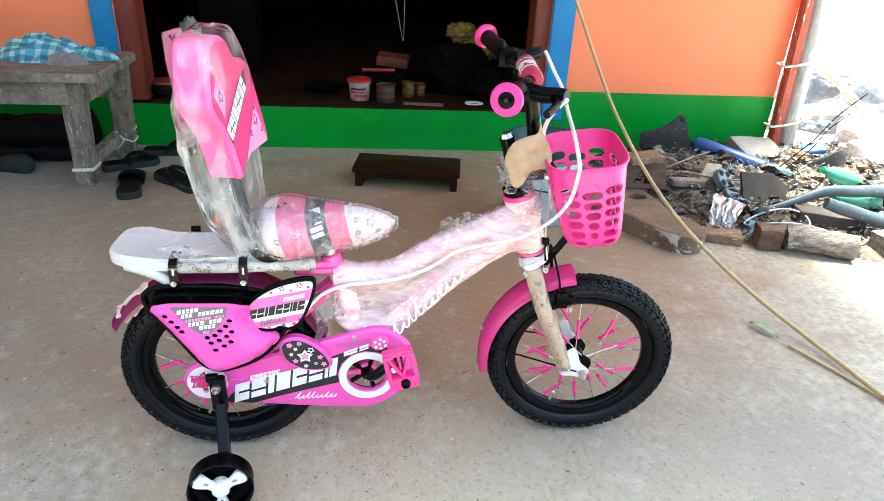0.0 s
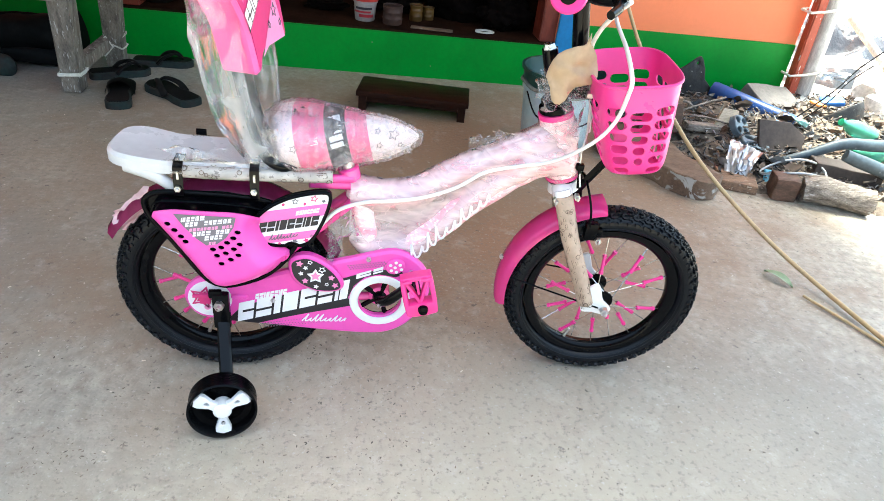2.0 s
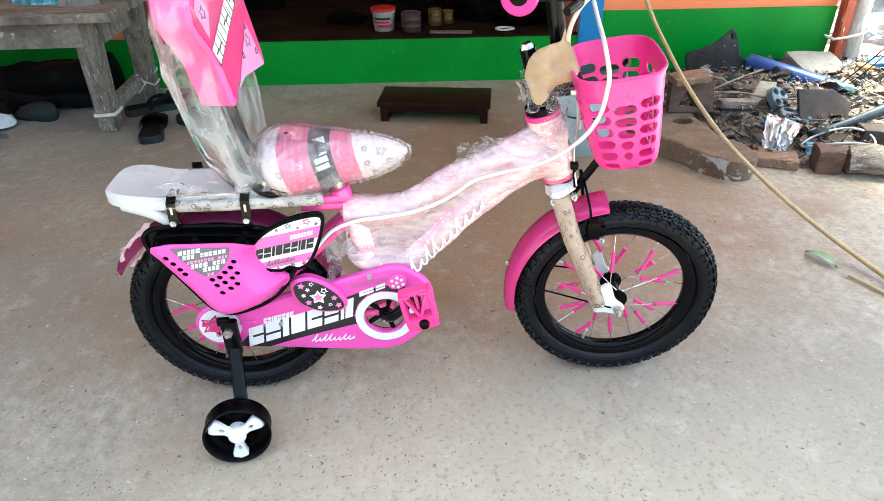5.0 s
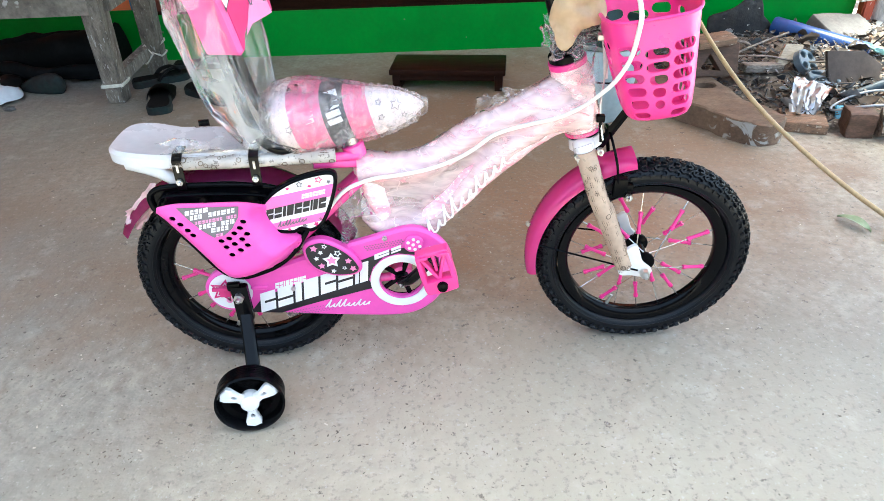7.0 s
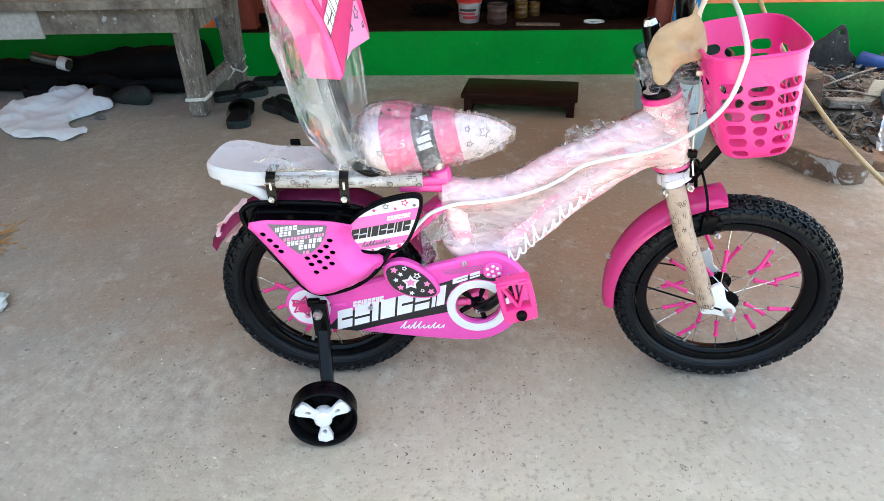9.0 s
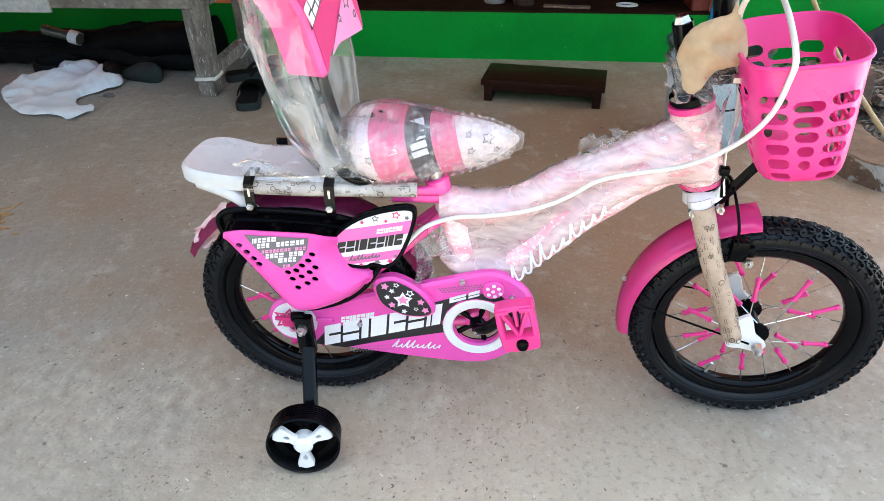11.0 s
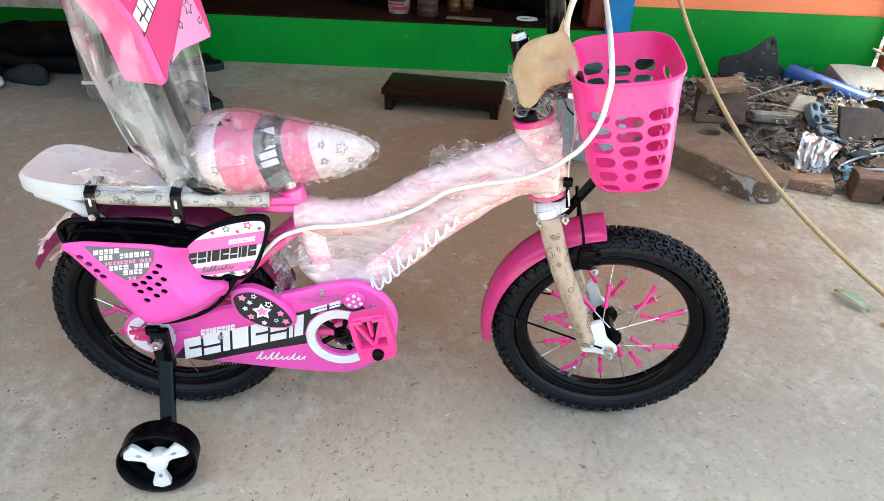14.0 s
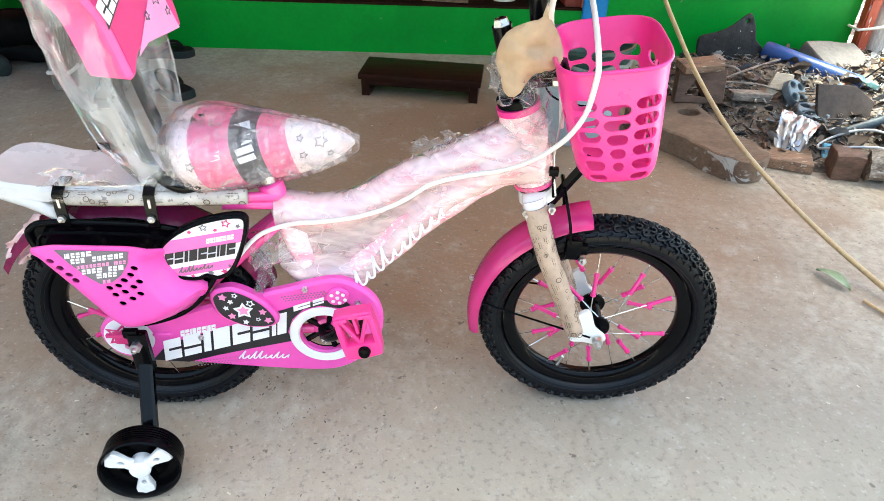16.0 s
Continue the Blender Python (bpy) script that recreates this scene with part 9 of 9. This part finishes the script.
# ---- dirt on the floor ----
bm = bmesh.new()
for k in range(1500):
    if k % 3:
        x, y = rng.uniform(-1.7, 1.7), rng.uniform(-0.75, 1.9)
    else:
        x, y = rng.choice((0.1, 0.45, 0.75, -0.2)) + rng.gauss(0, 0.16), -0.38 + rng.gauss(0, 0.14)
    s = rng.uniform(0.0006, 0.0021)
    m = Matrix.Translation((x, y, s * 0.25)) @ Matrix.Rotation(rng.uniform(0, 6.3), 4, "Z")
    box(bm, (0, 0, 0), (s * rng.uniform(1, 3.2), s * rng.uniform(0.6, 1.2), s * 0.6), m, taper=0.6)
solo("floor_litter", bm, mat("dark_litter", (0.18, 0.15, 0.12), 0.9, other=(0.25, 0.2, 0.155), scale=5, fine=0.3, bump=0), "dark crumbs and grit on the floor", "litter", "stuff", at=(0, 0.5, 0), smooth=None)
bm = bmesh.new()
spots = ((0.19, 0.0, 0.05), (0.23, -0.06, 0.03), (0.32, -0.1, 0.04), (0.14, -0.23, 0.05), (0.28, -0.24, 0.05), (0.17, 0.04, 0.03), (-0.41, -0.03, 0.06), (-0.28, -0.25, 0.03), (-0.22, -0.25, 0.03), (-0.14, -0.05, 0.05), (-0.53, 0.0, 0.05), (-0.17, -0.13, 0.06), (0.51, 0.08, 0.05), (0.45, -0.32, 0.09), (0.8, -0.35, 0.1))
for k in range(460):
    if k % 4:
        cx, cy, sp = spots[k % len(spots)]
        x, y = cx + rng.gauss(0, sp), cy + rng.gauss(0, sp * 0.7)
    else:
        x, y = rng.uniform(-1.2, 1.4), rng.uniform(-0.55, 1.3)
    L, w, a0 = rng.uniform(0.0010, 0.0050), rng.uniform(0.22, 0.55), rng.uniform(0, 6.3)
    n = 7
    ring = []
    for i in range(n):
        a = 2 * math.pi * i / n
        r = L * rng.uniform(0.55, 1.0)
        px, py = r * math.cos(a), r * w * math.sin(a)
        ring.append((x + px * math.cos(a0) - py * math.sin(a0), y + px * math.sin(a0) + py * math.cos(a0)))
    lo = [bm.verts.new((px, py, -0.0005)) for px, py in ring]
    hi = [bm.verts.new((x + (px - x) * 0.8, y + (py - y) * 0.8, 0.0005)) for px, py in ring]
    bm.faces.new(hi)
    for i in range(n):
        bm.faces.new((lo[i], lo[(i + 1) % n], hi[(i + 1) % n], hi[i]))
m_gouge = mat("ground_in_dirt", (0.8, 0.78, 0.74), 0.9, other=(0.5, 0.48, 0.46), scale=40, fine=0.3, bump=0)
island_tint(m_gouge, [(0.17, 0.145, 0.115), (0.25, 0.215, 0.17), (0.14, 0.12, 0.10), (0.29, 0.25, 0.20), (0.22, 0.17, 0.13)])
solo("floor_crust", bm, m_gouge, "dark flakes of dirt trodden into the concrete", "litter", "stuff", at=(0, 0.2, 0), smooth=None)
bm = bmesh.new()
for k in range(100):
    x, y = rng.uniform(-1.3, 1.5), rng.uniform(-0.7, 1.5)
    m = Matrix.Translation((x, y, 0.0015)) @ Matrix.Rotation(rng.uniform(0, 6.3), 4, "Z")
    box(bm, (0, 0, 0), (rng.uniform(0.003, 0.008), 0.002, 0.0015), m)
solo("rice_grains", bm, mat("pale_husk", (0.62, 0.56, 0.46), 0.7, other=(0.5, 0.44, 0.34), scale=20, bump=0), "pale husks and paper bits on the floor", "litter", "stuff", at=(0, 0.4, 0), smooth=None)
bm = bmesh.new()
for k in range(70):
    x, y = -1.09 + rng.gauss(0, 0.035), 0.50 + rng.gauss(0, 0.045)
    m = Matrix.Translation((x, y, 0.004 + rng.random() * 0.008)) @ Euler((0, rng.uniform(-0.3, 0.3), rng.uniform(0, 6.3))).to_matrix().to_4x4()
    box(bm, (0, 0, 0), (rng.uniform(0.015, 0.04), 0.003, 0.002), m)
solo("straw_tuft", bm, M_STRAW, "tuft of orange-brown straw on the floor", "straw", "stuff", smooth=None)
